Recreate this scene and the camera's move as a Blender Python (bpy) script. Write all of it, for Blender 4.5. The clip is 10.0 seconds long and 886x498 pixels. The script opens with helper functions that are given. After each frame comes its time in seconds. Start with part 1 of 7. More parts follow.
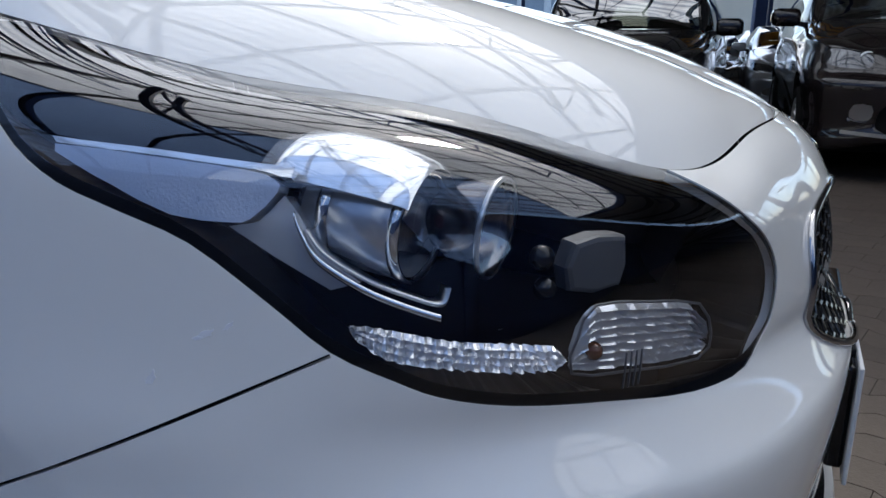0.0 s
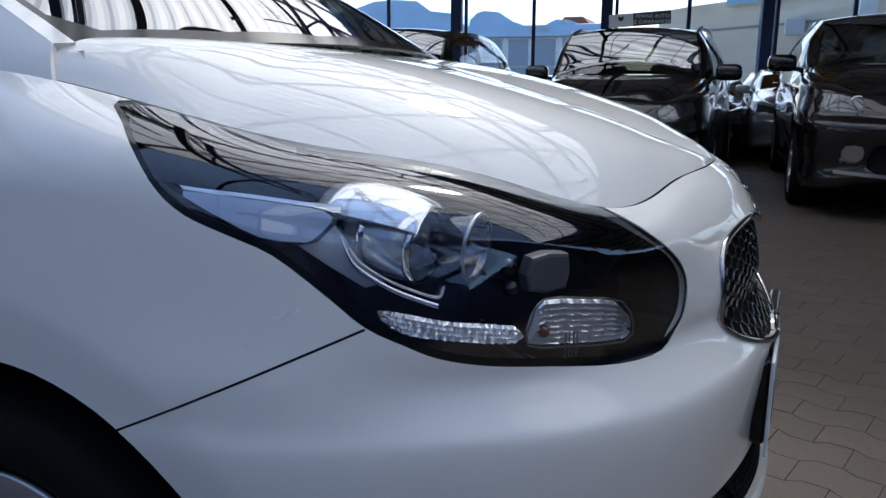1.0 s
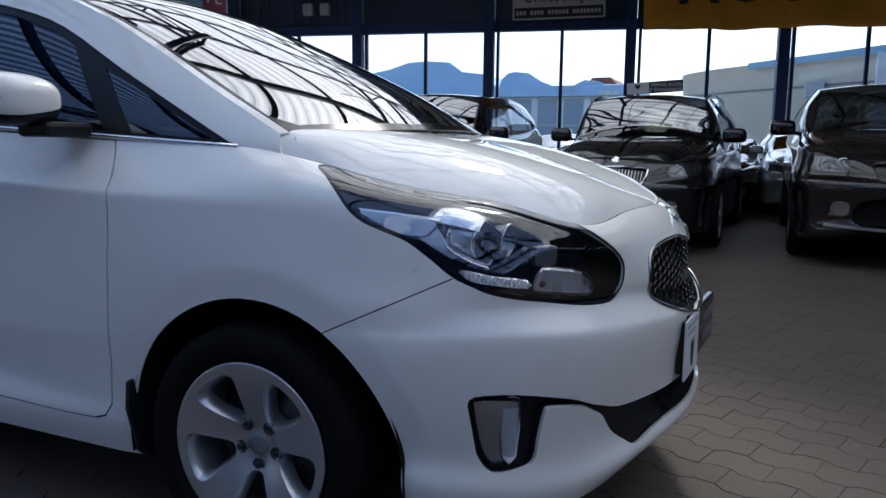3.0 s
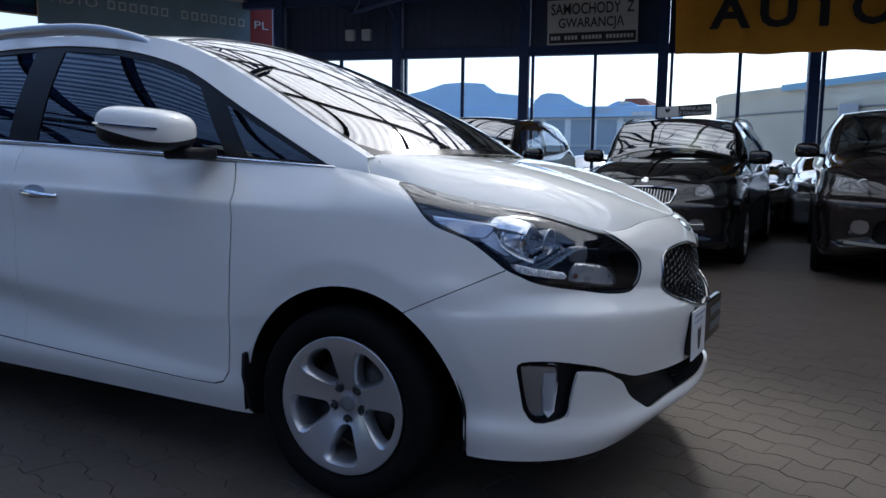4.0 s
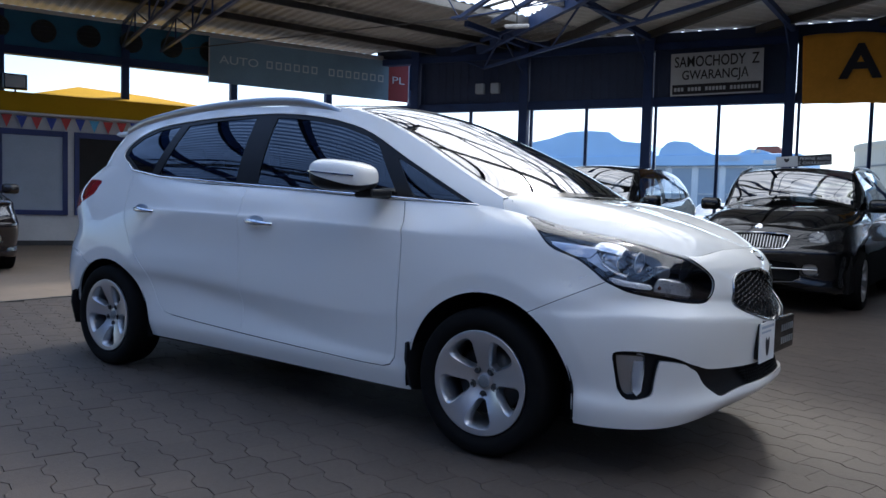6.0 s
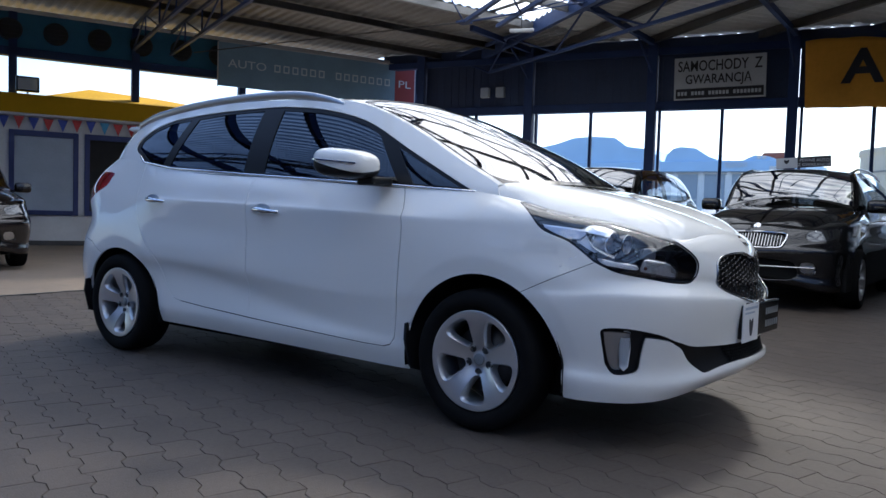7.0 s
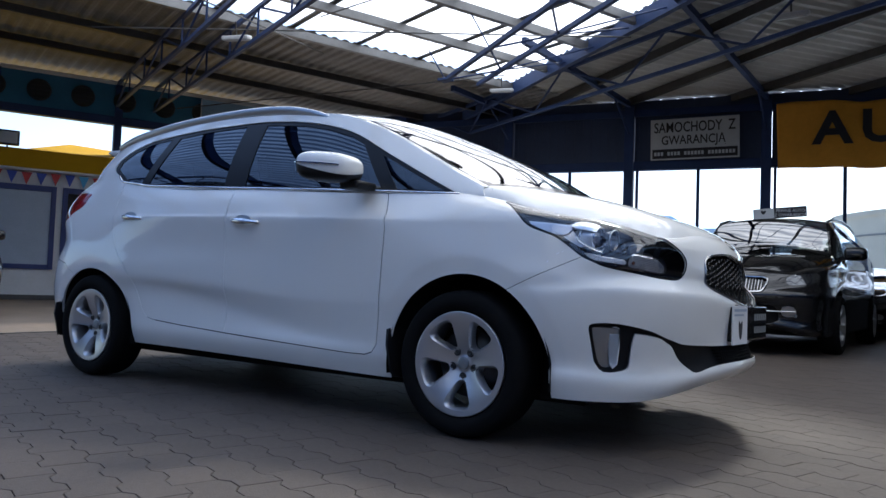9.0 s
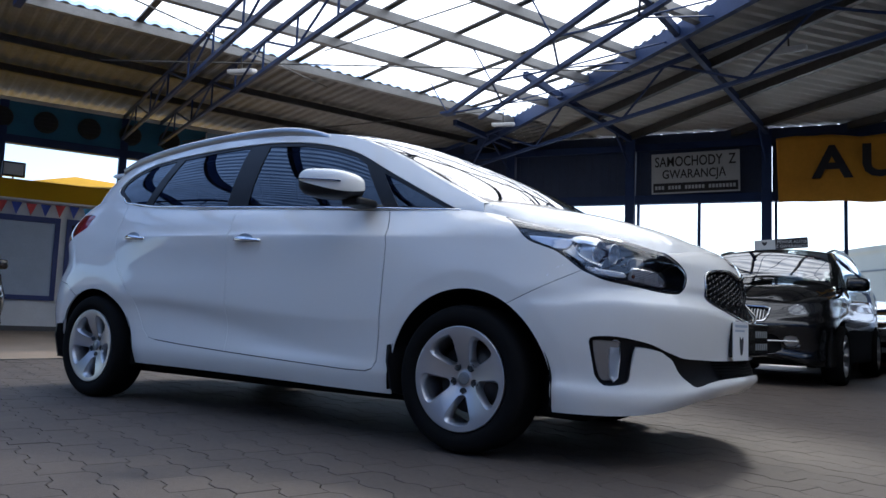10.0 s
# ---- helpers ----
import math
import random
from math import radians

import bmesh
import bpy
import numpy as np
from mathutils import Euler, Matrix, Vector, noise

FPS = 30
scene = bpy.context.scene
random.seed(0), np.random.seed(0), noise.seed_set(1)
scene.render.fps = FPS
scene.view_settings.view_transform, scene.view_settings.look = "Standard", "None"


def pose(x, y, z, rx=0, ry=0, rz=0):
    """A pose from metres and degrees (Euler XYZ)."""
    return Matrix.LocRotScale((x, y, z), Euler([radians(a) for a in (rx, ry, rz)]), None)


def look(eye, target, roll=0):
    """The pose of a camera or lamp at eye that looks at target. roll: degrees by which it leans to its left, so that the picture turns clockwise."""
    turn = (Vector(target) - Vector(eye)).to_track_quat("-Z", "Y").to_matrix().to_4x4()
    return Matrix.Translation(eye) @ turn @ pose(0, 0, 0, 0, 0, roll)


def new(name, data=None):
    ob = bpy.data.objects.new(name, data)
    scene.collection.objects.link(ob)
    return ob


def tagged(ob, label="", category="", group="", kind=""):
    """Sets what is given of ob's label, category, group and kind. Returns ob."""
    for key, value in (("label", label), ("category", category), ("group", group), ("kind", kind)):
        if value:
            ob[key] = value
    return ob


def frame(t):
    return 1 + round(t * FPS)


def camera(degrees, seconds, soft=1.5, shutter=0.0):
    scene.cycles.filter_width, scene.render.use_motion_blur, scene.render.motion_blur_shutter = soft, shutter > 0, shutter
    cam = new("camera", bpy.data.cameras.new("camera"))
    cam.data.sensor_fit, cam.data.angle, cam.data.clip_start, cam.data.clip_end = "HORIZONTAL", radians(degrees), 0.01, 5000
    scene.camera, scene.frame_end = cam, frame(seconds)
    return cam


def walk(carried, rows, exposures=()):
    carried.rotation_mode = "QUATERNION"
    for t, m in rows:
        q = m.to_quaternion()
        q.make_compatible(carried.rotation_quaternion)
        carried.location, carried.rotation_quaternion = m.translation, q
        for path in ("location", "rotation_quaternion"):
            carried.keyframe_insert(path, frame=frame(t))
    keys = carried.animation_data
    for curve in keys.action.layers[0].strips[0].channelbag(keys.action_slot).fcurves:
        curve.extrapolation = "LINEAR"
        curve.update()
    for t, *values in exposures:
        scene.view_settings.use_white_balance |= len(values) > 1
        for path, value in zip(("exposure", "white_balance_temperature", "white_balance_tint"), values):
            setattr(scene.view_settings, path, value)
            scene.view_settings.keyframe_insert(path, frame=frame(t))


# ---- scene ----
cam = camera(61.0, 10.0)
PATH = [
    (0, (0.767, -1.275, 0.999), (0.125, 0.545, 0.477), 0.5),
    (0.5, (0.829, -1.402, 1.022), (0.174, 0.427, 0.549), 0.2),
    (1, (0.879, -1.534, 1.043), (0.194, 0.296, 0.621), 0.2),
    (1.5, (0.932, -1.708, 1.053), (0.222, 0.123, 0.672), 0.3),
    (2, (0.994, -1.92, 1.057), (0.267, -0.089, 0.71), 0.6),
    (2.5, (1.069, -2.121, 1.069), (0.317, -0.294, 0.758), 0.5),
    (4, (1.269, -2.836, 1.089), (0.423, -1.038, 0.859), 0.8),
    (4.5, (1.351, -3.051, 1.08), (0.397, -1.304, 0.877), 0.5),
    (5, (1.445, -3.242, 1.081), (0.407, -1.541, 0.908), 0.9),
    (5.5, (1.537, -3.424, 1.076), (0.435, -1.761, 0.94), 1.5),
    (7, (1.765, -3.666, 0.967), (0.619, -2.03, 0.869), 1.8),
    (7.5, (1.757, -3.65, 0.888), (0.609, -2.014, 0.811), 2.6),
    (8, (1.743, -3.627, 0.799), (0.621, -1.971, 0.771), 2.8),
    (8.5, (1.724, -3.622, 0.727), (0.62, -1.955, 0.765), 2.1),
    (9, (1.72, -3.619, 0.657), (0.614, -1.956, 0.748), 2.1),
    (9.5, (1.72, -3.611, 0.607), (0.613, -1.951, 0.749), 2.1),
    (10, (1.733, -3.62, 0.56), (0.623, -1.968, 0.749), 2.3),
]
walk(cam, [(t, look(eye, target, roll)) for t, eye, target, roll in PATH], [(0, 0.72, 5600, 10), (1.3, 0.54, 5500, 10), (2.5, 0.46, 5450, 10), (4.5, 0.58, 5450, 10), (5.5, 0.82, 5450, 10), (7.5, 0.98, 5500, 10), (10, 0.98, 5500, 10)])

# ---- daylight ----
SUN_EL, SUN_AZ = radians(48), radians(-6)      # azimuth from +y towards +x
world = bpy.data.worlds.new("sky")
scene.world = world
world.use_nodes = True
wn = world.node_tree
sky = wn.nodes.new("ShaderNodeTexSky")
sky.sky_type, sky.sun_disc = "NISHITA", False
sky.sun_elevation, sky.sun_rotation = SUN_EL, SUN_AZ
sky.air_density, sky.dust_density = 1.0, 2.0
wn.links.new(sky.outputs[0], wn.nodes["Background"].inputs[0])
wn.nodes["Background"].inputs[1].default_value = 0.15
sun_data = bpy.data.lights.new("sun", "SUN")
sun_data.energy, sun_data.angle, sun_data.color = 5.0, radians(8), (1.0, 0.92, 0.80)      # softened by the milky sheets
sun = new("sun", sun_data)
sun.matrix_world = look((0, 0, 0), (-math.sin(SUN_AZ) * math.cos(SUN_EL), -math.cos(SUN_AZ) * math.cos(SUN_EL), -math.sin(SUN_EL)))


# ---- materials ----
def material(name, base, rough=0.5, metal=0.0, coat=0.0, vary=0.0, scale=8.0, bump=0.0, bump_scale=60.0, spec=0.5, other=None, rnd=0.0):
    """A principled material; vary mixes in a second tone by noise at two scales, bump gives fine relief."""
    m = bpy.data.materials.new(name)
    m.use_nodes = True
    t = m.node_tree
    b = t.nodes["Principled BSDF"]
    b.inputs["Base Color"].default_value = (*base, 1)
    b.inputs["Roughness"].default_value = rough
    b.inputs["Metallic"].default_value = metal
    b.inputs["Coat Weight"].default_value = coat
    b.inputs["Coat Roughness"].default_value = 0.02
    b.inputs["Coat IOR"].default_value = 1.53
    b.inputs["Specular IOR Level"].default_value = spec
    if vary or bump or rnd:
        co = t.nodes.new("ShaderNodeTexCoord")
    if vary:
        n1, n2 = t.nodes.new("ShaderNodeTexNoise"), t.nodes.new("ShaderNodeTexNoise")
        n1.inputs["Scale"].default_value, n2.inputs["Scale"].default_value = scale, scale * 9
        n1.inputs["Detail"].default_value = n2.inputs["Detail"].default_value = 6
        for n in (n1, n2):
            t.links.new(co.outputs["Object"], n.inputs["Vector"])
        add = t.nodes.new("ShaderNodeMath")
        add.operation = "MULTIPLY_ADD"
        add.inputs[1].default_value = 0.45
        t.links.new(n2.outputs[0], add.inputs[0])
        t.links.new(n1.outputs[0], add.inputs[2])
        ramp = t.nodes.new("ShaderNodeMapRange")
        ramp.inputs[1].default_value, ramp.inputs[2].default_value = 0.5, 0.95
        ramp.inputs[4].default_value = vary
        t.links.new(add.outputs[0], ramp.inputs[0])
        mix = t.nodes.new("ShaderNodeMix")
        mix.data_type = "RGBA"
        mix.inputs["A"].default_value = (*base, 1)
        mix.inputs["B"].default_value = (*(other or [c * 0.45 for c in base]), 1)
        t.links.new(ramp.outputs[0], mix.inputs["Factor"])
        out = mix.outputs["Result"]
        if rnd:
            oi, hsv, rng = t.nodes.new("ShaderNodeObjectInfo"), t.nodes.new("ShaderNodeHueSaturation"), t.nodes.new("ShaderNodeMapRange")
            geo, addr = t.nodes.new("ShaderNodeNewGeometry"), t.nodes.new("ShaderNodeMath")
            t.links.new(oi.outputs["Random"], addr.inputs[0])
            t.links.new(geo.outputs["Random Per Island"], addr.inputs[1])
            fr = t.nodes.new("ShaderNodeMath")
            fr.operation = "FRACT"
            t.links.new(addr.outputs[0], fr.inputs[0])
            rng.inputs[3].default_value, rng.inputs[4].default_value = 1 - rnd, 1 + rnd
            t.links.new(fr.outputs[0], rng.inputs[0])
            t.links.new(rng.outputs[0], hsv.inputs["Value"])
            t.links.new(out, hsv.inputs["Color"])
            out = hsv.outputs[0]
        t.links.new(out, b.inputs["Base Color"])
        rr = t.nodes.new("ShaderNodeMapRange")
        rr.inputs[3].default_value, rr.inputs[4].default_value = max(rough - 0.06, 0), min(rough + 0.08, 1)
        t.links.new(n2.outputs[0], rr.inputs[0])
        t.links.new(rr.outputs[0], b.inputs["Roughness"])
    if bump:
        nb, bp = t.nodes.new("ShaderNodeTexNoise"), t.nodes.new("ShaderNodeBump")
        nb.inputs["Scale"].default_value, nb.inputs["Detail"].default_value = bump_scale, 5
        t.links.new(co.outputs["Object"], nb.inputs["Vector"])
        t.links.new(nb.outputs[0], bp.inputs["Height"])
        bp.inputs["Strength"].default_value, bp.inputs["Distance"].default_value = bump, 0.01
        t.links.new(bp.outputs[0], b.inputs["Normal"])
    return m


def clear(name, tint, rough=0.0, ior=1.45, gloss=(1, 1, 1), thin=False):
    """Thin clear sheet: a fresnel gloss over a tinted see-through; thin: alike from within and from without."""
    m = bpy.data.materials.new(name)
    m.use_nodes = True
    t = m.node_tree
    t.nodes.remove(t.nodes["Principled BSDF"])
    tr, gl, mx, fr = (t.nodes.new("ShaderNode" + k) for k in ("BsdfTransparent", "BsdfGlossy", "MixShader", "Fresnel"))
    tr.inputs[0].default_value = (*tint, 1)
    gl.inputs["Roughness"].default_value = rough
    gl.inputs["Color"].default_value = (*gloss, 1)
    fr.inputs[0].default_value = ior
    t.links.new(fr.outputs[0], mx.inputs[0])
    if thin:
        lw, power, span = (t.nodes.new("ShaderNode" + k) for k in ("LayerWeight", "Math", "MapRange"))
        t.nodes.remove(fr)
        lw.inputs["Blend"].default_value = 0.5
        power.operation = "POWER"
        power.inputs[1].default_value = 5.0
        span.inputs["To Min"].default_value = ((ior - 1) / (ior + 1)) ** 2
        t.links.new(lw.outputs["Facing"], power.inputs[0])
        t.links.new(power.outputs[0], span.inputs["Value"])
        t.links.new(span.outputs["Result"], mx.inputs[0])
    t.links.new(tr.outputs[0], mx.inputs[1])
    t.links.new(gl.outputs[0], mx.inputs[2])
    t.links.new(mx.outputs[0], t.nodes["Material Output"].inputs[0])
    return m


def sheet_light(name, colour, through_share, open_share=0.44):
    """Weathered translucent roofing sheet."""
    m = bpy.data.materials.new(name)
    m.use_nodes = True
    t = m.node_tree
    t.nodes.remove(t.nodes["Principled BSDF"])
    tl, df, mx, ns, co, mr, cm = (t.nodes.new("ShaderNode" + k) for k in ("BsdfTranslucent", "BsdfDiffuse", "MixShader", "TexNoise", "TexCoord", "MapRange", "Mix"))
    cm.data_type = "RGBA"
    cm.inputs["A"].default_value, cm.inputs["B"].default_value = (*colour, 1), (*[c * 0.72 for c in colour], 1)
    ns.inputs["Scale"].default_value, ns.inputs["Detail"].default_value = 1.3, 7
    t.links.new(co.outputs["Object"], ns.inputs["Vector"])
    mr.inputs[1].default_value, mr.inputs[2].default_value = 0.42, 0.75
    t.links.new(ns.outputs[0], mr.inputs[0])
    t.links.new(mr.outputs[0], cm.inputs["Factor"])
    t.links.new(cm.outputs["Result"], tl.inputs[0])
    df.inputs[0].default_value = (*[c * 0.8 for c in colour], 1)
    mx.inputs[0].default_value = through_share
    t.links.new(df.outputs[0], mx.inputs[1])
    t.links.new(tl.outputs[0], mx.inputs[2])
    tp, m2 = t.nodes.new("ShaderNodeBsdfTransparent"), t.nodes.new("ShaderNodeMixShader")
    tp.inputs[0].default_value = (*colour, 1)
    m2.inputs[0].default_value = open_share
    t.links.new(mx.outputs[0], m2.inputs[1])
    t.links.new(tp.outputs[0], m2.inputs[2])
    t.links.new(m2.outputs[0], t.nodes["Material Output"].inputs[0])
    return m


PAINT_WHITE = material("pearl_white_paint", (0.81, 0.80, 0.755), 0.55, coat=1.0, vary=0.06, scale=2.0, other=(0.77, 0.76, 0.72), spec=0.08)
PAINT_BLACK = material("black_paint", (0.006, 0.006, 0.007), 0.25, coat=1.0, spec=0.2)
PAINT_BROWN = material("dark_brown_paint", (0.010, 0.007, 0.007), 0.25, coat=1.0, spec=0.2)
PAINT_SILVER = material("silver_paint", (0.35, 0.37, 0.40), 0.3, metal=0.6, coat=1.0)
PAINT_PALE = material("pale_paint", (0.70, 0.72, 0.74), 0.3, coat=1.0)
BLACK_PLASTIC = material("black_plastic", (0.012, 0.012, 0.013), 0.45, bump=0.05, bump_scale=400, spec=0.25)
GLOSS_BLACK = material("gloss_black", (0.006, 0.006, 0.007), 0.12)
TRIM_BLACK = material("satin_black_trim", (0.007, 0.007, 0.008), 0.32, spec=0.22)
SEAM = material("dark_seam", (0.008, 0.008, 0.008), 0.9, spec=0.1)
LINER = material("arch_liner", (0.012, 0.012, 0.012), 0.9, bump=0.3, bump_scale=80, spec=0.1)
RUBBER = material("tyre_rubber", (0.007, 0.007, 0.007), 0.75, vary=0.4, scale=20, other=(0.012, 0.011, 0.011), spec=0.07)
ALLOY = material("silver_alloy", (0.56, 0.56, 0.565), 0.32, metal=0.78, coat=0.25, vary=0.08, scale=3, other=(0.50, 0.50, 0.51))
CHROME = material("chrome", (0.86, 0.87, 0.88), 0.06, metal=1.0)
SATIN = material("satin_metal", (0.55, 0.56, 0.57), 0.3, metal=1.0)
STEEL_DARK = material("dark_steel", (0.10, 0.10, 0.10), 0.5, metal=0.8, vary=0.4)
# blue gloss colour paints the reflections bluer than the roof they mirror
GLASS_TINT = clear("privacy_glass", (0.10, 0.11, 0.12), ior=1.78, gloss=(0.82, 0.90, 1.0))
GLASS_SCREEN = clear("windscreen_glass", (0.42, 0.47, 0.46), ior=3.6, thin=True)
LENS = clear("headlamp_cover", (0.97, 0.98, 0.99), ior=1.95, thin=True)
PANE = clear("window_pane", (0.93, 0.96, 0.97), ior=1.35)
RED_LENS = material("red_tail_lens", (0.27, 0.010, 0.014), 0.08, coat=1.0)
AMBER = material("amber_lens", (0.10, 0.03, 0.014), 0.15)
HUB_GREY = material("grey_cap_plastic", (0.22, 0.23, 0.24), 0.4, metal=0.3)
CABIN = material("cabin_trim", (0.014, 0.014, 0.015), 0.8, vary=0.4)
CLOTH = material("seat_cloth", (0.06, 0.06, 0.065), 0.9, vary=0.4, scale=30)
STEEL_BLUE = material("blue_painted_steel", (0.030, 0.054, 0.145), 0.6, vary=0.5, scale=3.0, other=(0.018, 0.030, 0.075), bump=0.05, spec=0.2)
FASCIA_BLUE = material("navy_sheet_cladding", (0.024, 0.042, 0.10), 0.55, vary=0.4, scale=2.0)
TEAL = material("teal_panel", (0.03, 0.15, 0.26), 0.6, vary=0.4, scale=2.5)
BANNER_GREY = material("grey_blue_banner", (0.19, 0.31, 0.43), 0.6, vary=0.3, scale=2.0)
BANNER_RED = material("red_banner", (0.22, 0.02, 0.02), 0.6)
BANNER_YELLOW = material("orange_yellow_banner", (0.70, 0.32, 0.02), 0.75, vary=0.35, scale=1.5, bump=0.1, bump_scale=4)
SIGN_WHITE = material("white_sign", (0.50, 0.52, 0.54), 0.6, vary=0.2, scale=4)
INK = material("dark_lettering", (0.015, 0.015, 0.02), 0.6)
LETTER_PALE = material("pale_lettering", (0.55, 0.62, 0.66), 0.6)
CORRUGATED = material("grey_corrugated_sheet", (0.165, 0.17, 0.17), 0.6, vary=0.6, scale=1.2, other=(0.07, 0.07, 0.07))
# paler copy of the same sheet: missing bounce light put into its colour
CORRUGATED_LIT = material("pale_corrugated_sheet", (0.54, 0.55, 0.52), 0.6, vary=0.6, scale=1.2, other=(0.36, 0.36, 0.34))
SKYSHEET = sheet_light("translucent_sheet", (0.98, 0.945, 0.865), 0.94, 0.25)
AGED_SHEET = sheet_light("aged_blue_translucent_sheet", (0.24, 0.33, 0.505), 0.88, 0.0)
PURLIN = material("galvanised_steel", (0.20, 0.20, 0.20), 0.45, metal=0.6, vary=0.5, scale=3)
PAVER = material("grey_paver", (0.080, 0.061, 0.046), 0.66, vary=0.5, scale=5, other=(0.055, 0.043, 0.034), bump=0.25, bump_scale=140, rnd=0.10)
# floor past the drain: sunlight from the side opening put into a lighter colour
SUNLIT_FLOOR = material("worn_brown_concrete", (0.27, 0.205, 0.145), 0.85, vary=0.6, scale=1.1, other=(0.17, 0.135, 0.10), bump=0.2, bump_scale=60)
JOINT = material("sand_joint", (0.085, 0.070, 0.056), 0.95, vary=0.4, scale=20, spec=0.2)
CONCRETE = material("concrete_wall", (0.30, 0.29, 0.27), 0.8, vary=0.4, scale=1.5, bump=0.15)
BRICK_RED = material("rust_red_base_wall", (0.20, 0.06, 0.035), 0.75, vary=0.4, scale=3)
WHITE_PANEL = material("white_panel", (0.62, 0.63, 0.64), 0.55, vary=0.25, scale=2)
SHOP_BLUE = material("blue_shop_roof", (0.46, 0.66, 0.93), 0.6, vary=0.2, scale=1.0)
SHOP_PALE = material("pale_shop_wall", (0.86, 0.88, 0.90), 0.7, vary=0.2, scale=1.0)
BEIGE = material("beige_render", (0.70, 0.63, 0.50), 0.8, vary=0.3, scale=1.0)
ROOF_PALE = material("pale_blue_roof", (0.32, 0.52, 0.68), 0.6, vary=0.2, scale=1.0)
YELLOW = material("yellow_kiosk_paint", (0.46, 0.265, 0.006), 0.8, vary=0.2, scale=2, spec=0.1)
NAVY = material("navy_frame", (0.02, 0.035, 0.14), 0.55)
SHUTTER = material("pale_shutter", (0.36, 0.42, 0.50), 0.6, vary=0.2, scale=3)
ASPHALT = material("yard_asphalt", (0.24, 0.235, 0.225), 0.9, vary=0.4, scale=1.0, bump=0.2)
FLAG_RED = material("red_pennant", (0.45, 0.06, 0.06), 0.8)
FLAG_BLUE = material("blue_pennant", (0.05, 0.08, 0.35), 0.8)
FLAG_SKY = material("sky_pennant", (0.10, 0.35, 0.60), 0.8)
DARK_FAN = material("dark_fan_grille", (0.015, 0.018, 0.02), 0.6)
SCUFF = material("white_scuff", (0.97, 0.97, 0.97), 0.7, vary=0.3, scale=300, other=(0.85, 0.86, 0.87))
PAPER = material("white_card", (0.7, 0.7, 0.7), 0.6)


# ---- building helpers ----
def mesh_object(name, bm, mat, parent=None, label="", smooth=False):
    me = bpy.data.meshes.new(name)
    bm.normal_update()
    bm.to_mesh(me)
    bm.free()
    me.materials.append(mat)
    if smooth:
        me.polygons.foreach_set("use_smooth", [True] * len(me.polygons))
    ob = new(name, me)
    ob.parent = parent
    if label:
        ob["label"] = label
    return ob


def part(name, bm, mat, parent, label="", smooth=False):
    return mesh_object(name, bm, mat, parent, label, smooth)


def empty(name, m=None, label="", category="", group="", kind=""):
    ob = new(name)
    ob.empty_display_size = 0.2
    if m is not None:
        ob.matrix_world = m
    return tagged(ob, label, category, group, kind)


def add_box(bm, lo, hi, bevel=0.0, m=None):
    made = bmesh.ops.create_cube(bm, size=1)["verts"]
    lo, hi = Vector(lo), Vector(hi)
    for v in made:
        v.co = Vector((lo[k] + (hi[k] - lo[k]) * (v.co[k] + 0.5) for k in range(3)))
    if bevel:
        edges = list({e for v in made for e in v.link_edges})
        made = bmesh.ops.bevel(bm, geom=edges, offset=bevel, segments=2, profile=0.5, affect="EDGES")["verts"] + [v for v in made if v.is_valid]
        made = list(set(made))
    if m is not None:
        bmesh.ops.transform(bm, matrix=m, verts=made)
    return made


def box(lo, hi, bevel=0.0, m=None):
    bm = bmesh.new()
    add_box(bm, lo, hi, bevel, m)
    return bm


def add_bar(bm, a, b, r, n=6, wide=None):
    """A straight bar from a to b: round with n sides, or a rectangle of 2r by 2wide."""
    a, b = Vector(a), Vector(b)
    d = b - a
    turn = d.to_track_quat("Z", "Y").to_matrix().to_4x4()
    m = Matrix.Translation((a + b) / 2) @ turn
    if wide is None:
        made = bmesh.ops.create_cone(bm, cap_ends=True, segments=n, radius1=r, radius2=r, depth=d.length)["verts"]
    else:
        made = bmesh.ops.create_cube(bm, size=1)["verts"]
        for v in made:
            v.co = Vector((v.co.x * 2 * wide, v.co.y * 2 * r, v.co.z * d.length))
    bmesh.ops.transform(bm, matrix=m, verts=made)
    return made


def add_tube(bm, pts, r, n=8, closed=False, flat=1.0):
    """A smooth round tube along points; flat squeezes it in z."""
    pts = [Vector(p) for p in pts]
    rings = []
    last = None
    k = len(pts)
    for i, p in enumerate(pts):
        d = (pts[(i + 1) % k] - pts[i - 1]) if closed else (pts[min(i + 1, k - 1)] - pts[max(i - 1, 0)])
        d.normalize()
        side = d.cross(Vector((0, 0, 1))) if last is None else last - d * last.dot(d)
        if side.length < 1e-4:
            side = d.cross(Vector((0, 1, 0)))
        side.normalize()
        last = side
        up = side.cross(d)
        rings.append([bm.verts.new(p + side * (r * math.cos(2 * math.pi * j / n)) + up * (r * flat * math.sin(2 * math.pi * j / n))) for j in range(n)])
    for a, b in zip(rings, rings[1:] + (rings[:1] if closed else [])):
        for j in range(n):
            bm.faces.new((a[j], a[(j + 1) % n], b[(j + 1) % n], b[j]))
    if not closed:
        bm.faces.new(rings[0][::-1])
        bm.faces.new(rings[-1])
    bmesh.ops.recalc_face_normals(bm, faces=bm.faces)


def bar(a, b, r, n=6, wide=None):
    bm = bmesh.new()
    add_bar(bm, a, b, r, n, wide)
    return bm


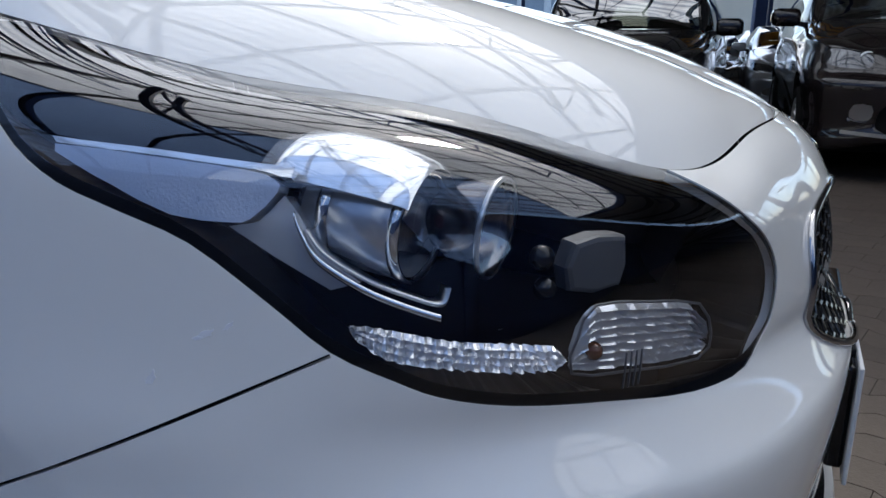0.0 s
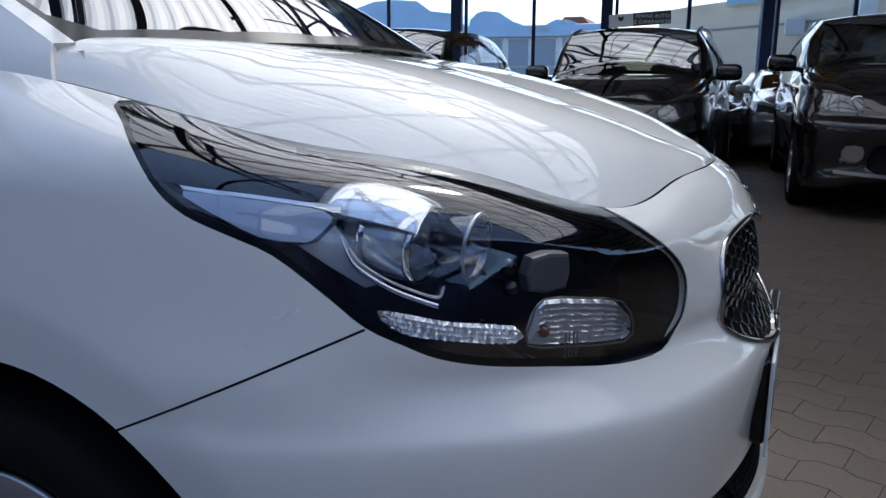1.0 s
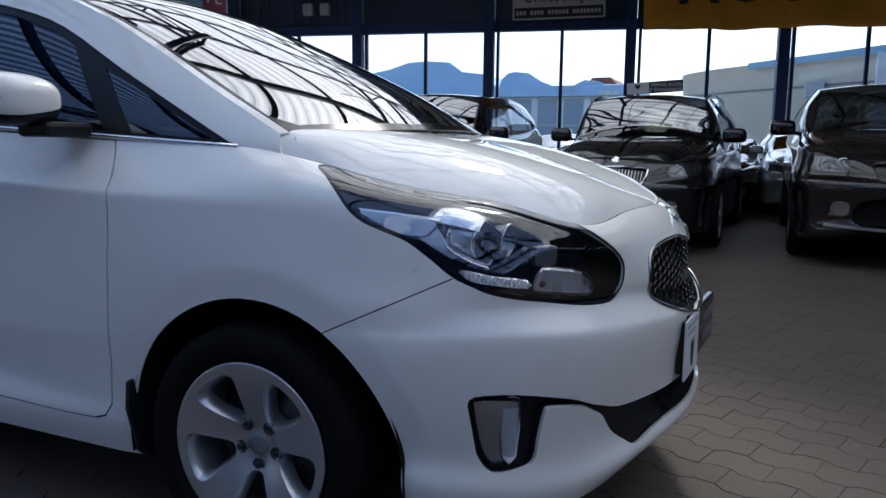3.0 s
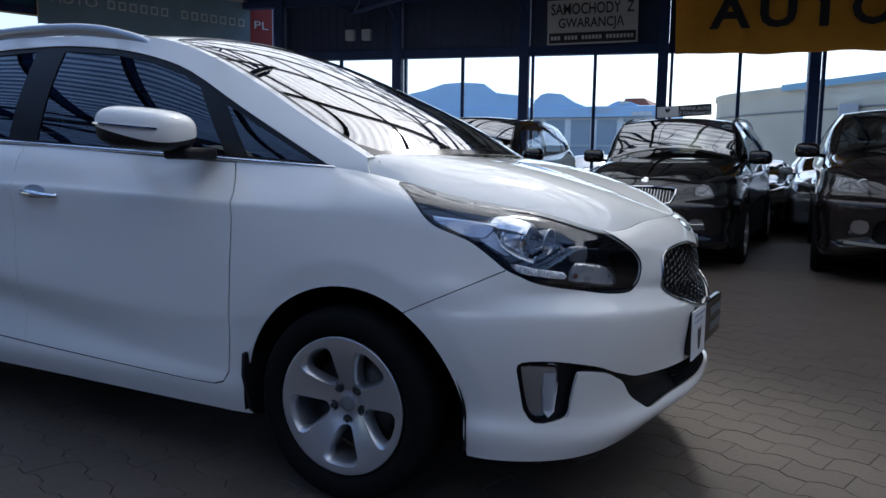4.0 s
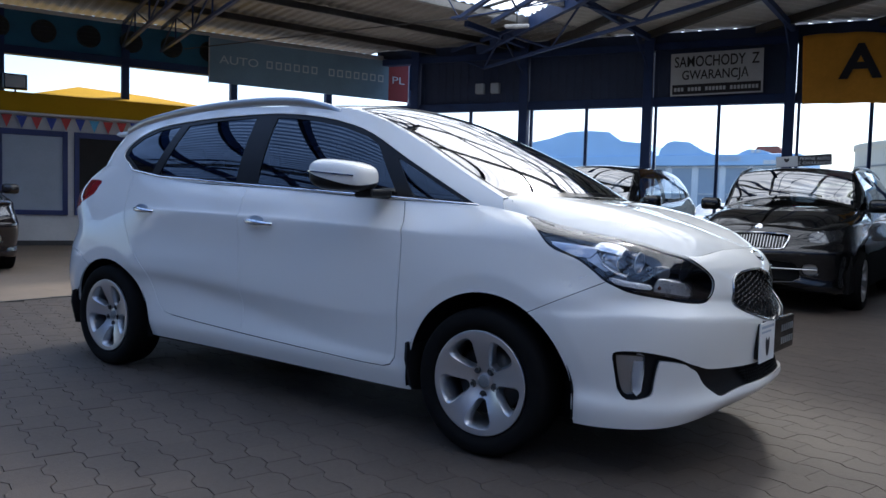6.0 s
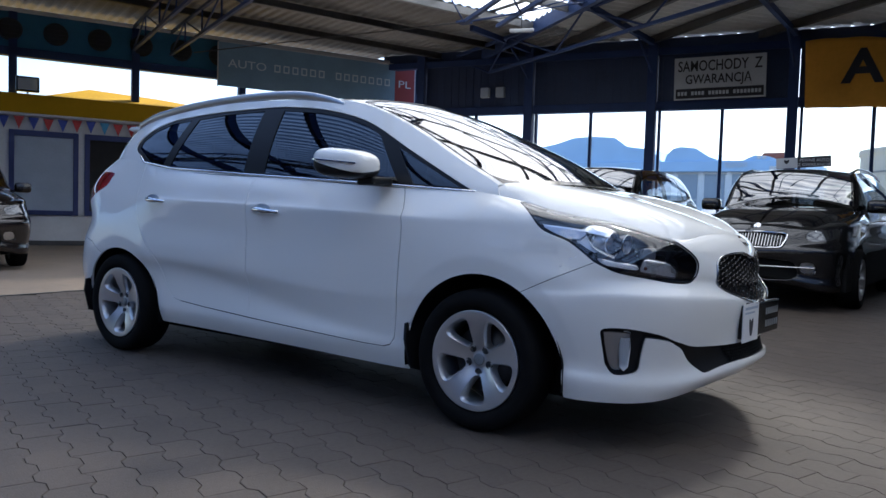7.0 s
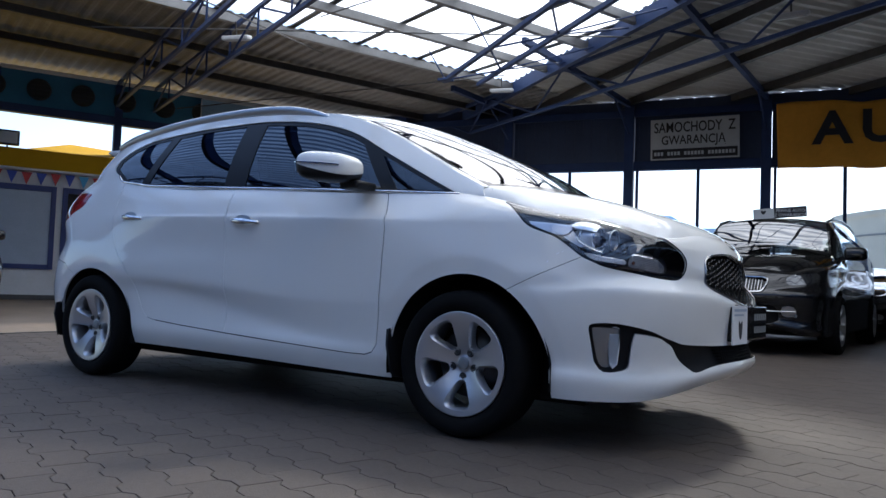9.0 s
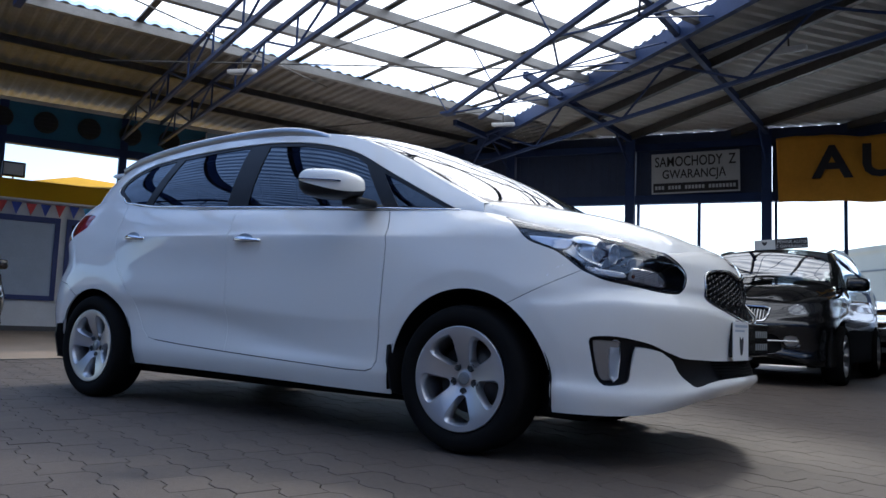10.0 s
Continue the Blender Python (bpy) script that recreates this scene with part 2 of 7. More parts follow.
def prism(outline, depth, m=None, bevel=0.0):
    """A flat outline in x, y, thickened from z = 0 down to -depth."""
    bm = bmesh.new()
    vs = [bm.verts.new((x, y, 0)) for x, y in outline]
    f = bm.faces.new(vs)
    if f.normal.z < 0 or sum((outline[i - 1][0] * outline[i][1] - outline[i][0] * outline[i - 1][1]) for i in range(len(outline))) < 0:
        f.normal_flip()
    top = bmesh.ops.extrude_face_region(bm, geom=[f])
    for g in top["geom"]:
        if isinstance(g, bmesh.types.BMVert):
            g.co.z -= depth
    bmesh.ops.recalc_face_normals(bm, faces=bm.faces)
    if bevel:
        bmesh.ops.bevel(bm, geom=[e for e in bm.edges if abs(e.verts[0].co.z) < 1e-6 and abs(e.verts[1].co.z) < 1e-6], offset=bevel, segments=2, profile=0.5, affect="EDGES")
    if m is not None:
        bmesh.ops.transform(bm, matrix=m, verts=bm.verts)
    return bm


def lettering(text, size, m, mat, parent, label="", depth=0.004, spacing=1.0, align="CENTER", bold=0.0):
    """Flat raised lettering as a mesh, standing in the local x, y plane of m."""
    cu = bpy.data.curves.new("lettering", "FONT")
    cu.body, cu.size, cu.extrude, cu.align_x, cu.align_y = text, size, depth, align, "CENTER"
    cu.space_character, cu.offset = spacing, bold
    cu.resolution_u = 3
    tmp = new("lettering", cu)
    me = bpy.data.meshes.new_from_object(tmp.evaluated_get(bpy.context.evaluated_depsgraph_get()))
    bpy.data.objects.remove(tmp)
    bpy.data.curves.remove(cu)
    me.transform(m)
    me.materials.clear()
    me.materials.append(mat)
    ob = new("lettering", me)
    ob.parent = parent
    if label:
        ob["label"] = label
    return ob


def frame_axes(origin, right, up):
    """A matrix whose x runs along right and whose y runs along up."""
    r, u = Vector(right).normalized(), Vector(up).normalized()
    n = r.cross(u)
    return Matrix.Translation(origin) @ Matrix((r, u, n)).transposed().to_4x4()


# ---- the hall ----
TOP, GLASS_TOP, GLASS_LOW = 5.0, 3.42, 0.78
WALL_TURN = radians(10.55)                  # the glazed wall stands a little askew
WD = Vector((math.cos(WALL_TURN), math.sin(WALL_TURN), 0))           # along the glazed wall
WN = Vector((WD.y, -WD.x, 0))               # from it into the hall
WALL_AT = Vector((-1.41, 13.7, 0))
WALL_M = Matrix.Translation(WALL_AT) @ Matrix.Rotation(WALL_TURN, 4, "Z")
BAY = 2.916
CORNER = Vector((-11.26, 11.87, 0))
LW = Vector((-math.sin(radians(25)), -math.cos(radians(25)), 0))     # along the side wall, away from the corner
LN = Vector((math.cos(radians(25)), -math.sin(radians(25)), 0))      # into the hall
SIDE_LEN, RIGHT_END = 24.0, 13.6
SIDE_FROM = 2.02                            # side-wall stretches are counted from a point this far behind the corner
WALL_L, WALL_R = -10.0, 15.3                # ends of the glazed wall


def wall_m(s, off=0.0):
    """A place on the side wall: s metres from the corner, off metres into the hall; local x runs along the wall towards the corner."""
    o = CORNER + LW * (s - SIDE_FROM) + LN * off
    return frame_axes(o, -LW, (0, 0, 1))


ground = tagged(mesh_object("ground", box((-400, -400, -0.6), (400, 400, -0.075)), ASPHALT), "grey asphalt yard reaching to the horizon", "ground", kind="structure")
floor = tagged(mesh_object("floor", box((-26, -16, -0.07), (14, 17.0, -0.02)), JOINT), "sand bed of the paved hall floor", "floor", kind="structure")

wall_back = empty("wall_back", None, "glazed hall wall with blue steel posts and navy cladding above", "wall", kind="structure")
wall_back.matrix_world = WALL_M
part("base_wall", box((WALL_L, 0, -0.02), (WALL_R, 0.2, GLASS_LOW)), BRICK_RED, wall_back, "rust-red low base wall")
part("sill", box((WALL_L, -0.06, GLASS_LOW), (WALL_R, 0.22, GLASS_LOW + 0.05), 0.008), STEEL_BLUE, wall_back)
part("head_rail", box((WALL_L, -0.05, GLASS_TOP), (WALL_R, 0.15, GLASS_TOP + 0.20), 0.01), STEEL_BLUE, wall_back)
part("top_rail", box((WALL_L, -0.06, TOP - 0.34), (WALL_R, 0.15, TOP - 0.18), 0.01), STEEL_BLUE, wall_back)
part("eave_board", box((WALL_L, 0.04, TOP - 0.18), (WALL_R, 0.10, TOP + 0.045)), FASCIA_BLUE, wall_back, "navy board under the eaves")
POSTS = [BAY * k for k in range(-3, 6)]
for i, px in enumerate(POSTS):
    bm = box((px - 0.17, -0.14, -0.02), (px + 0.04, 0.12, TOP - 0.02), 0.012)
    add_box(bm, (px + 0.09, -0.04, GLASS_LOW), (px + 0.15, 0.08, GLASS_TOP), 0.006)
    part("post", bm, STEEL_BLUE, wall_back)
    if i < 8:
        part("mullion", box((px + BAY / 2 - .035, -0.02, GLASS_LOW), (px + BAY / 2 + .035, 0.06, GLASS_TOP), 0.006), STEEL_BLUE, wall_back)
        bm = bmesh.new()
        for k in range(28):
            x0 = px + 0.05 + k * 0.1
            add_box(bm, (x0, 0.02 + 0.012 * (k % 2), GLASS_TOP + 0.18), (x0 + 0.1, 0.08, TOP - 0.3))
        part("cladding", bm, FASCIA_BLUE, wall_back, "navy ribbed sheet cladding")
        for x0, x1 in ((px + 0.15, px + BAY / 2 - .035), (px + BAY / 2 + .035, px + BAY - 0.17)):
            pane = part("pane", box((x0, 0.02, GLASS_LOW + 0.05), (x1, 0.03, GLASS_TOP)), PANE, wall_back)
            pane.visible_shadow = False

wall_side = empty("wall_side", None, "hall wall with teal fan panel above an open glazed band", "wall", kind="structure")
wall_side.matrix_world = wall_m(0)
for k in range(9):
    s = 0.95 + 2.4 * k
    part("post", box((-s - 0.08, -0.02, -0.10), (-s + 0.08, TOP - 0.1, 0.10), 0.012), STEEL_BLUE, wall_side)
part("head_rail", box((-SIDE_LEN, 3.95, -0.1), (0, 4.13, 0.1), 0.01), STEEL_BLUE, wall_side)
part("top_rail", box((-SIDE_LEN, 4.86, -0.08), (0, 4.93, 0.14), 0.01), WHITE_PANEL, wall_side, "pale edge trim")
part("fan_panel", box((-SIDE_LEN, 4.13, -0.04), (0, 4.86, 0.04), 0.0), TEAL, wall_side, "teal panel holding round fans")
for k in range(20):
    bm = bmesh.new()
    x = -5.45 - 0.86 * (k - 2)
    if x > -0.6:
        bm.free()
        continue
    bmesh.ops.create_cone(bm, cap_ends=True, segments=24, radius1=0.24, radius2=0.21, depth=0.07, matrix=Matrix.Translation((x, 4.5, 0.075)))
    for a in range(5):
        add_box(bm, (-0.23, 0.09 * (a - 2) - 0.012, 0.10), (0.23, 0.09 * (a - 2) + 0.012, 0.125), m=Matrix.Translation((x, 4.5, 0)) if a == 2 else Matrix.Translation((x, 4.5, 0)) @ Matrix.Diagonal((0.86 if a in (1, 3) else 0.55, 1, 1, 1)))
    part("fan", bm, DARK_FAN, wall_side, "dark round extractor fan")

# unseen walls added to close the hall, blocking sky light and darkening reflections
B_L = CORNER + LW * (SIDE_LEN - SIDE_FROM)
tagged(mesh_object("wall_east", box((RIGHT_END, -14, -0.02), (RIGHT_END + 0.2, 16.4, 4.6)), FASCIA_BLUE), "plain navy clad wall out of view, added to block light", "wall", kind="structure")
tagged(mesh_object("wall_south", box((B_L.x - 0.2, -14.2, -0.02), (RIGHT_END + 0.2, -14, TOP)), FASCIA_BLUE), "plain navy clad wall out of view, added to block light", "wall", kind="structure")
for k in range(7):
    tagged(mesh_object("column", box((-18 + 5 * k, -14.1, -0.02), (-17.7 + 5 * k, -13.8, TOP), 0.02), STEEL_BLUE), "blue painted steel hall column", "column", group="open front columns", kind="structure")

# roof: opaque strips along both walls, translucent sheets between
Q = Vector((0.34, 0.94, 0)).normalized()
QN = Vector((0.94, -0.34, 0)).normalized()
PD = Vector((0.80, -0.60, 0)).normalized()
PN = Vector((0.60, 0.80, 0)).normalized()
Q0, P0, P1 = -9.33, 4.88, -1.0
PM = Vector((0.27, 0.96, 0)).normalized()      # the rear edge of the bright field lies across the hall
PL = Vector((0.96, -0.27, 0)).normalized()
PL_EAST, PL_WIDE = 2.1, 1.5                 # unseen strip of clearer sheets, added to brighten the headlamps' reflections


def corrugated(inside, along, pitch, amp, z):
    """Ribbed sheet over a polygon: ribs run along a direction, bounded by half planes (normal, least)."""
    bm = bmesh.new()
    across = Vector((-along.y, along.x, 0))
    lo, hi = -32.0, 32.0
    n = int((hi - lo) / pitch)
    prev = None
    for i in range(n * 4 + 1):
        s = lo + i * pitch / 4
        h = amp * (0, 0, 1, 1)[i % 4]
        a, b = (across * s + along * e + Vector((0, 0, z + h)) for e in (-45.0, 45.0))
        cur = (bm.verts.new(a), bm.verts.new(b))
        if prev:
            bm.faces.new((prev[0], prev[1], cur[1], cur[0]))
        prev = cur
    for nrm, least in inside:
        bmesh.ops.bisect_plane(bm, geom=bm.verts[:] + bm.edges[:] + bm.faces[:], plane_co=nrm * least, plane_no=nrm, clear_inner=True)
    return bm


def half(n, d):
    return (Vector(n).normalized(), d)


SIDE_OUT = (LN, LN.dot(CORNER) - 0.6)
BACK_OUT = (WN, WN.dot(WALL_AT) - 0.35)
EAST_OUT = (Vector((-1, 0, 0)), -(RIGHT_END + 0.3))
SOUTH_OUT = (Vector((0, 1, 0)), -14.5)
ceiling = empty("ceiling", None, "corrugated sheet hall roof with translucent panels", "ceiling", kind="structure")
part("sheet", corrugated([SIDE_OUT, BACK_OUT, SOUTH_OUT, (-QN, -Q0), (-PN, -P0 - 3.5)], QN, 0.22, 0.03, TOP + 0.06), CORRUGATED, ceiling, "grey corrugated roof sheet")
# sheet by the glazed wall wears the brightened copy
part("sheet", corrugated([BACK_OUT, EAST_OUT, SOUTH_OUT, (PN, P0)], PN, 0.25, 0.05, TOP + 0.09), CORRUGATED_LIT, ceiling, "grey corrugated roof sheet")
part("sheet", corrugated([SIDE_OUT, EAST_OUT, SOUTH_OUT, (QN, Q0), (-PM, -P1), (-PL, -PL_EAST)], PL, 0.22, 0.05, TOP + 0.09), AGED_SHEET, ceiling, "aged bluish translucent roof sheet")
part("sheet", corrugated([EAST_OUT, SOUTH_OUT, (-PM, -P1), (PL, PL_EAST + PL_WIDE)], PL, 0.22, 0.05, TOP + 0.09), AGED_SHEET, ceiling, "aged bluish translucent roof sheet")
# added bright strip, out of view, for the headlamp covers to mirror
part("translucent_sheet", corrugated([EAST_OUT, SOUTH_OUT, (-PM, -P1), (PL, PL_EAST), (-PL, -PL_EAST - PL_WIDE)], PL, 0.22, 0.05, TOP + 0.09), SKYSHEET, ceiling, "milky translucent roof sheet")
part("translucent_sheet", corrugated([SOUTH_OUT, EAST_OUT, (QN, Q0), (-PN, -P0), (PM, P1)], QN, 0.22, 0.03, TOP + 0.12), SKYSHEET, ceiling, "milky translucent roof sheet")


def clip_line(o, d, planes, reach=40.0):
    """The stretch of the line o + s d inside all half planes."""
    lo, hi = -reach, reach
    for n, least in planes:
        k, c = n.dot(d), least - n.dot(o)
        if abs(k) < 1e-6:
            continue
        if k > 0:
            lo = max(lo, c / k)
        else:
            hi = min(hi, c / k)
    return (o + d * lo, o + d * hi) if hi - lo > 0.3 else None


# purlins
for dist in (-13.2, -11.4, -9.33, -7.8, -6.3, -4.9, -3.4, -1.9, -0.4, 1.1, 2.6, 4.1, 5.6, 7.1, 8.6):
    ends = clip_line(QN * dist, Q, [SIDE_OUT, BACK_OUT, SOUTH_OUT, EAST_OUT, (-PN, -P0 if dist >= Q0 else -P0 - 2.5)] + ([(PM, P1)] if dist >= Q0 else []))
    if ends:
        up = Vector((0, 0, TOP - 0.02))
        bm = bar(ends[0] + up, ends[1] + up, 0.060, wide=0.025)
        add_bar(bm, ends[0] + up + Vector((0, 0, -0.08)), ends[1] + up + Vector((0, 0, -0.08)), 0.008, wide=0.055)
        part("purlin", bm, PURLIN if dist >= Q0 else STEEL_DARK, ceiling)
for dist in (-7.5, P1, P0, 6.28, 7.85, 9.6, 11.3, 13.0):
    ends = clip_line(PN * dist if dist > 0 else PM * dist, PD if dist > 0 else PL, [SIDE_OUT, BACK_OUT, SOUTH_OUT, EAST_OUT] + ([(QN, Q0)] if dist < 0 else []))
    if ends:
        up = Vector((0, 0, TOP))
        if dist in (P0, P1):
            bm = bar(ends[0] + up + Vector((0, 0, -0.06)), ends[1] + up + Vector((0, 0, -0.06)), 0.13, wide=0.05)
            part("edge_beam", bm, STEEL_BLUE, ceiling, "blue beam along the translucent field")
        else:
            bm = bar(ends[0] + up, ends[1] + up, 0.08, wide=0.05)
            part("purlin", bm, STEEL_DARK, ceiling)
# beams under the aged sheets behind
for k in range(-11, 8):
    ends = clip_line(PL * (k * 1.9), PM, [SIDE_OUT, EAST_OUT, SOUTH_OUT, (QN, Q0), (-PM, -P1)])
    if ends:
        up = Vector((0, 0, TOP - 0.05))
        part("beam", bar(ends[0] + up, ends[1] + up, 0.10, wide=0.05), STEEL_BLUE, ceiling, "dark blue roof beam")
# thin ribs across the translucent field
for k in range(-9, 16):
    o = Q * (k * 1.35)
    ends = clip_line(o, QN, [(QN, Q0), (-PN, -P0), (PM, P1), SOUTH_OUT, EAST_OUT, (-QN, -9.0)])
    if ends:
        up = Vector((0, 0, TOP + 0.07))
        part("sheet_joint", bar(ends[0] + up, ends[1] + up, 0.012, wide=0.05), STEEL_DARK, ceiling)


def girder(name, a, b, depth, mat, bays, label, chord=0.036, web=0.019, tilt=0.0):
    """A lattice girder from a to b under the roof: two chords, posts and crossing diagonals."""
    root = empty(name, None, label, "girder", group="roof girders", kind="structure")
    a, b = Vector(a), Vector(b)
    low = Vector((0, 0, -depth)) + (b - a).cross(Vector((0, 0, 1))).normalized() * tilt
    part("top_chord", bar(a, b, chord, wide=chord), mat, root)
    part("bottom_chord", bar(a + low, b + low, chord, wide=chord), mat, root)
    for i in range(bays):
        p, q = a.lerp(b, i / bays), a.lerp(b, (i + 1) / bays)
        part("post", bar(p, p + low, web, 6), mat, root)
        part("diagonal", bar(p, q + low, web, 6) if i % 2 else bar(p + low, q, web, 6), mat, root)
    part("post", bar(b, b + low, web, 6), mat, root)
    return root


def lattice(ends, chords, z, step):
    """A flat lattice under the bright field: two chords along it, zigzag webs, thin hangers up to the roof."""
    root = empty("roof_lattice", None, "dark blue flat lattice girder under the translucent roof", "girder", group="roof girders", kind="structure")
    at = lambda s, n, h: PD * s + PN * n + Vector((0, 0, h))
    for n in chords:
        part("chord", bar(at(ends[0], n, z), at(ends[1], n, z), 0.034, wide=0.034), STEEL_BLUE, root)
    k = int((ends[1] - ends[0]) / step)
    for i in range(k):
        s = ends[0] + step * i
        part("web", bar(at(s, chords[0], z), at(s + step / 2, chords[1], z), 0.018), STEEL_BLUE, root)
        part("web", bar(at(s + step / 2, chords[1], z), at(s + step, chords[0], z), 0.018), STEEL_BLUE, root)
        part("hanger", bar(at(s + step / 2, chords[1], z), at(s + step * .75, P0, TOP - .1), 0.013), STEEL_BLUE, root)
        part("hanger", bar(at(s + step / 2, chords[1], z), at(s + step * .25, P0, TOP - .1), 0.013), STEEL_BLUE, root)
        part("hanger", bar(at(s, chords[0], z), at(s, chords[0] - .35, TOP - .08), 0.013), STEEL_BLUE, root)
    part("node_plate", box((-.11, -.11, -.02), (.11, .11, .02), .004, Matrix.Translation(at(ends[0], chords[0], z))), STEEL_BLUE, root)
    return root


def zigzag(start, way, step, bays, low):
    """A light girder whose single diagonals swing between its top and bottom chords."""
    root = empty("zigzag_girder", None, "blue zigzag roof girder beside the bright roof field", "girder", group="roof girders", kind="structure")
    way = way.normalized()
    end = start + way * step * bays
    part("top_chord", bar(start, end, 0.035, wide=0.035), STEEL_BLUE, root)
    part("bottom_chord", bar(start + low + way * step / 2, end + low - way * step / 2, 0.032, wide=0.032), STEEL_BLUE, root)
    for i in range(bays):
        a, b, c = start + way * step * i, start + way * step * (i + .5) + low, start + way * step * (i + 1)
        part("diagonal", bar(a, b, 0.022), STEEL_BLUE, root)
        part("diagonal", bar(b, c, 0.022), STEEL_BLUE, root)
        part("node_plate", box((-.06, -.06, -.012), (.06, .06, .012), .003, Matrix.Translation(b)), STEEL_BLUE, root)
    return root


lattice((-9.4, 1.0), (2.65, 3.30), 4.40, 2.08)
zt = TOP - 0.12
girder("roof_girder", CORNER + LW * 5.38 + Vector((0, 0, zt)), (-2.2, 2.3, zt), 0.50, STEEL_BLUE, 9, "dark blue lattice roof girder", chord=0.03)
girder("roof_girder", CORNER + LW * 6.18 + Vector((0, 0, zt)), (-2.3, 1.4, zt), 0.50, STEEL_BLUE, 9, "dark blue lattice roof girder", chord=0.03)
zigzag(Vector((-9.48, 12.49, 4.95)), Vector((.88, -.475, 0)), 2.8, 6, Vector((.10, .40, -.52)))
girder("roof_girder", CORNER + LW * 13.98 + Vector((0, 0, zt)), (1.0, -8.5, zt), 0.62, STEEL_BLUE, 12, "dark blue lattice roof girder")
girder("roof_girder", (-2.2, 2.3, zt), (4.0, -12.0, zt), 0.7, STEEL_BLUE, 10, "dark blue lattice roof girder")
for px in POSTS[1:6]:
    foot = WALL_M @ Vector((px - .06, -.1, 0))
    far = clip_line(Vector((foot.x, 0, 0)), Vector((0, 1, 0)), [BACK_OUT, (PN, P0 - 1.2)])
    if far:
        lowp = min(far, key=lambda v: v.y)
        strut = empty("wall_strut", None, "blue roof beam running in from a wall post", "beam", group="roof beams", kind="structure")
        part("beam", bar((foot.x, foot.y, TOP - .07), (foot.x - .05, lowp.y, TOP - .07), .06, wide=.045), STEEL_BLUE, strut)
        part("brace", bar((foot.x, foot.y - .05, TOP - .75), (foot.x, foot.y - 1.0, TOP - .12), .022), STEEL_BLUE, strut)
# thin tie rods crossing under the field
ties = empty("roof_ties", None, "thin dark steel tie rods under the roof", "tie rods", kind="structure")
for a, b in (((-9.5, 3.0, 4.5), (-2.5, 8.0, 4.75)), ((-7.9, 6.6, 4.85), (-6.4, 1.2, 4.3)), ((-6.5, 5.0, 4.8), (-1.0, 3.5, 4.4)), ((-12.0, 6.5, 4.2), (-5.5, 9.2, 4.8))):
    part("tie_rod", bar(a, b, 0.012), STEEL_DARK, ties)


# ---- smooth car surfaces ----
def spline(ts, pts, at):
    """Natural cubic spline through pts (n, k) at knots ts, read at the given places."""
    ts, pts, at = np.asarray(ts, float), np.asarray(pts, float), np.asarray(at, float)
    n = len(ts)
    h = np.diff(ts)
    a = np.zeros((n, n))
    r = np.zeros((n, pts.shape[1]))
    a[0, 0] = a[-1, -1] = 1
    for i in range(1, n - 1):
        a[i, i - 1], a[i, i], a[i, i + 1] = h[i - 1], 2 * (h[i - 1] + h[i]), h[i]
        r[i] = 6 * ((pts[i + 1] - pts[i]) / h[i] - (pts[i] - pts[i - 1]) / h[i - 1])
    m = np.linalg.solve(a, r)
    k = np.clip(np.searchsorted(ts, at) - 1, 0, n - 2)
    t0, t1, hh = ts[k], ts[k + 1], h[k][:, None]
    u, v = (t1 - at)[:, None], (at - t0)[:, None]
    return (m[k] * u**3 + m[k + 1] * v**3) / (6 * hh) + (pts[k] / hh - m[k] * hh / 6) * u + (pts[k + 1] / hh - m[k + 1] * hh / 6) * v


def knots(net, axis):
    """Shared knots along one way of a control net, from the mean chord lengths (centripetal)."""
    d = np.linalg.norm(np.diff(net, axis=axis), axis=2) ** 0.7
    return np.r_[0, np.cumsum(d.mean(axis=1 - axis))]


class Surface:
    """A grid of points with normals, and a nearest-normal lookup for cut meshes."""

    def __init__(self, grid, outward):
        self.grid = grid
        du = np.gradient(grid, axis=0)
        dv = np.gradient(grid, axis=1)
        n = np.cross(du, dv)
        n /= np.linalg.norm(n, axis=2, keepdims=True) + 1e-12
        if (n * outward(grid)).sum() < 0:
            n = -n
        self.normal = n
        a, b = grid.shape[:2]
        idx = np.arange(a * b).reshape(a, b)
        self.faces = np.stack([idx[:-1, :-1], idx[1:, :-1], idx[1:, 1:], idx[:-1, 1:]], -1).reshape(-1, 4).tolist()
        self.flat = grid.reshape(-1, 3)
        self.nflat = n.reshape(-1, 3)
        self.tree = None

    def bm(self):
        bm = bmesh.new()
        vs = [bm.verts.new(p) for p in self.flat.tolist()]
        for f in self.faces:
            try:
                face = bm.faces.new([vs[i] for i in f])
            except ValueError:
                continue
            face.normal_update()
            if face.normal.dot(Vector(self.nflat[f[0]])) < 0:
                face.normal_flip()
        return bm

    def near(self, p):
        """The smooth normal of the surface nearest to p."""
        if self.tree is None:
            from mathutils.bvhtree import BVHTree
            self.tree = BVHTree.FromPolygons([Vector(q) for q in self.flat.tolist()], self.faces)
        co, _, i, _ = self.tree.find_nearest(p)
        f = self.faces[i]
        w = [1.0 / ((co - Vector(self.flat[k])).length_squared + 1e-9) for k in f]
        out = Vector((0, 0, 0))
        for k, s in zip(f, w):
            out += Vector(self.nflat[k]) * s
        return out.normalized()


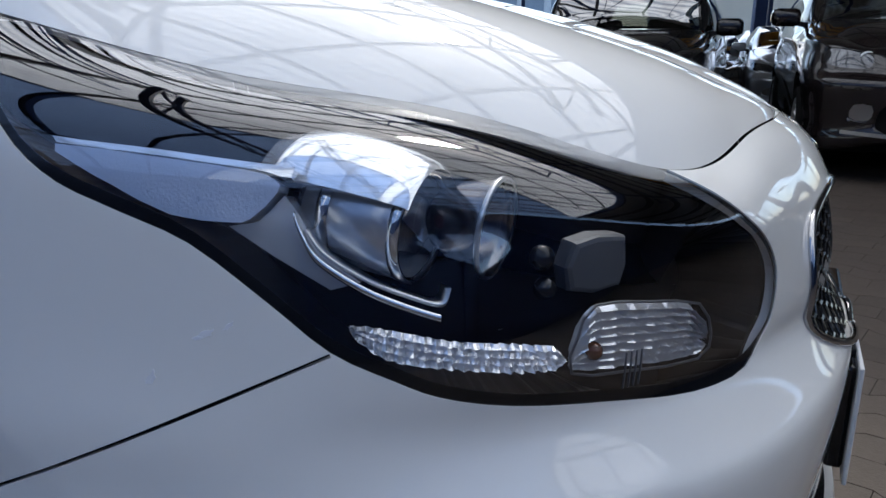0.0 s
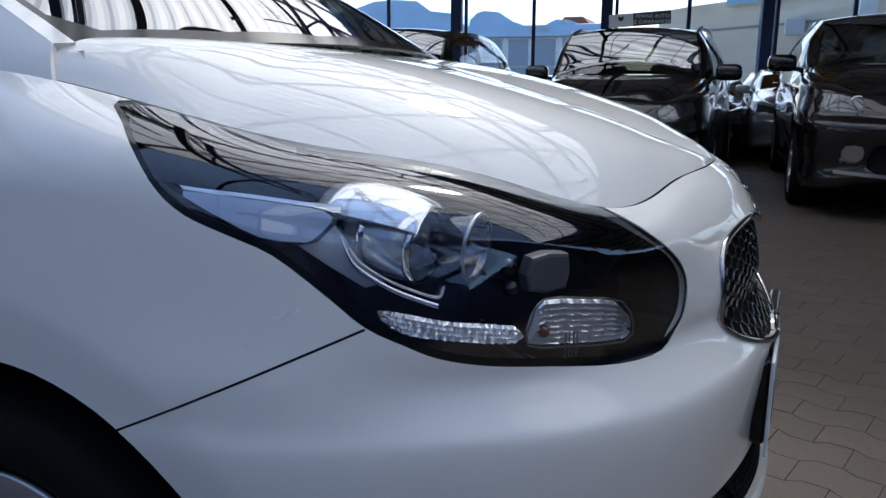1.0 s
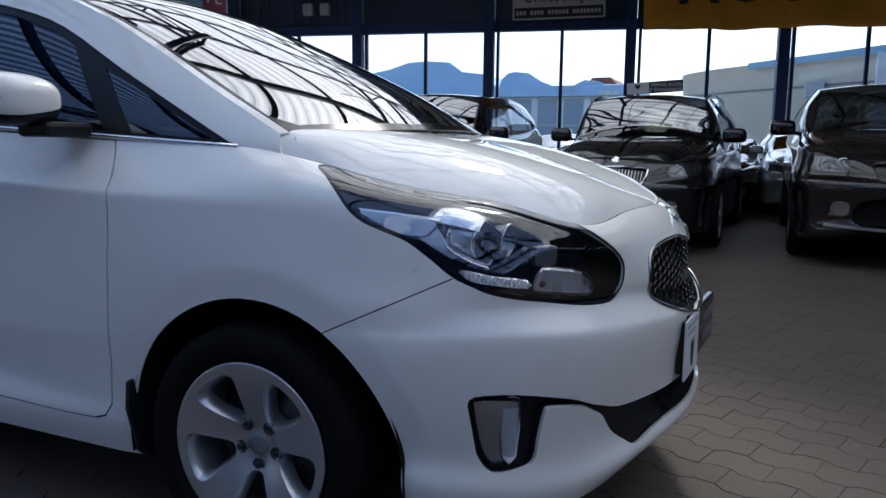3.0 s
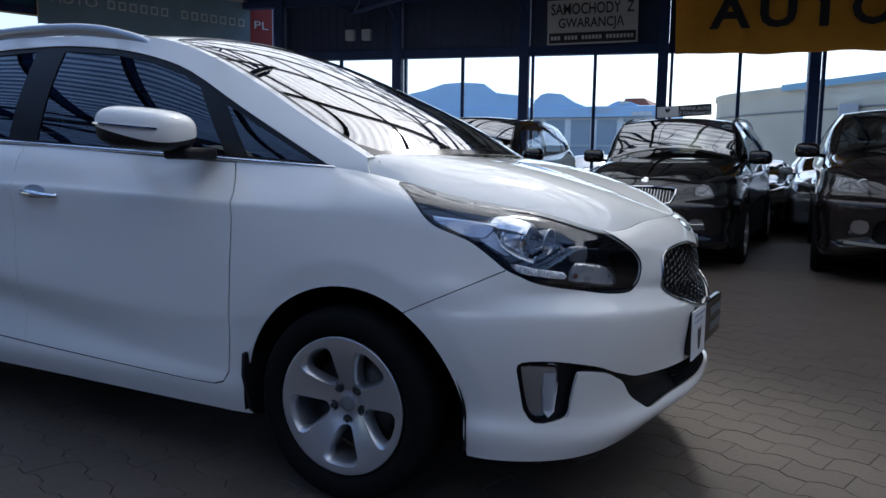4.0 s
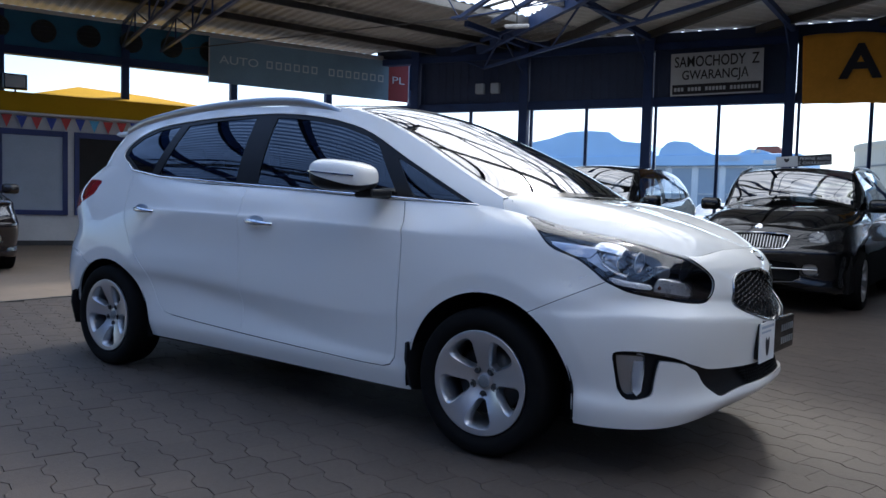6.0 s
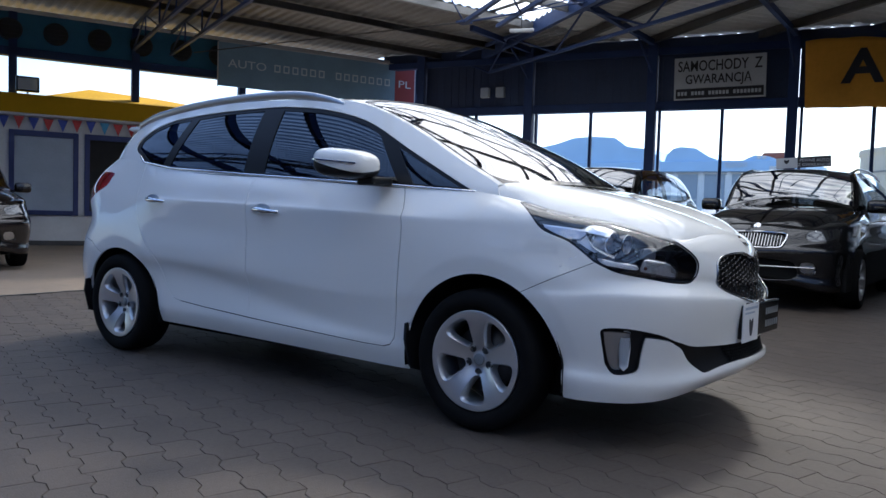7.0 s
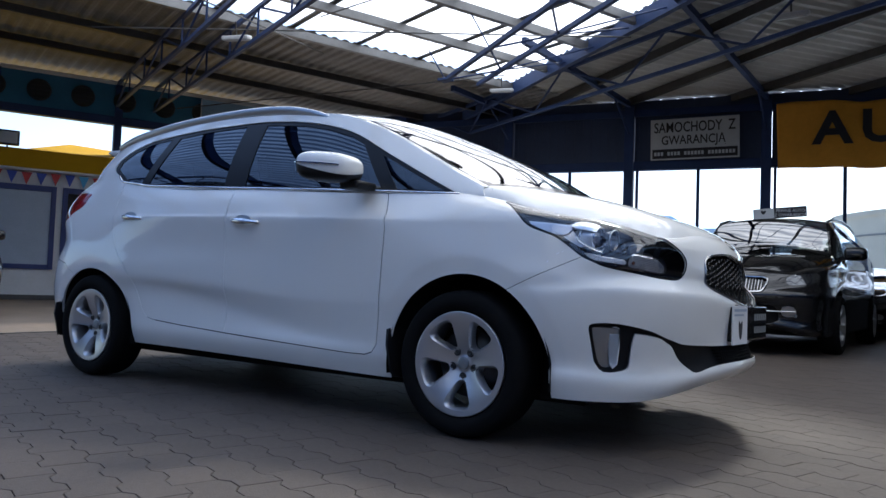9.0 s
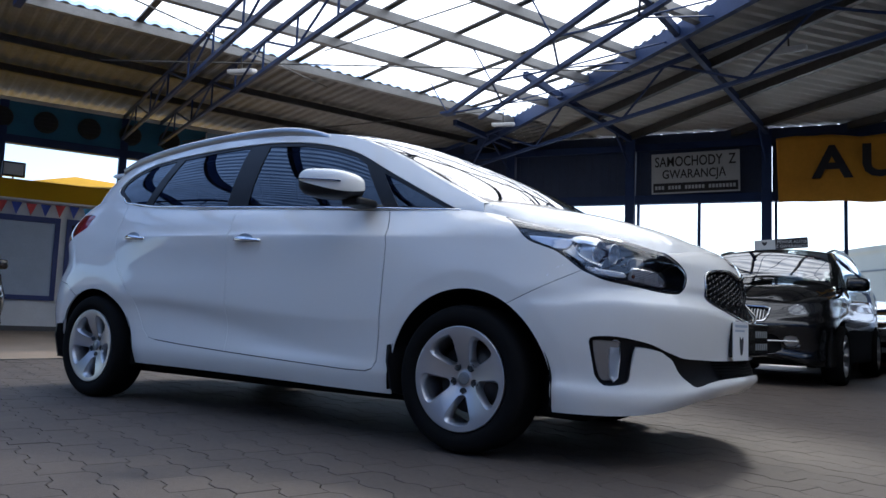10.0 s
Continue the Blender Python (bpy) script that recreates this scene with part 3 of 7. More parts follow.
def knife(bm, outline, right, up, keep=lambda c: True):
    """Cut the mesh along a closed outline, seen along right x up. Points of the outline are (along right, along up)."""
    right, up = Vector(right).normalized(), Vector(up).normalized()
    view = right.cross(up)
    lo = [min(p[k] for p in outline) - 0.06 for k in (0, 1)]
    hi = [max(p[k] for p in outline) + 0.06 for k in (0, 1)]

    def flat(v):
        return v.co.dot(right), v.co.dot(up)

    pool = set()
    for f in bm.faces:
        c = f.calc_center_median()
        x, y = c.dot(right), c.dot(up)
        if lo[0] < x < hi[0] and lo[1] < y < hi[1] and keep(c):
            pool.add(f)
    for (ax, ay), (bx, by) in zip(outline, list(outline[1:]) + [outline[0]]):
        d = math.hypot(bx - ax, by - ay)
        if d < 1e-6:
            continue
        x0, x1, y0, y1 = min(ax, bx) - 1e-4, max(ax, bx) + 1e-4, min(ay, by) - 1e-4, max(ay, by) + 1e-4
        hit = []
        for f in pool:
            fl = [flat(v) for v in f.verts]
            xs, ys = [p[0] for p in fl], [p[1] for p in fl]
            if max(xs) < x0 or min(xs) > x1 or max(ys) < y0 or min(ys) > y1:
                continue
            side = [(bx - ax) * (p[1] - ay) - (by - ay) * (p[0] - ax) for p in fl]
            if max(side) > 1e-7 and min(side) < -1e-7:
                hit.append(f)
        if not hit:
            continue
        edges = {e for f in hit for e in f.edges}
        verts = {v for f in hit for v in f.verts}
        no = right * ((ay - by) / d) + up * ((bx - ax) / d)
        made = bmesh.ops.bisect_plane(bm, geom=hit + list(edges) + list(verts), dist=1e-5, plane_co=right * ax + up * ay, plane_no=no)
        pool = {f for f in pool if f.is_valid}
        pool |= {g for g in made["geom"] if isinstance(g, bmesh.types.BMFace)}


def within(outline, x, y):
    inside = False
    for (ax, ay), (bx, by) in zip(outline, list(outline[1:]) + [outline[0]]):
        if (ay > y) != (by > y) and x < (bx - ax) * (y - ay) / (by - ay) + ax:
            inside = not inside
    return inside


def strip(line, wide):
    """A closed outline of a band of that width along a polyline."""
    left, right = [], []
    for i, (x, y) in enumerate(line):
        (ax, ay), (bx, by) = line[max(i - 1, 0)], line[min(i + 1, len(line) - 1)]
        d = math.hypot(bx - ax, by - ay)
        nx, ny = -(by - ay) / d * wide / 2, (bx - ax) / d * wide / 2
        left.append((x + nx, y + ny))
        right.append((x - nx, y - ny))
    return left + right[::-1]


def smooth_outline(pts, n=6, closed=True):
    """A rounded outline through the points."""
    out = []
    k = len(pts)
    for i in range(k if closed else k - 1):
        p = [np.array(pts[(i + j) % k] if closed else pts[min(max(i + j, 0), k - 1)], float) for j in (-1, 0, 1, 2)]
        for s in range(n):
            t = s / n
            out.append(tuple(0.5 * (2 * p[1] + (p[2] - p[0]) * t + (2 * p[0] - 5 * p[1] + 4 * p[2] - p[3]) * t * t + (3 * p[1] - p[0] - 3 * p[2] + p[3]) * t**3)))
    if not closed:
        out.append(tuple(pts[-1]))
    return out


def panel(name, faces, surf, mat, parent, label="", lip=0.012, push=0.0, mirror=False):
    """A sheet-metal panel from faces of a cut surface, with its edges turned inward, under its smooth normals; optionally pushed in or mirrored."""
    bm = bmesh.new()
    table = {}
    for f in faces:
        vs = []
        for v in f.verts:
            if v not in table:
                table[v] = bm.verts.new(v.co)
            vs.append(table[v])
        bm.faces.new(vs)
    bm.verts.index_update()
    nrm = {v: surf.near(v.co) for v in bm.verts}
    if push:
        for v in bm.verts:
            v.co -= nrm[v] * push
    flat_from = len(bm.faces)
    if lip:
        edges = [e for e in bm.edges if e.is_boundary and not all(abs(v.co.y) < 1e-5 for v in e.verts)]
        ext = bmesh.ops.extrude_edge_only(bm, edges=edges)
        back = {}
        fresh = [g for g in ext["geom"] if isinstance(g, bmesh.types.BMVert)]
        for v in fresh:
            for e in v.link_edges:
                o = e.other_vert(v)
                if o in nrm and (o.co - v.co).length < 1e-7:
                    back[v] = nrm[o]
        for v in fresh:
            v.co -= back.get(v, Vector((0, 0, 0))) * lip
    if mirror:
        for v in bm.verts:
            v.co.y = -v.co.y
        nrm = {v: Vector((n.x, -n.y, n.z)) for v, n in nrm.items()}
        bmesh.ops.reverse_faces(bm, faces=bm.faces)
    bm.verts.index_update()
    bm.faces.index_update()
    vn = {v.index: n for v, n in nrm.items()}
    bm.normal_update()
    loops = []
    for i, f in enumerate(bm.faces):
        for lp in f.loops:
            loops.append(vn[lp.vert.index] if (i < flat_from and lp.vert.index in vn) else f.normal.copy())
    me = bpy.data.meshes.new(name)
    bm.to_mesh(me)
    bm.free()
    me.materials.append(mat)
    me.polygons.foreach_set("use_smooth", [True] * len(me.polygons))
    me.normals_split_custom_set([tuple(n) for n in loops])
    ob = new(name, me)
    ob.parent = parent
    if label:
        ob["label"] = label
    return ob


def loft_ring(half_net, us, vs, mirror_ends=True):
    """Smooth grid through a control net [rail][station] of one half of a ring that is mirrored in y."""
    net = np.array(half_net, float)
    flip = np.array([1, -1, 1])
    m = net.shape[1]
    if mirror_ends:
        pre, post = net[:, 3:0:-1] * flip, net[:, m - 2:m - 5:-1] * flip
        full = np.concatenate([pre, net, post], 1)
        off = 3
    else:
        full, off = net, 0
    tu, tv = knots(full, 1), knots(full, 0)
    u0, u1 = tu[off], tu[off + m - 1]
    at_u = u0 + (u1 - u0) * np.asarray(us)
    at_v = tv[-1] * np.asarray(vs)
    rails = np.stack([spline(tu, r, at_u) for r in full])             # rail, u, 3
    return np.stack([spline(tv, rails[:, i], at_v) for i in range(len(at_u))])   # u, v, 3


# ---- the white people carrier: its outer shape (right half, y < 0) ----
# stations along each rail: rear centre, rear, rear corner, rear side, behind and before the rear wheel, doors, before and behind
# the front wheel, front corner, nose, front centre
RAILS = [
    # bottom edge
    [(-3.54, 0, 0.3), (-3.52, -0.4, 0.29), (-3.42, -0.66, 0.27), (-3.21, -0.79, 0.24), (-2.95, -0.83, 0.235), (-2.3, -0.835, 0.235), (-1.3, -0.84, 0.228), (-0.42, -0.84, 0.215),
     (0.1, -0.85, 0.215), (0.42, -0.845, 0.215), (0.6, -0.795, 0.215), (0.76, -0.66, 0.225), (0.88, -0.42, 0.268), (0.945, -0.2, 0.292), (0.96, 0, 0.298)],
    # sill, front lip
    [(-3.59, 0, 0.38), (-3.56, -0.42, 0.37), (-3.44, -0.69, 0.36), (-3.23, -0.82, 0.34), (-2.98, -0.865, 0.33), (-2.3, -0.865, 0.325), (-1.3, -0.868, 0.32), (-0.42, -0.868, 0.31),
     (0.1, -0.878, 0.31), (0.42, -0.868, 0.31), (0.624, -0.8, 0.3), (0.79, -0.654, 0.295), (0.915, -0.425, 0.325), (0.985, -0.2, 0.34), (1, 0, 0.345)],
    # ledge over the bumper's lower edge
    [(-3.5944, 0, 0.4108), (-3.5622, -0.4244, 0.403), (-3.44, -0.6966, 0.3952), (-3.2256, -0.8266, 0.3774), (-2.9844, -0.8701, 0.3674), (-2.3, -0.8657, 0.3789), (-1.3, -0.8618, 0.3618), (-0.42, -0.8689, 0.3408),
     (0.1, -0.8813, 0.3452), (0.4165, -0.8604, 0.3452), (0.6198, -0.793, 0.3374), (0.782, -0.6493, 0.3335), (0.9035, -0.4213, 0.3569), (0.9795, -0.2, 0.3675), (0.9956, 0, 0.3703)],
    [(-3.61, 0, 0.52), (-3.57, -0.44, 0.52), (-3.44, -0.72, 0.52), (-3.21, -0.85, 0.51), (-3, -0.888, 0.5), (-2.3, -0.868, 0.545), (-1.3, -0.848, 0.455), (-0.42, -0.871, 0.405),
     (0.1, -0.893, 0.47), (0.42, -0.876, 0.47), (0.63, -0.806, 0.47), (0.79, -0.66, 0.47), (0.905, -0.425, 0.47), (0.96, -0.2, 0.465), (0.98, 0, 0.46)],
    [(-3.59, 0, 0.66), (-3.55, -0.45, 0.66), (-3.4, -0.73, 0.66), (-3.19, -0.86, 0.66), (-3, -0.898, 0.65), (-2.3, -0.893, 0.645), (-1.3, -0.877, 0.570), (-0.42, -0.884, 0.545),
     (0.1, -0.902, 0.625), (0.42, -0.885, 0.64), (0.639, -0.813, 0.652), (0.806, -0.666, 0.65), (0.919, -0.427, 0.64), (0.972, -0.2, 0.626), (0.992, 0, 0.616)],
    # crease under the headlamp
    [(-3.5844, 0, 0.6852), (-3.5444, -0.4498, 0.6852), (-3.3944, -0.7284, 0.6852), (-3.1844, -0.8598, 0.6852), (-2.9972, -0.8978, 0.6766), (-2.3, -0.8945, 0.68), (-1.3, -0.880, 0.600), (-0.42, -0.8868, 0.575),
     (0.1, -0.9018, 0.6474), (0.42, -0.8787, 0.6616), (0.6365, -0.8055, 0.6694), (0.7975, -0.6565, 0.6668), (0.9080, -0.4210, 0.6571), (0.9620, -0.2, 0.644), (0.9830, 0, 0.634)],
    [(-3.57, 0, 0.75), (-3.53, -0.445, 0.75), (-3.38, -0.72, 0.75), (-3.17, -0.855, 0.75), (-2.99, -0.893, 0.745), (-2.3, -0.892, 0.735), (-1.3, -0.879, 0.72), (-0.42, -0.888, 0.71),
     (0.1, -0.897, 0.705), (0.42, -0.871, 0.712), (0.629, -0.782, 0.71), (0.773, -0.629, 0.706), (0.879, -0.4035, 0.697), (0.938, -0.2, 0.686), (0.961, 0, 0.676)],
    [(-3.54, 0, 0.84), (-3.5, -0.44, 0.84), (-3.35, -0.71, 0.84), (-3.13, -0.845, 0.84), (-2.98, -0.884, 0.835), (-2.3, -0.883, 0.83), (-1.3, -0.877, 0.81), (-0.42, -0.886, 0.79),
     (0.1, -0.888, 0.78), (0.42, -0.858, 0.765), (0.634, -0.777, 0.755), (0.775, -0.62, 0.745), (0.88, -0.4, 0.735), (0.938, -0.2, 0.725), (0.962, 0, 0.715)],
    [(-3.52, 0, 0.99), (-3.48, -0.43, 0.99), (-3.36, -0.705, 0.99), (-3.155, -0.835, 0.99), (-2.96, -0.852, 0.985), (-2.3, -0.88, 0.985), (-1.3, -0.882, 0.965), (-0.42, -0.874, 0.932),
     (0.1, -0.866, 0.9), (0.412, -0.838, 0.875), (0.632, -0.756, 0.85), (0.784, -0.602, 0.83), (0.866, -0.372, 0.825), (0.92, -0.19, 0.815), (0.942, 0, 0.81)],
    # shoulder crease along the doors
    [(-3.5008, 0, 1.0368), (-3.4476, -0.4166, 1.0368), (-3.3476, -0.7034, 1.04), (-3.144, -0.8286, 1.0432), (-2.9536, -0.8384, 1.0398), (-2.3, -0.8715, 1.005), (-1.3, -0.8735, 0.985), (-0.42, -0.8655, 0.952),
     (0.1, -0.8598, 0.9312), (0.4121, -0.8316, 0.8989), (0.6321, -0.7496, 0.8713), (0.7834, -0.594, 0.8437), (0.8587, -0.3659, 0.8435), (0.9108, -0.1903, 0.8367), (0.9322, 0, 0.8323)],
    [(-3.46, 0, 1.13), (-3.4, -0.4, 1.13), (-3.29, -0.68, 1.14), (-3.10, -0.79, 1.15), (-2.94, -0.8, 1.15), (-2.3, -0.84, 1.09), (-1.3, -0.845, 1.055), (-0.42, -0.82, 1.01),
     (0.1, -0.828, 0.985), (0.406, -0.807, 0.945), (0.626, -0.725, 0.912), (0.776, -0.566, 0.868), (0.837, -0.342, 0.878), (0.885, -0.18, 0.878), (0.905, 0, 0.875)],
    # waistline under the windows, wing top, lamp top, bonnet front edge
    [(-3.42, 0, 1.24), (-3.36, -0.38, 1.24), (-3.2, -0.61, 1.25), (-3.03, -0.715, 1.26), (-2.86, -0.755, 1.255), (-2.3, -0.8, 1.175), (-1.3, -0.805, 1.12), (-0.42, -0.775, 1.075),
     (0.02, -0.745, 1.05), (0.36, -0.705, 0.975), (0.57, -0.625, 0.938), (0.735, -0.515, 0.884), (0.805, -0.33, 0.899), (0.845, -0.17, 0.908), (0.86, 0, 0.908)],
]
us = np.r_[np.linspace(0, 0.62, 150), np.linspace(0.62, 1, 150)[1:]]
vs = np.linspace(0, 1, 90)
lower_grid = loft_ring(RAILS, us, vs)
# lips round the wheel arches, drawn in towards the opening
for cx_, cz_, r_ in ((0.012, .300, .478), (-2.745, .285, .462)):
    far = np.hypot(lower_grid[..., 0] - cx_, lower_grid[..., 2] - cz_)
    w_ = np.clip((r_ - far) / .075, 0, 1)
    lower_grid[..., 1] += .009 * w_ * (lower_grid[..., 1] < -.6)
LOWER = Surface(lower_grid, lambda g: g - np.array([-1.3, 0, 0.7]))

# cabin side: from the waistline up to the roof edge and windscreen pillar
BELT_IDX = [(-3.20, -.61, 1.25), (-3.03, -.715, 1.26), (-2.86, -.755, 1.255), (-2.30, -.80, 1.175), (-1.80, -.805, 1.145), (-1.30, -.805, 1.12), (-.85, -.795, 1.10), (-.42, -.775, 1.075), (-.2, -.762, 1.064), (.02, -.745, 1.05)]
ROOF_EDGE = [(-3.13, -.51, 1.475), (-2.97, -.565, 1.505), (-2.78, -.592, 1.53), (-2.30, -.61, 1.575), (-1.80, -.612, 1.592), (-1.30, -.606, 1.575), (-.93, -.60, 1.532), (-.50, -.635, 1.355), (-.22, -.672, 1.205), (-.005, -.715, 1.10)]


def between(a, b, s, bulge):
    a, b = np.array(a), np.array(b)
    out = a + (b - a) * s
    out[1] -= bulge * 4 * s * (1 - s) * min(1.0, np.linalg.norm(b - a) / 0.4)
    return out


side_net = [[between(a, b, s, 0.022) for a, b in zip(BELT_IDX, ROOF_EDGE)] for s in (0, .25, .5, .75, 1)]
SIDE = Surface(loft_ring(side_net, np.linspace(0, 1, 170), np.linspace(0, 1, 26), False), lambda g: np.array([0, -1, 0.3]) + 0 * g)

# roof and windscreen: from the roof edge to the centre line
CENTRE = [(-3.20, 0, 1.53), (-3.03, 0, 1.56), (-2.80, 0, 1.585), (-2.30, 0, 1.617), (-1.80, 0, 1.630), (-1.30, 0, 1.622), (-.88, 0, 1.590), (-.38, 0, 1.415), (-.02, 0, 1.255), (.20, 0, 1.125)]


def crown(a, c, s):
    a, c = np.array(a), np.array(c)
    k = 1 - (1 - s) ** 2.2
    return np.array([a[0] + (c[0] - a[0]) * k, a[1] * (1 - s), a[2] + (c[2] - a[2]) * k])


top_net = [[crown(a, c, s) for a, c in zip(ROOF_EDGE, CENTRE)] for s in (0, .12, .25, .4, .6, .8, 1)]
TOPS = Surface(loft_ring(top_net, np.linspace(0, 1, 150), np.linspace(0, 1, 40), False), lambda g: np.array([0.1, 0, 1.0]) + 0 * g)

# bonnet: from its shut line, 4 mm inside the wing top, up over the crown
edge = LOWER.grid[:, -1]
first = int(np.argmin(np.linalg.norm(edge - np.array([0.0, -.746, 1.052]), axis=1)))
edge = edge[first:]
run = np.r_[0, np.cumsum(np.linalg.norm(np.diff(edge, axis=0), axis=1))]
run /= run[-1]
MID_AT = [0, .13, .26, .40, .52, .60, .74, .88, 1.0]
HOOD_MID = [(-.03, 0, 1.116), (.12, 0, 1.114), (.26, 0, 1.096), (.41, 0, 1.062), (.54, 0, 1.025), (.62, 0, 1.000), (.715, 0, .964), (.80, 0, .932), (.862, 0, .909)]
mid = spline(MID_AT, HOOD_MID, run)
ss = np.linspace(0, 1, 46) ** 1.6
hood_grid = np.zeros((len(run), len(ss), 3))
for i, r in enumerate(run):
    lift = 4.2 + 1.4 * max(0.0, 1 - r / 0.6) + 16.0 * max(0.0, 1 - r / 0.2) ** 2
    k = 1 - (1 - ss) ** lift
    d = edge[min(i + 1, len(edge) - 1)] - edge[max(i - 1, 0)]
    d /= np.hypot(d[0], d[1])
    open_ = 0.005 + 0.004 * max(0.0, 1 - r / 0.35)
    y = min(edge[i, 1] + open_ * d[0], 0.0)
    x = edge[i, 0] - open_ * d[1]
    hood_grid[i, :, 0] = x + (mid[i, 0] - 0.005 * r - x) * ss
    hood_grid[i, :, 1] = y * (1 - ss)
    hood_grid[i, :, 2] = edge[i, 2] + (mid[i, 2] - edge[i, 2]) * k
HOOD = Surface(hood_grid[:-1], lambda g: np.array([0.2, 0, 1.0]) + 0 * g)


# ---- the white people carrier ----
people_carrier = empty("people_carrier", None, "white five-door people carrier with silver roof rails and tinted rear windows", "car")
DIAG = ((0.8, 0.6, 0), (0, 0, 1))          # seen from ahead and aside: (0.8 x + 0.6 y, z)
FLANK = ((1, 0, 0), (0, 0, 1))             # seen from the side: (x, z)
NOSE = ((0, 1, 0), (0, 0, 1))              # seen from ahead: (y, z)
PLAN = ((1, 0, 0), (0, 1, 0))              # seen from above: (x, y)

LAMP = smooth_outline([(-.343, 1.024), (-.25, 1.018), (-.15, 1.005), (-.044, .990), (.037, .974), (.12, .952), (.20, .925), (.255, .897), (.294, .868), (.327, .846), (.365, .817), (.385, .788),
                       (.383, .755), (.368, .723), (.330, .703), (.244, .706), (.143, .722), (.056, .735), (.0, .748), (-.035, .763), (-.078, .784), (-.118, .818), (-.17, .859),
                       (-.218, .880), (-.262, .899), (-.292, .925), (-.316, .965), (-.333, .998)], 3)
DARK = smooth_outline([(-.050, .498), (-.036, .521), (.06, .524), (.19, .501), (.262, .474), (.30, .462), (.355, .446), (.45, .440), (.55, .436), (.67, .436), (.84, .436)], 3, False) \
    + smooth_outline([(.84, .368), (.70, .367), (.58, .360), (.50, .348), (.425, .331), (.383, .350), (.336, .385), (.300, .435), (.269, .455), (.235, .472), (.150, .484), (.131, .472), (.121, .40), (.117, .362),
                      (.095, .341), (.015, .333), (-.022, .373)], 3, False)
FOG = smooth_outline([(-.043, .494), (-.030, .512), (.020, .513), (.075, .508), (.083, .49), (.082, .42), (.074, .362), (.05, .347), (.010, .345), (-.018, .382)], 3)
GRILLE = [(.05, .800), (0, .800), (-.05, .812)] + smooth_outline([(-.12, .826), (-.22, .824), (-.31, .812), (-.352, .793), (-.369, .765), (-.375, .705), (-.358, .678), (-.30, .652), (-.186, .622), (-.06, .600)], 3, False) + [(-.02, .612), (0, .615), (.05, .615)]
TAIL = smooth_outline([(-2.948, 1.160), (-2.960, 1.125), (-2.985, 1.075), (-3.08, 1.028), (-3.22, .966), (-3.6, .93), (-3.6, 1.17), (-3.1, 1.168)], 2)
ARCH_F = [(0.43, 0.05)] + [(0.012 + 0.402 * math.cos(a), 0.300 + 0.402 * math.sin(a)) for a in np.linspace(-0.06, math.pi + 0.06, 40)] + [(-0.405, 0.05)]
ARCH_R = [(-2.335, 0.05)] + [(-2.745 + 0.392 * math.cos(a), 0.285 + 0.388 * math.sin(a)) for a in np.linspace(-0.06, math.pi + 0.06, 36)] + [(-3.155, 0.05)]
DOOR_FRONT = [(-.512, 1.11), (-.482, 1.05), (-.450, .98), (-.433, .90), (-.432, .82), (-.438, .67), (-.450, .48), (-.466, .36), (-.49, .325), (-.53, .312), (-.65, .311), (-1.0, .325), (-1.5, .346), (-1.9, .366), (-2.13, .382)]
DOOR_REAR = [(-2.13, .382), (-2.20, .395), (-2.25, .44), (-2.29, .52), (-2.34, .62), (-2.43, .71), (-2.51, .80), (-2.57, .92), (-2.60, 1.05), (-2.61, 1.24)]
SPLIT = [(-1.535, 1.17), (-1.528, .95), (-1.520, .60), (-1.518, .345)]
WING_LINE = [(.15, .606), (.523, .782)]
BUMPER_REAR = [(-3.3, .74), (-3.05, .70), (-2.9, .60)]
MARKER = smooth_outline([(-.269, .929), (-.182, .921), (-.128, .914), (-.110, .907), (-.109, .897), (-.130, .878), (-.146, .875), (-.187, .879), (-.228, .899), (-.256, .914)], 2)
CAP = [(-.275, .938), (-.18, .930), (-.127, .925), (-.095, .922), (-.100, .910), (-.127, .917), (-.182, .924), (-.272, .932)]
BRIDGE = [(-.107, .895), (-.096, .880), (-.083, .853), (-.055, .832), (-.078, .826), (-.118, .850), (-.150, .872), (-.128, .876)]
DRL = smooth_outline([(-.066, .802), (-.028, .797), (.014, .788), (.094, .777), (.094, .756), (.013, .766), (-.03, .773), (-.05, .783)], 2)
TURN = smooth_outline([(.134, .802), (.187, .796), (.255, .780), (.279, .745), (.266, .727), (.167, .741), (.113, .751), (.118, .780)], 2)


def inset(outline, d, low):
    """The outline drawn inward by d, by low where it faces down."""
    area = sum(a[0] * b[1] - b[0] * a[1] for a, b in zip(outline, outline[1:] + outline[:1]))
    out = []
    k = len(outline)
    for i, (x, y) in enumerate(outline):
        (ax, ay), (bx, by) = outline[i - 1], outline[(i + 1) % k]
        n = math.hypot(bx - ax, by - ay) or 1
        nx, ny = (by - ay) / n * math.copysign(1, area), -(bx - ax) / n * math.copysign(1, area)
        w = d + (low - d) * max(0.0, -ny) ** 2
        out.append((x - nx * w, y - ny * w))
    return out


RIM = inset(LAMP, 0.006, 0.011)
GAP = 0.0048

body = LOWER.bm()
front = lambda c: c.x > 0.05
knife(body, LAMP, *DIAG, keep=front)
knife(body, DARK, *DIAG, keep=front)
FOG = inset(FOG, .008, .008)
knife(body, FOG, *DIAG, keep=front)
knife(body, GRILLE, *NOSE, keep=lambda c: c.x > 0.8)
for shape in (RIM, MARKER, CAP, BRIDGE, DRL, TURN):
    knife(body, shape, *DIAG, keep=front)
knife(body, TAIL, *FLANK, keep=lambda c: c.x < -2.8)
knife(body, ARCH_F, *FLANK, keep=lambda c: c.y < -0.6 and abs(c.x) < 0.7)
knife(body, ARCH_R, *FLANK, keep=lambda c: c.y < -0.6 and c.x < -2.2)
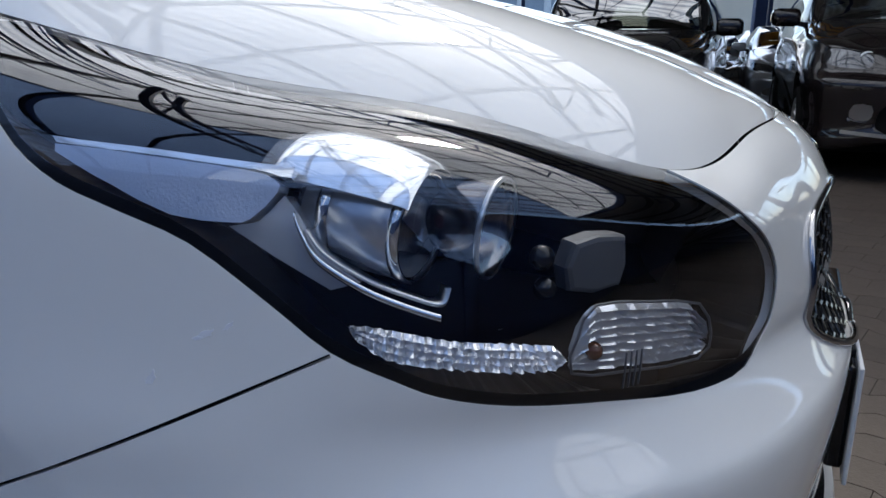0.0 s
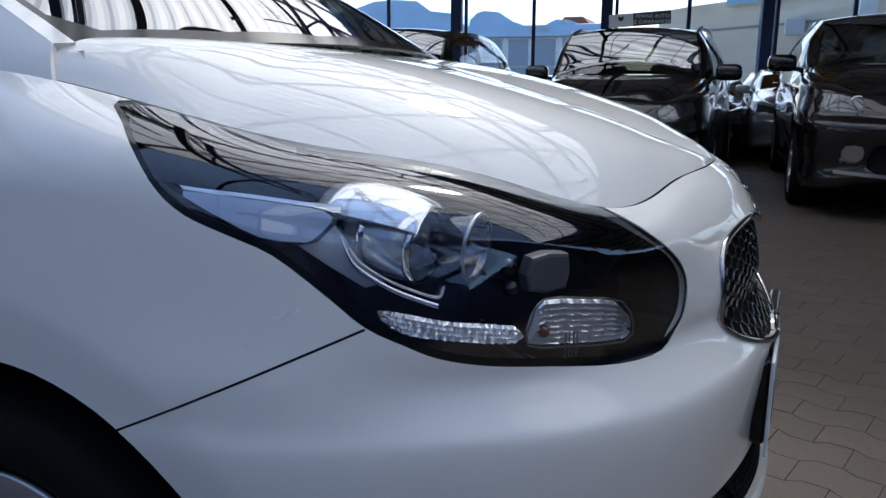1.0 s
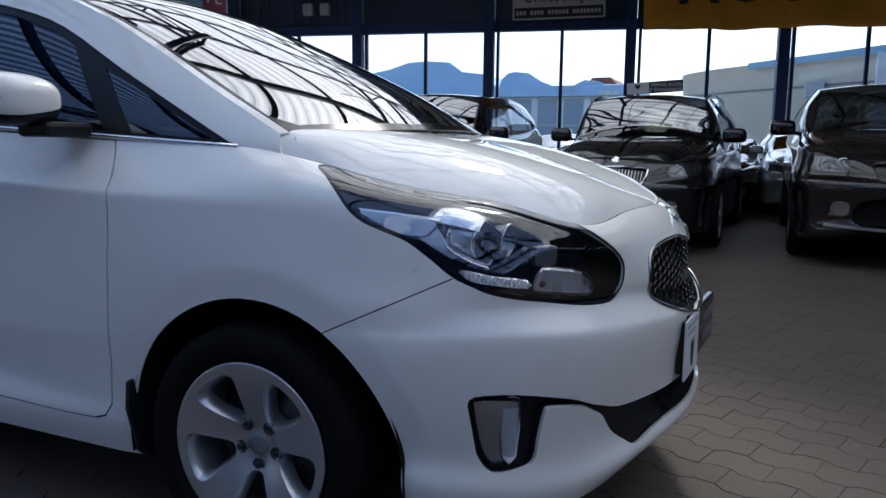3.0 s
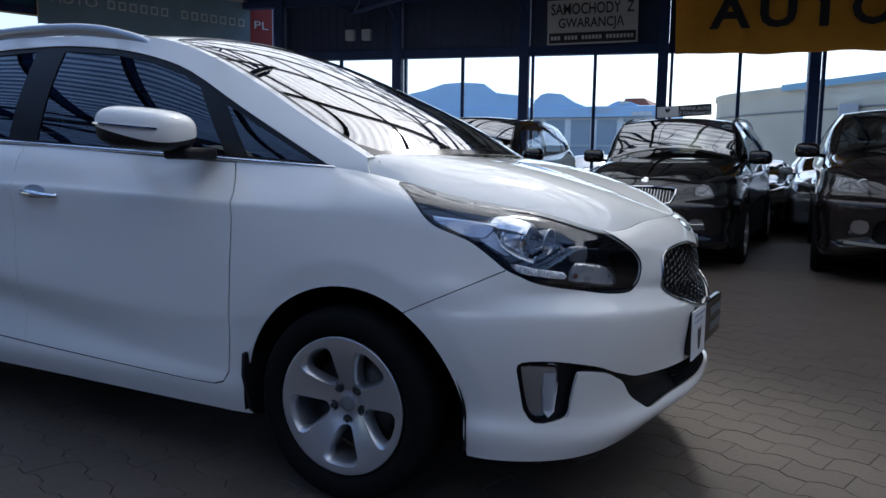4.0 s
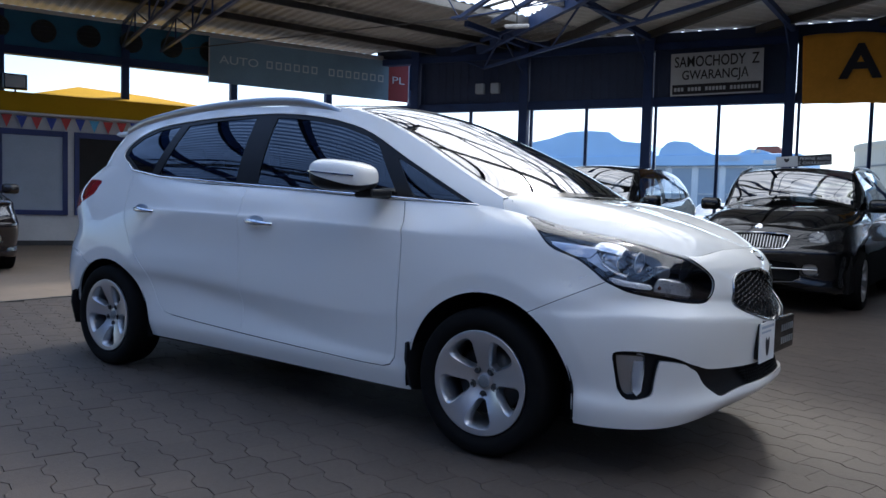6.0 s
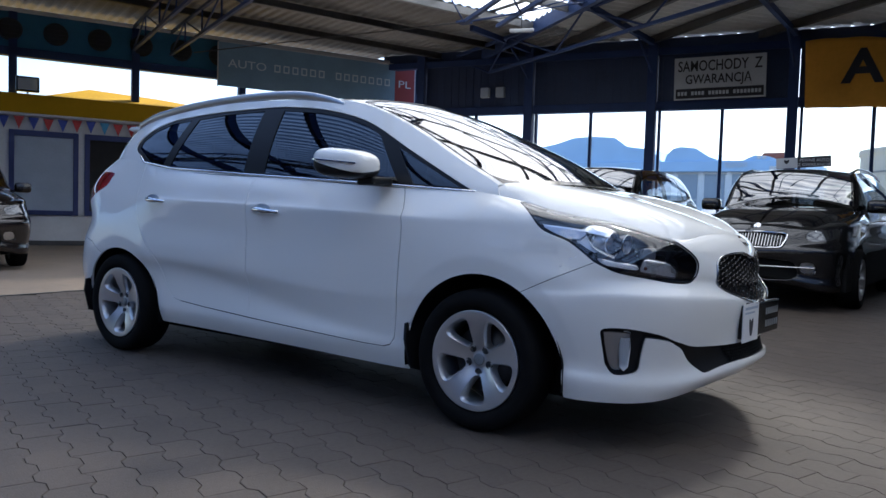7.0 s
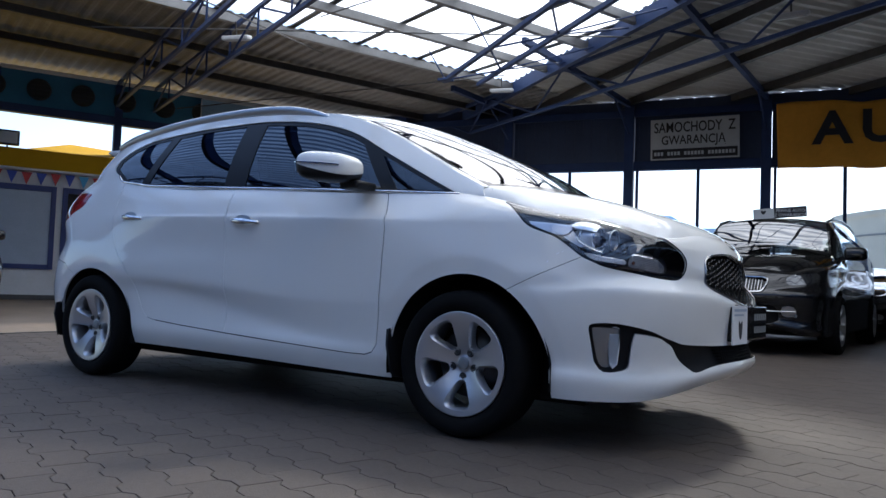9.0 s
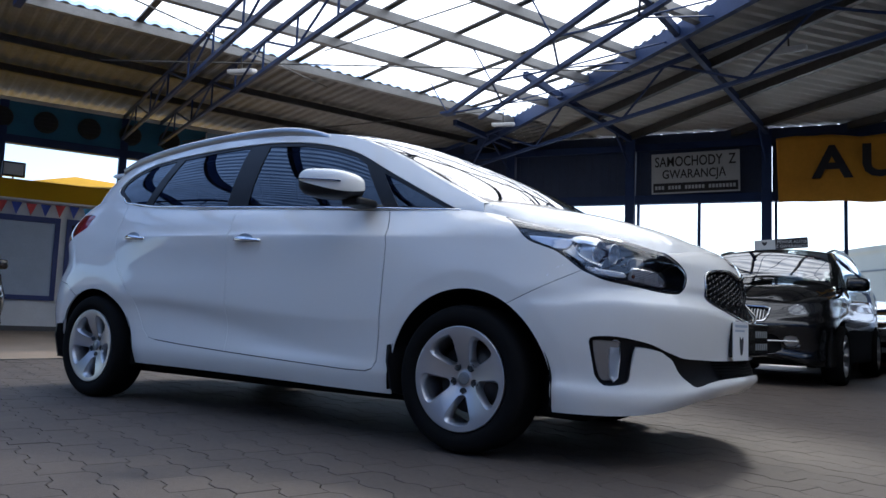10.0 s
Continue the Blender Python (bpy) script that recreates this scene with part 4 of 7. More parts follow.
LINES = [strip(line, wide) for line, wide in ((DOOR_FRONT, .0052), (DOOR_REAR, .0034), (SPLIT, .0030), (WING_LINE, .0030), (BUMPER_REAR, GAP))]
for line in LINES:
    knife(body, line, *FLANK, keep=lambda c: c.y < -0.6)

wing_a, wing_b = WING_LINE
sorted_faces = {}
d1, d2 = Vector(DIAG[0]), Vector(DIAG[1])
DOORS = DOOR_FRONT + DOOR_REAR[1:]
for f in body.faces:
    c = f.calc_center_median()
    s, z = c.dot(d1), c.z
    if c.x > 0.05 and within(LAMP, s, z):
        if not within(RIM, s, z):
            k = "lamp_seal"
        elif within(MARKER, s, z):
            k = "lamp_marker"
        elif within(CAP, s, z):
            k = "lamp_cap"
        elif within(BRIDGE, s, z):
            k = "lamp_bridge"
        elif within(DRL, s, z):
            k = "lamp_drl"
        elif within(TURN, s, z):
            k = "lamp_turn"
        else:
            k = "lamp"
    elif c.x > 0.05 and within(DARK, s, z):
        k = "fog" if within(FOG, s, z) else "dark"
    elif c.x > 0.8 and within(GRILLE, c.y, z):
        k = "grille"
    elif c.x < -2.8 and c.y < -0.5 and within(TAIL, c.x, z):
        k = "tail"
    elif c.y < -0.6 and (within(ARCH_F, c.x, z) or within(ARCH_R, c.x, z)):
        k = "arch"
    elif c.y < -0.6 and any(within(line, c.x, z) for line in LINES):
        k = "gap"
    elif c.y < -0.6 and within(DOORS, c.x, z):
        k = "front_door" if c.x > -1.525 else "rear_door"
    elif c.x > 0.0 and z < wing_a[1] + (c.x - wing_a[0]) * (wing_b[1] - wing_a[1]) / (wing_b[0] - wing_a[0]) or c.x > 0.66:
        k = "front_bumper"
    elif c.x > -0.53 and z > 0.95 or c.x > -0.46 and z > 0.25:
        k = "front_wing"
    elif c.x < -2.9 and z < 0.70 or c.x < -3.05 and z < 0.72 or c.x < -3.2:
        k = "rear_bumper" if z < 0.72 else "rear_quarter"
    elif z < 0.40 and c.x > -2.3:
        k = "sill"
    else:
        k = "rear_quarter"
    sorted_faces.setdefault(k, []).append(f)


def both(name, keys, surf, mat, parent, label="", **more):
    """The panel on the right-hand side and its mirror image on the other."""
    faces = [f for k in keys for f in sorted_faces.get(k, [])]
    return [panel(name, faces, surf, mat, parent, label, mirror=mir, **more) for mir in (False, True)]


for k in ("front_door", "rear_door", "front_wing", "rear_quarter", "sill"):
    if k in sorted_faces:
        both(k, [k], LOWER, PAINT_WHITE, people_carrier, lip=0.005)


def whole(name, keys, surf, mat, parent, label="", **more):
    """One panel that runs across the centre line."""
    a, b = both(name, keys, surf, mat, parent, label, **more)
    me = a.data
    bm = bmesh.new()
    bm.from_mesh(me)
    n_v, loops = len(bm.verts), []
    src = [tuple(c.vector) for c in me.corner_normals] + [tuple(c.vector) for c in b.data.corner_normals]
    bm.from_mesh(b.data)
    bm.to_mesh(me)
    bm.free()
    me.normals_split_custom_set(src)
    bpy.data.objects.remove(b)
    return a


whole("front_bumper", ["front_bumper"], LOWER, PAINT_WHITE, people_carrier, "white painted bumper with scooped lower corners")
whole("rear_bumper", ["rear_bumper"], LOWER, PAINT_WHITE, people_carrier)
whole("inner_shell", ["gap", "front_door", "rear_door", "front_wing", "rear_quarter", "sill", "front_bumper", "rear_bumper"], LOWER, SEAM, people_carrier, "dark inner body behind the panel gaps", lip=0, push=0.011)
both("tail_lamp", ["tail"], LOWER, RED_LENS, people_carrier, "red wrap-round tail lamp", lip=0, push=0.002)

# headlamps: clear cover over a dark housing with chrome and lit pieces
ALL_LAMP = ["lamp", "lamp_marker", "lamp_cap", "lamp_bridge", "lamp_drl", "lamp_turn"]
LAMP_BLACK = material("lamp_bezel_black", (0.006, 0.005, 0.006), 0.3, spec=0.2)
FROST = material("frosted_reflector", (0.50, 0.58, 0.74), 0.22, metal=0.25, coat=0.5, bump=0.12, bump_scale=420)
FACET = material("faceted_reflector", (0.97, 0.97, 0.98), 0.12, metal=0.7, bump=0.25, bump_scale=170)
WING_CHROME = material("bright_reflector", (0.96, 0.97, 0.98), 0.10, metal=0.7, bump=0.08, bump_scale=14)
BRIDGE_CHROME = material("wavy_chrome", (0.72, 0.72, 0.72), 0.16, metal=0.6, bump=0.15, bump_scale=9)
FOG_SILVER = material("silver_reflector", (0.88, 0.89, 0.90), 0.28, metal=0.1, bump=0.08, bump_scale=90)
FOG_DARK = material("dark_lamp_bowl", (0.52, 0.52, 0.53), 0.18, metal=0.6, bump=0.12, bump_scale=14)
BOWL = material("silver_bowl", (0.66, 0.69, 0.74), 0.24, metal=0.7)
DARK_CHROME = material("dark_chrome", (0.40, 0.40, 0.41), 0.10, metal=1.0)
SMOKY = material("smoky_reflector", (0.20, 0.19, 0.19), 0.2, metal=1.0)
FACET_GREY = material("faceted_grey_reflector", (0.66, 0.67, 0.70), 0.14, metal=0.6)
CLEAR_BLOCK = clear("clear_plastic", (0.9, 0.92, 0.95), rough=0.03, ior=2.2, thin=True)


def body_point(s, z):
    """A point of the outer body found from ahead and aside, with the normal there."""
    view = Vector((0.6, -0.8, 0))
    LOWER.near(Vector((0, -1, 0)))
    co, *_ = LOWER.tree.ray_cast(d1 * s + d2 * z + view * 3, -view)
    return co, LOWER.near(co)


def flip(m):
    return Matrix.Diagonal((1, -1, 1, 1)) @ m


def mirrored(bm):
    bm2 = bm.copy()
    for v in bm2.verts:
        v.co.y = -v.co.y
    bmesh.ops.reverse_faces(bm2, faces=bm2.faces)
    return bm2


def lathe(profile, m, steps=40, caps=False, sweep=None):
    """A body of revolution about local z from (radius, z) pairs."""
    bm = bmesh.new()
    rings = []
    for r, z in profile:
        rings.append([bm.verts.new((r * math.cos(2 * math.pi * i / steps), r * math.sin(2 * math.pi * i / steps), z)) for i in range(steps)])
    for a, b in zip(rings, rings[1:]):
        for i in range(steps):
            j = (i + 1) % steps
            if sweep is None or sweep[0] <= i / steps * 360 < sweep[1]:
                bm.faces.new((a[i], a[j], b[j], b[i]))
    if caps:
        bm.faces.new(rings[-1])
        bm.faces.new(rings[0][::-1])
    bmesh.ops.transform(bm, matrix=m, verts=bm.verts)
    bmesh.ops.recalc_face_normals(bm, faces=bm.faces)
    return bm


BLOCK_GREY = material("frosted_grey_plastic", (0.075, 0.078, 0.088), 0.5)
COVER_LOW = ["lamp_seal"] + ALL_LAMP
lamp_sets = both("headlamp", COVER_LOW, LOWER, LAMP_BLACK, people_carrier, "swept-back headlamp with clear cover and black bezel", push=0.105, lip=-0.090)
covers = both("cover", ALL_LAMP, LOWER, LENS, None, "clear glossy cover", lip=0)
seals = both("seal", ["lamp_seal"], LOWER, GLOSS_BLACK, None, "black seal round the cover", push=0.0015, lip=0)
caps = both("upper_reflector", ["lamp_cap"], LOWER, WING_CHROME, None, "bright chrome hood and blade", push=0.020, lip=0.022)
marks = both("side_marker", ["lamp_marker"], LOWER, FROST, None, "frosted pale side marker", push=0.014, lip=0.03)
bridges = both("bridge", ["lamp_bridge"], LOWER, BRIDGE_CHROME, None, "wavy chrome trim behind the bowl", push=0.026, lip=0.03)
for i in (0, 1):
    for group in (covers, seals, caps, marks, bridges):
        group[i].parent = lamp_sets[i]
    covers[i].visible_shadow = False

    def put(name, bm, mat, label="", smooth=True, on=None):
        ob = part(name, bm if i == 0 else mirrored(bm), mat, on or lamp_sets[i], label, smooth=smooth)
        if i:
            bm.free()
        return ob

    # main beam bowl: a silver shroud with its mouth to the front, projector lens inside
    c, n = body_point(-.004, .872)
    axis = Vector((0.985, -0.10, -0.10)).normalized()
    m = Matrix.Translation(c - n * 0.053) @ axis.to_track_quat("Z", "Y").to_matrix().to_4x4()
    right_ = Vector((0, 0, 1)).cross(axis).normalized()
    level = Matrix.Translation(c - n * 0.053) @ Matrix((right_, axis.cross(right_), axis)).transposed().to_4x4()
    bowl = put("bowl", lathe([(0.012, -0.105), (0.026, -0.100), (0.036, -0.088), (0.042, -0.065), (0.0445, -0.035), (0.0445, -0.004), (0.0420, -0.002), (0.040, -0.02), (0.034, -0.05), (0.02, -0.06)], m), BOWL, "silver bowl round the projector")
    put("hood", lathe([(0.0485, 0.010), (0.0530, 0.006), (0.0585, -0.014), (0.0630, -0.040), (0.0650, -0.070), (0.0620, -0.100), (0.054, -0.125), (0.048, -0.122), (0.056, -0.096), (0.058, -0.066), (0.0520, -0.012), (0.0485, 0.010)], level, 72, False, (30, 150)), WING_CHROME, "bright chrome hood over the bowl")
    put("ring", lathe([(0.0425, -0.006), (0.0462, -0.005), (0.0468, 0.000), (0.0455, 0.004), (0.0425, 0.004), (0.0405, 0.0)], m), CHROME, "", True)
    put("tail_ring", lathe([(0.0410, -0.072), (0.0450, -0.070), (0.0455, -0.064), (0.0430, -0.060)], m), CHROME)
    put("projector", lathe([(0.033, -0.03), (0.033, -0.016), (0.029, -0.006), (0.020, 0.001), (0.009, 0.0045), (0.001, 0.005)], m, 32), CLEAR_BLOCK, "glass projector lens")
    put("bulb", lathe([(0.001, -0.045), (0.012, -0.042), (0.016, -0.033), (0.012, -0.024), (0.001, -0.02)], m, 16), BANNER_RED)
    # second beam cup beside it
    c, n = body_point(.068, .868)
    m = Matrix.Translation(c - n * 0.060) @ axis.to_track_quat("Z", "Y").to_matrix().to_4x4()
    put("high_beam", lathe([(0.012, -0.06), (0.026, -0.05), (0.036, -0.03), (0.041, -0.004), (0.042, 0), (0.0395, 0), (0.038, -0.01), (0.03, -0.03), (0.012, -0.045)], m), SMOKY, "smoky reflector cup")
    put("rim", lathe([(0.0405, -0.003), (0.0432, -0.002), (0.0432, 0.001), (0.0405, 0.002)], m), SATIN)
    # dark glossy bolts and a grey block inside the black bezel
    for s, z, r in ((.103, .844, .011), (.106, .817, .010)):
        c, n = body_point(s, z)
        bm = bmesh.new()
        bmesh.ops.create_icosphere(bm, subdivisions=3, radius=r, matrix=Matrix.Translation(c - n * 0.045))
        put("bolt", bm, GLOSS_BLACK)
    c, n = body_point(.172, .840)
    put("level_block", prism(smooth_outline([(-.030, -.030), (.026, -.032), (.030, .006), (.022, .014), (-.026, .012)], 2), 0.02, frame_axes(c - n * 0.052, Vector((0, 0, 1)).cross(n), (0, 0, 1)), 0.005), BLOCK_GREY, "dull grey block", False)
    # chrome lip sweeping under the bowl, with a silver shelf behind it
    for name, path, near, deep, thick, mat in (("lower_lip", [(-.099, .884), (-.094, .868), (-.083, .850), (-.051, .829), (-.02, .816), (.004, .808)], .014, .022, .006, CHROME),
                                               ("lower_shelf", [(-.092, .872), (-.080, .854), (-.050, .835), (-.02, .823), (.006, .816), (.014, .828)], .020, .070, .003, SATIN)):
        bm = bmesh.new()
        pts = []
        for s, z in smooth_outline(path, 5, False):
            c, n = body_point(s, z)
            pts.append((c - n * near, c - n * deep, n))
        rows = [[bm.verts.new(a), bm.verts.new(a + Vector((0, 0, -thick))), bm.verts.new(b + Vector((0, 0, -thick))), bm.verts.new(b)] for a, b, n in pts]
        for r0, r1 in zip(rows, rows[1:]):
            for j in range(4):
                bm.faces.new((r0[j], r1[j], r1[(j + 1) % 4], r0[(j + 1) % 4]))
        bmesh.ops.recalc_face_normals(bm, faces=bm.faces)
        put(name, bm, mat)

    def stepped(shape, teeth, near, deep, cols, ripple=1.0):
        """Facets stepped like a staircase inside an outline, their upper sides turned to the sky."""
        bm = bmesh.new()
        s0, s1 = min(p[0] for p in shape), max(p[0] for p in shape)
        span = []
        for s in np.linspace(s0 + .002, s1 - .002, cols):
            cut = []
            for (ax, ay), (bx, by) in zip(shape, shape[1:] + shape[:1]):
                if (ax > s) != (bx > s):
                    cut.append(ay + (by - ay) * (s - ax) / (bx - ax))
            span.append((s, min(cut), max(cut)))
        rows = []
        for q, (s, lo, hi) in enumerate(span):
            row = []
            for k in range(teeth * 2 + 1):
                z = lo + (hi - lo) * (k // 2 + (0.25 if k % 2 else 0)) / teeth
                c, n = body_point(s, min(z, hi))
                wave = ripple * (0.0025 * math.sin(q * 1.9) + 0.0018 * math.sin(q * 4.7 + k))
                row.append(bm.verts.new(c - n * ((near if k % 2 else deep) + wave)))
            rows.append(row)
        for r0, r1 in zip(rows, rows[1:]):
            for j in range(len(r0) - 1):
                bm.faces.new((r0[j], r1[j], r1[j + 1], r0[j + 1]))
        bmesh.ops.recalc_face_normals(bm, faces=bm.faces)
        return bm

    put("running_light", stepped(DRL, 4, .006, .0105, 60), FACET, "faceted clear running light strip", False)
    turn_ob = put("turn_reflector", stepped(TURN, 8, .012, .0185, 24, .35), FACET_GREY, "ribbed clear turn signal", False)
    # amber bulb and clear frame of the turn signal
    c, n = body_point(.135, .764)
    bm = bmesh.new()
    bmesh.ops.create_icosphere(bm, subdivisions=2, radius=.008, matrix=Matrix.Translation(c - n * 0.014))
    put("turn_bulb", bm, AMBER, "dull amber bulb", True, turn_ob)
    for name, shape in (("turn_frame", TURN),):
        bm = bmesh.new()
        add_tube(bm, [c - n * .010 for c, n in (body_point(s, z) for s, z in inset(shape, -.002, -.002))], .0012, 6, True)
        put(name, bm, BLOCK_GREY)
    # moulded ticks low on the cover
    for k in range(4):
        bm = bmesh.new()
        pts = [c + n * .0003 for c, n in (body_point(.157 + .0056 * k, z) for z in np.linspace(.731, .763, 6))]
        add_tube(bm, pts, .0009, 5)
        put("tick", bm, BLOCK_GREY)

# pale scuffs on the wing
for x, z, long, lean in ((.433, .794, .008, 25), (.4505, .801, .005, 40), (.394, .758, .009, 62), (.428, .791, .004, 10)):
    hit = LOWER.tree.ray_cast(Vector((x, -3, z)), Vector((0, 1, 0)))[0]
    nrm = LOWER.near(hit)
    place = frame_axes(hit + nrm * .0006, Vector((0, 0, 1)).cross(nrm), (0, 0, 1)) @ Matrix.Rotation(radians(lean), 4, "Z")
    ring = [(long * math.cos(a) * (1 + .25 * math.sin(3 * a)), .32 * long * math.sin(a) * (1 + .4 * math.sin(5 * a))) for a in np.linspace(0, 2 * math.pi, 15)[:-1]]
    part("scuff", prism(ring, .0004, place), SCUFF, people_carrier, "pale scuff on the paint")

# lower grille, fog lamps
dark_ob = whole("lower_grille", ["dark"], LOWER, BLACK_PLASTIC, people_carrier, "black plastic strip and air intake", push=0.030, lip=-0.016)
fogs = both("fog_lamp", ["fog"], LOWER, FOG_DARK, people_carrier, "clear fog lamp in a black surround", push=0.026, lip=-0.012)
fog_covers = both("fog_cover", ["fog"], LOWER, PANE, None, "clear cover", push=0.008, lip=0)
for i in (0, 1):
    fog_covers[i].parent = fogs[i]
    fog_covers[i].visible_shadow = False
    c, n = body_point(.056, .43)
    bm = prism(smooth_outline([(-.018, -.07), (.016, -.07), (.022, .07), (-.018, .07)], 2), 0.01, frame_axes(c - n * 0.018, Vector((0, 0, 1)).cross(n), (0, 0, 1)), 0.003)
    part("fog_blade", bm if i == 0 else mirrored(bm), FOG_SILVER, fogs[i], "pale reflector blade")
bm = bmesh.new()
for k in range(6):
    z = .365 + .013 * k
    pts = []
    wide = .28 + .012 * k
    for y in np.linspace(-wide, wide, 24):
        hit = LOWER.tree.ray_cast(Vector((3, -abs(y), z)), Vector((-1, 0, 0)))[0]
        pts.append(Vector((hit.x - 0.018, y, z)))
    for a, b in zip(pts, pts[1:]):
        add_bar(bm, a, b, 0.0016, wide=0.004)
for k in range(-16, 17):
    y = .017 * k
    ends = [LOWER.tree.ray_cast(Vector((3, -abs(y) - .001, z)), Vector((-1, 0, 0)))[0] for z in (.363, .433)]
    add_bar(bm, Vector((ends[0].x - .018, y, .363)), Vector((ends[1].x - .018, y, .433)), 0.0014, wide=0.004)
part("mesh", bm, LINER, dark_ob, "fine black intake mesh")

# radiator grille: chrome frame, honeycomb of small lozenges
grille_ob = whole("radiator_grille", ["grille"], LOWER, LINER, people_carrier, "black honeycomb grille in a chrome frame", push=0.035, lip=-0.021)


def nose_point(y, z, back=0.0):
    hit = LOWER.tree.ray_cast(Vector((3, -max(abs(y), .003), z)), Vector((-1, 0, 0)))[0]
    return Vector((hit.x - back, y, z)) if hit else None


bm = bmesh.new()
half_line = [p for p in GRILLE if p[0] <= 0.001]
loop_pts = [nose_point(y, z, -0.002) for y, z in half_line] + [nose_point(-y, z, -0.002) for y, z in half_line[::-1][1:-1]]
add_tube(bm, loop_pts, 0.0055, 10, True)
part("chrome_frame", bm, DARK_CHROME, grille_ob, "chrome grille frame", True)
GRILLE_GLOSS = material("dark_gloss_mesh", (0.05, 0.05, 0.052), 0.16, metal=0.6)
mesh_bars = bmesh.new()
for q in range(-13, 14):
    y = .0300 * q
    for r in range(11):
        z = .606 + .0215 * r + (.01075 if q % 2 else 0)
        if not (within(GRILLE, -abs(y) - .010, z) and within(GRILLE, -abs(y), z + .008) and within(GRILLE, -abs(y), z - .008)):
            continue
        corner = [nose_point(y + dy, z + dz, 0.010) for dy, dz in ((-.0195, 0), (-.0095, .0102), (.0095, .0102), (.0195, 0), (.0095, -.0102), (-.0095, -.0102))]
        if any(c is None for c in corner):
            continue
        for a, b in zip(corner, corner[1:] + corner[:1]):
            add_bar(mesh_bars, a, b, 0.0021, n=5)
part("honeycomb", mesh_bars, GRILLE_GLOSS, grille_ob, "black honeycomb mesh")

# emblem on the nose: a dark oval with a bright rim, no letters
tilt = Matrix.Translation((.896, 0, .873)) @ Matrix.Rotation(radians(44), 4, "Y") @ Matrix.Diagonal((0.56, .98, 1, 1))
part("emblem", lathe([(0.001, 0.007), (0.046, 0.007), (0.052, 0.005), (0.054, -0.008)], tilt), GLOSS_BLACK, people_carrier, "dark oval emblem", True)
part("emblem_rim", lathe([(0.050, 0.006), (0.053, 0.008), (0.056, 0.005), (0.056, -0.010)], tilt), CHROME, people_carrier, "", True)
body.free()


# cabin sides: painted frame, black trim, tinted panes
DLO = smooth_outline([(-2.70, 1.268), (-2.60, 1.212), (-2.45, 1.196), (-1.61, 1.147), (-.51, 1.090), (-.118, 1.068), (-.14, 1.079), (-.26, 1.137), (-.54, 1.278), (-.80, 1.412), (-1.0, 1.476),
                      (-1.2, 1.515), (-1.4, 1.536), (-1.58, 1.545), (-1.98, 1.540), (-2.3, 1.526), (-2.54, 1.502), (-2.70, 1.455), (-2.80, 1.385), (-2.80, 1.32)], 3)
PANES = {
    "front_quarter_pane": [(-.19, 1.086), (-.455, 1.101), (-.60, 1.287), (-.545, 1.262), (-.28, 1.130)],
    "front_door_pane": [(-.545, 1.106), (-1.485, 1.153), (-1.492, 1.522), (-1.2, 1.494), (-1.0, 1.455), (-.83, 1.402), (-.735, 1.352)],
    "rear_door_pane": [(-1.655, 1.163), (-2.36, 1.203), (-2.245, 1.502), (-1.98, 1.520), (-1.655, 1.527)],
    "rear_quarter_pane": [(-2.435, 1.210), (-2.57, 1.219), (-2.67, 1.275), (-2.765, 1.325), (-2.765, 1.375), (-2.68, 1.438), (-2.53, 1.485), (-2.325, 1.503)],
}
side_bm = SIDE.bm()
knife(side_bm, DLO, *FLANK)
for shape in PANES.values():
    knife(side_bm, shape, *FLANK)
sorted_faces = {}
for f in side_bm.faces:
    c = f.calc_center_median()
    k = "frame"
    if within(DLO, c.x, c.z):
        k = next((n for n, shape in PANES.items() if within(shape, c.x, c.z)), "trim")
    sorted_faces.setdefault(k, []).append(f)
both("cabin_frame", ["frame"], SIDE, PAINT_WHITE, people_carrier, "white painted window surround and pillar", lip=0.02)
both("window_trim", ["trim"], SIDE, TRIM_BLACK, people_carrier, "gloss black window frames and pillars", push=0.006, lip=0.01)
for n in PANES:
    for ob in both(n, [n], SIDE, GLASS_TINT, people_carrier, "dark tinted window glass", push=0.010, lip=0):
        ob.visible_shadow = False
for mir in (1, -1):
    bm = bmesh.new()
    pts = []
    for x, z in smooth_outline([(-2.70, 1.268), (-2.60, 1.210), (-2.45, 1.194), (-2.0, 1.169), (-1.61, 1.146), (-1.0, 1.115), (-.51, 1.089), (-.105, 1.066)], 3, False):
        SIDE.near(Vector((0, -1, 0)))
        hit = SIDE.tree.ray_cast(Vector((x, -3, z)), Vector((0, 1, 0)))[0]
        if hit:
            pts.append(Vector((hit.x, (hit.y - 0.002), hit.z)))
    add_tube(bm, pts, 0.006, 8)
    bm2 = bm if mir == 1 else mirrored(bm)
    part("chrome_strip", bm2, CHROME, people_carrier, "thin chrome strip under the windows", True)
side_bm.free()

# roof, windscreen
SCREEN = [(-.905, .05), (-.91, -.15), (-.935, -.34), (-.962, -.48), (-.972, -.54), (-.952, -.568), (-.90, -.578), (-.50, -.613), (-.22, -.650), (-.06, -.676), (.01, -.690), (.40, -.70), (.40, .05)]
INNER = [(-.875, .05), (-.885, -.15), (-.905, -.32), (-.930, -.48), (-.922, -.53), (-.88, -.556), (-.50, -.594), (-.22, -.632), (-.075, -.658), (.0, -.63), (.09, -.46), (.155, -.25), (.185, .05)]
top_bm = TOPS.bm()
knife(top_bm, SCREEN, *PLAN)
knife(top_bm, INNER, *PLAN)
sorted_faces = {}
for f in top_bm.faces:
    c = f.calc_center_median()
    k = "roof" if not within(SCREEN, c.x, c.y) else "glass" if within(INNER, c.x, c.y) else "band"
    sorted_faces.setdefault(k, []).append(f)
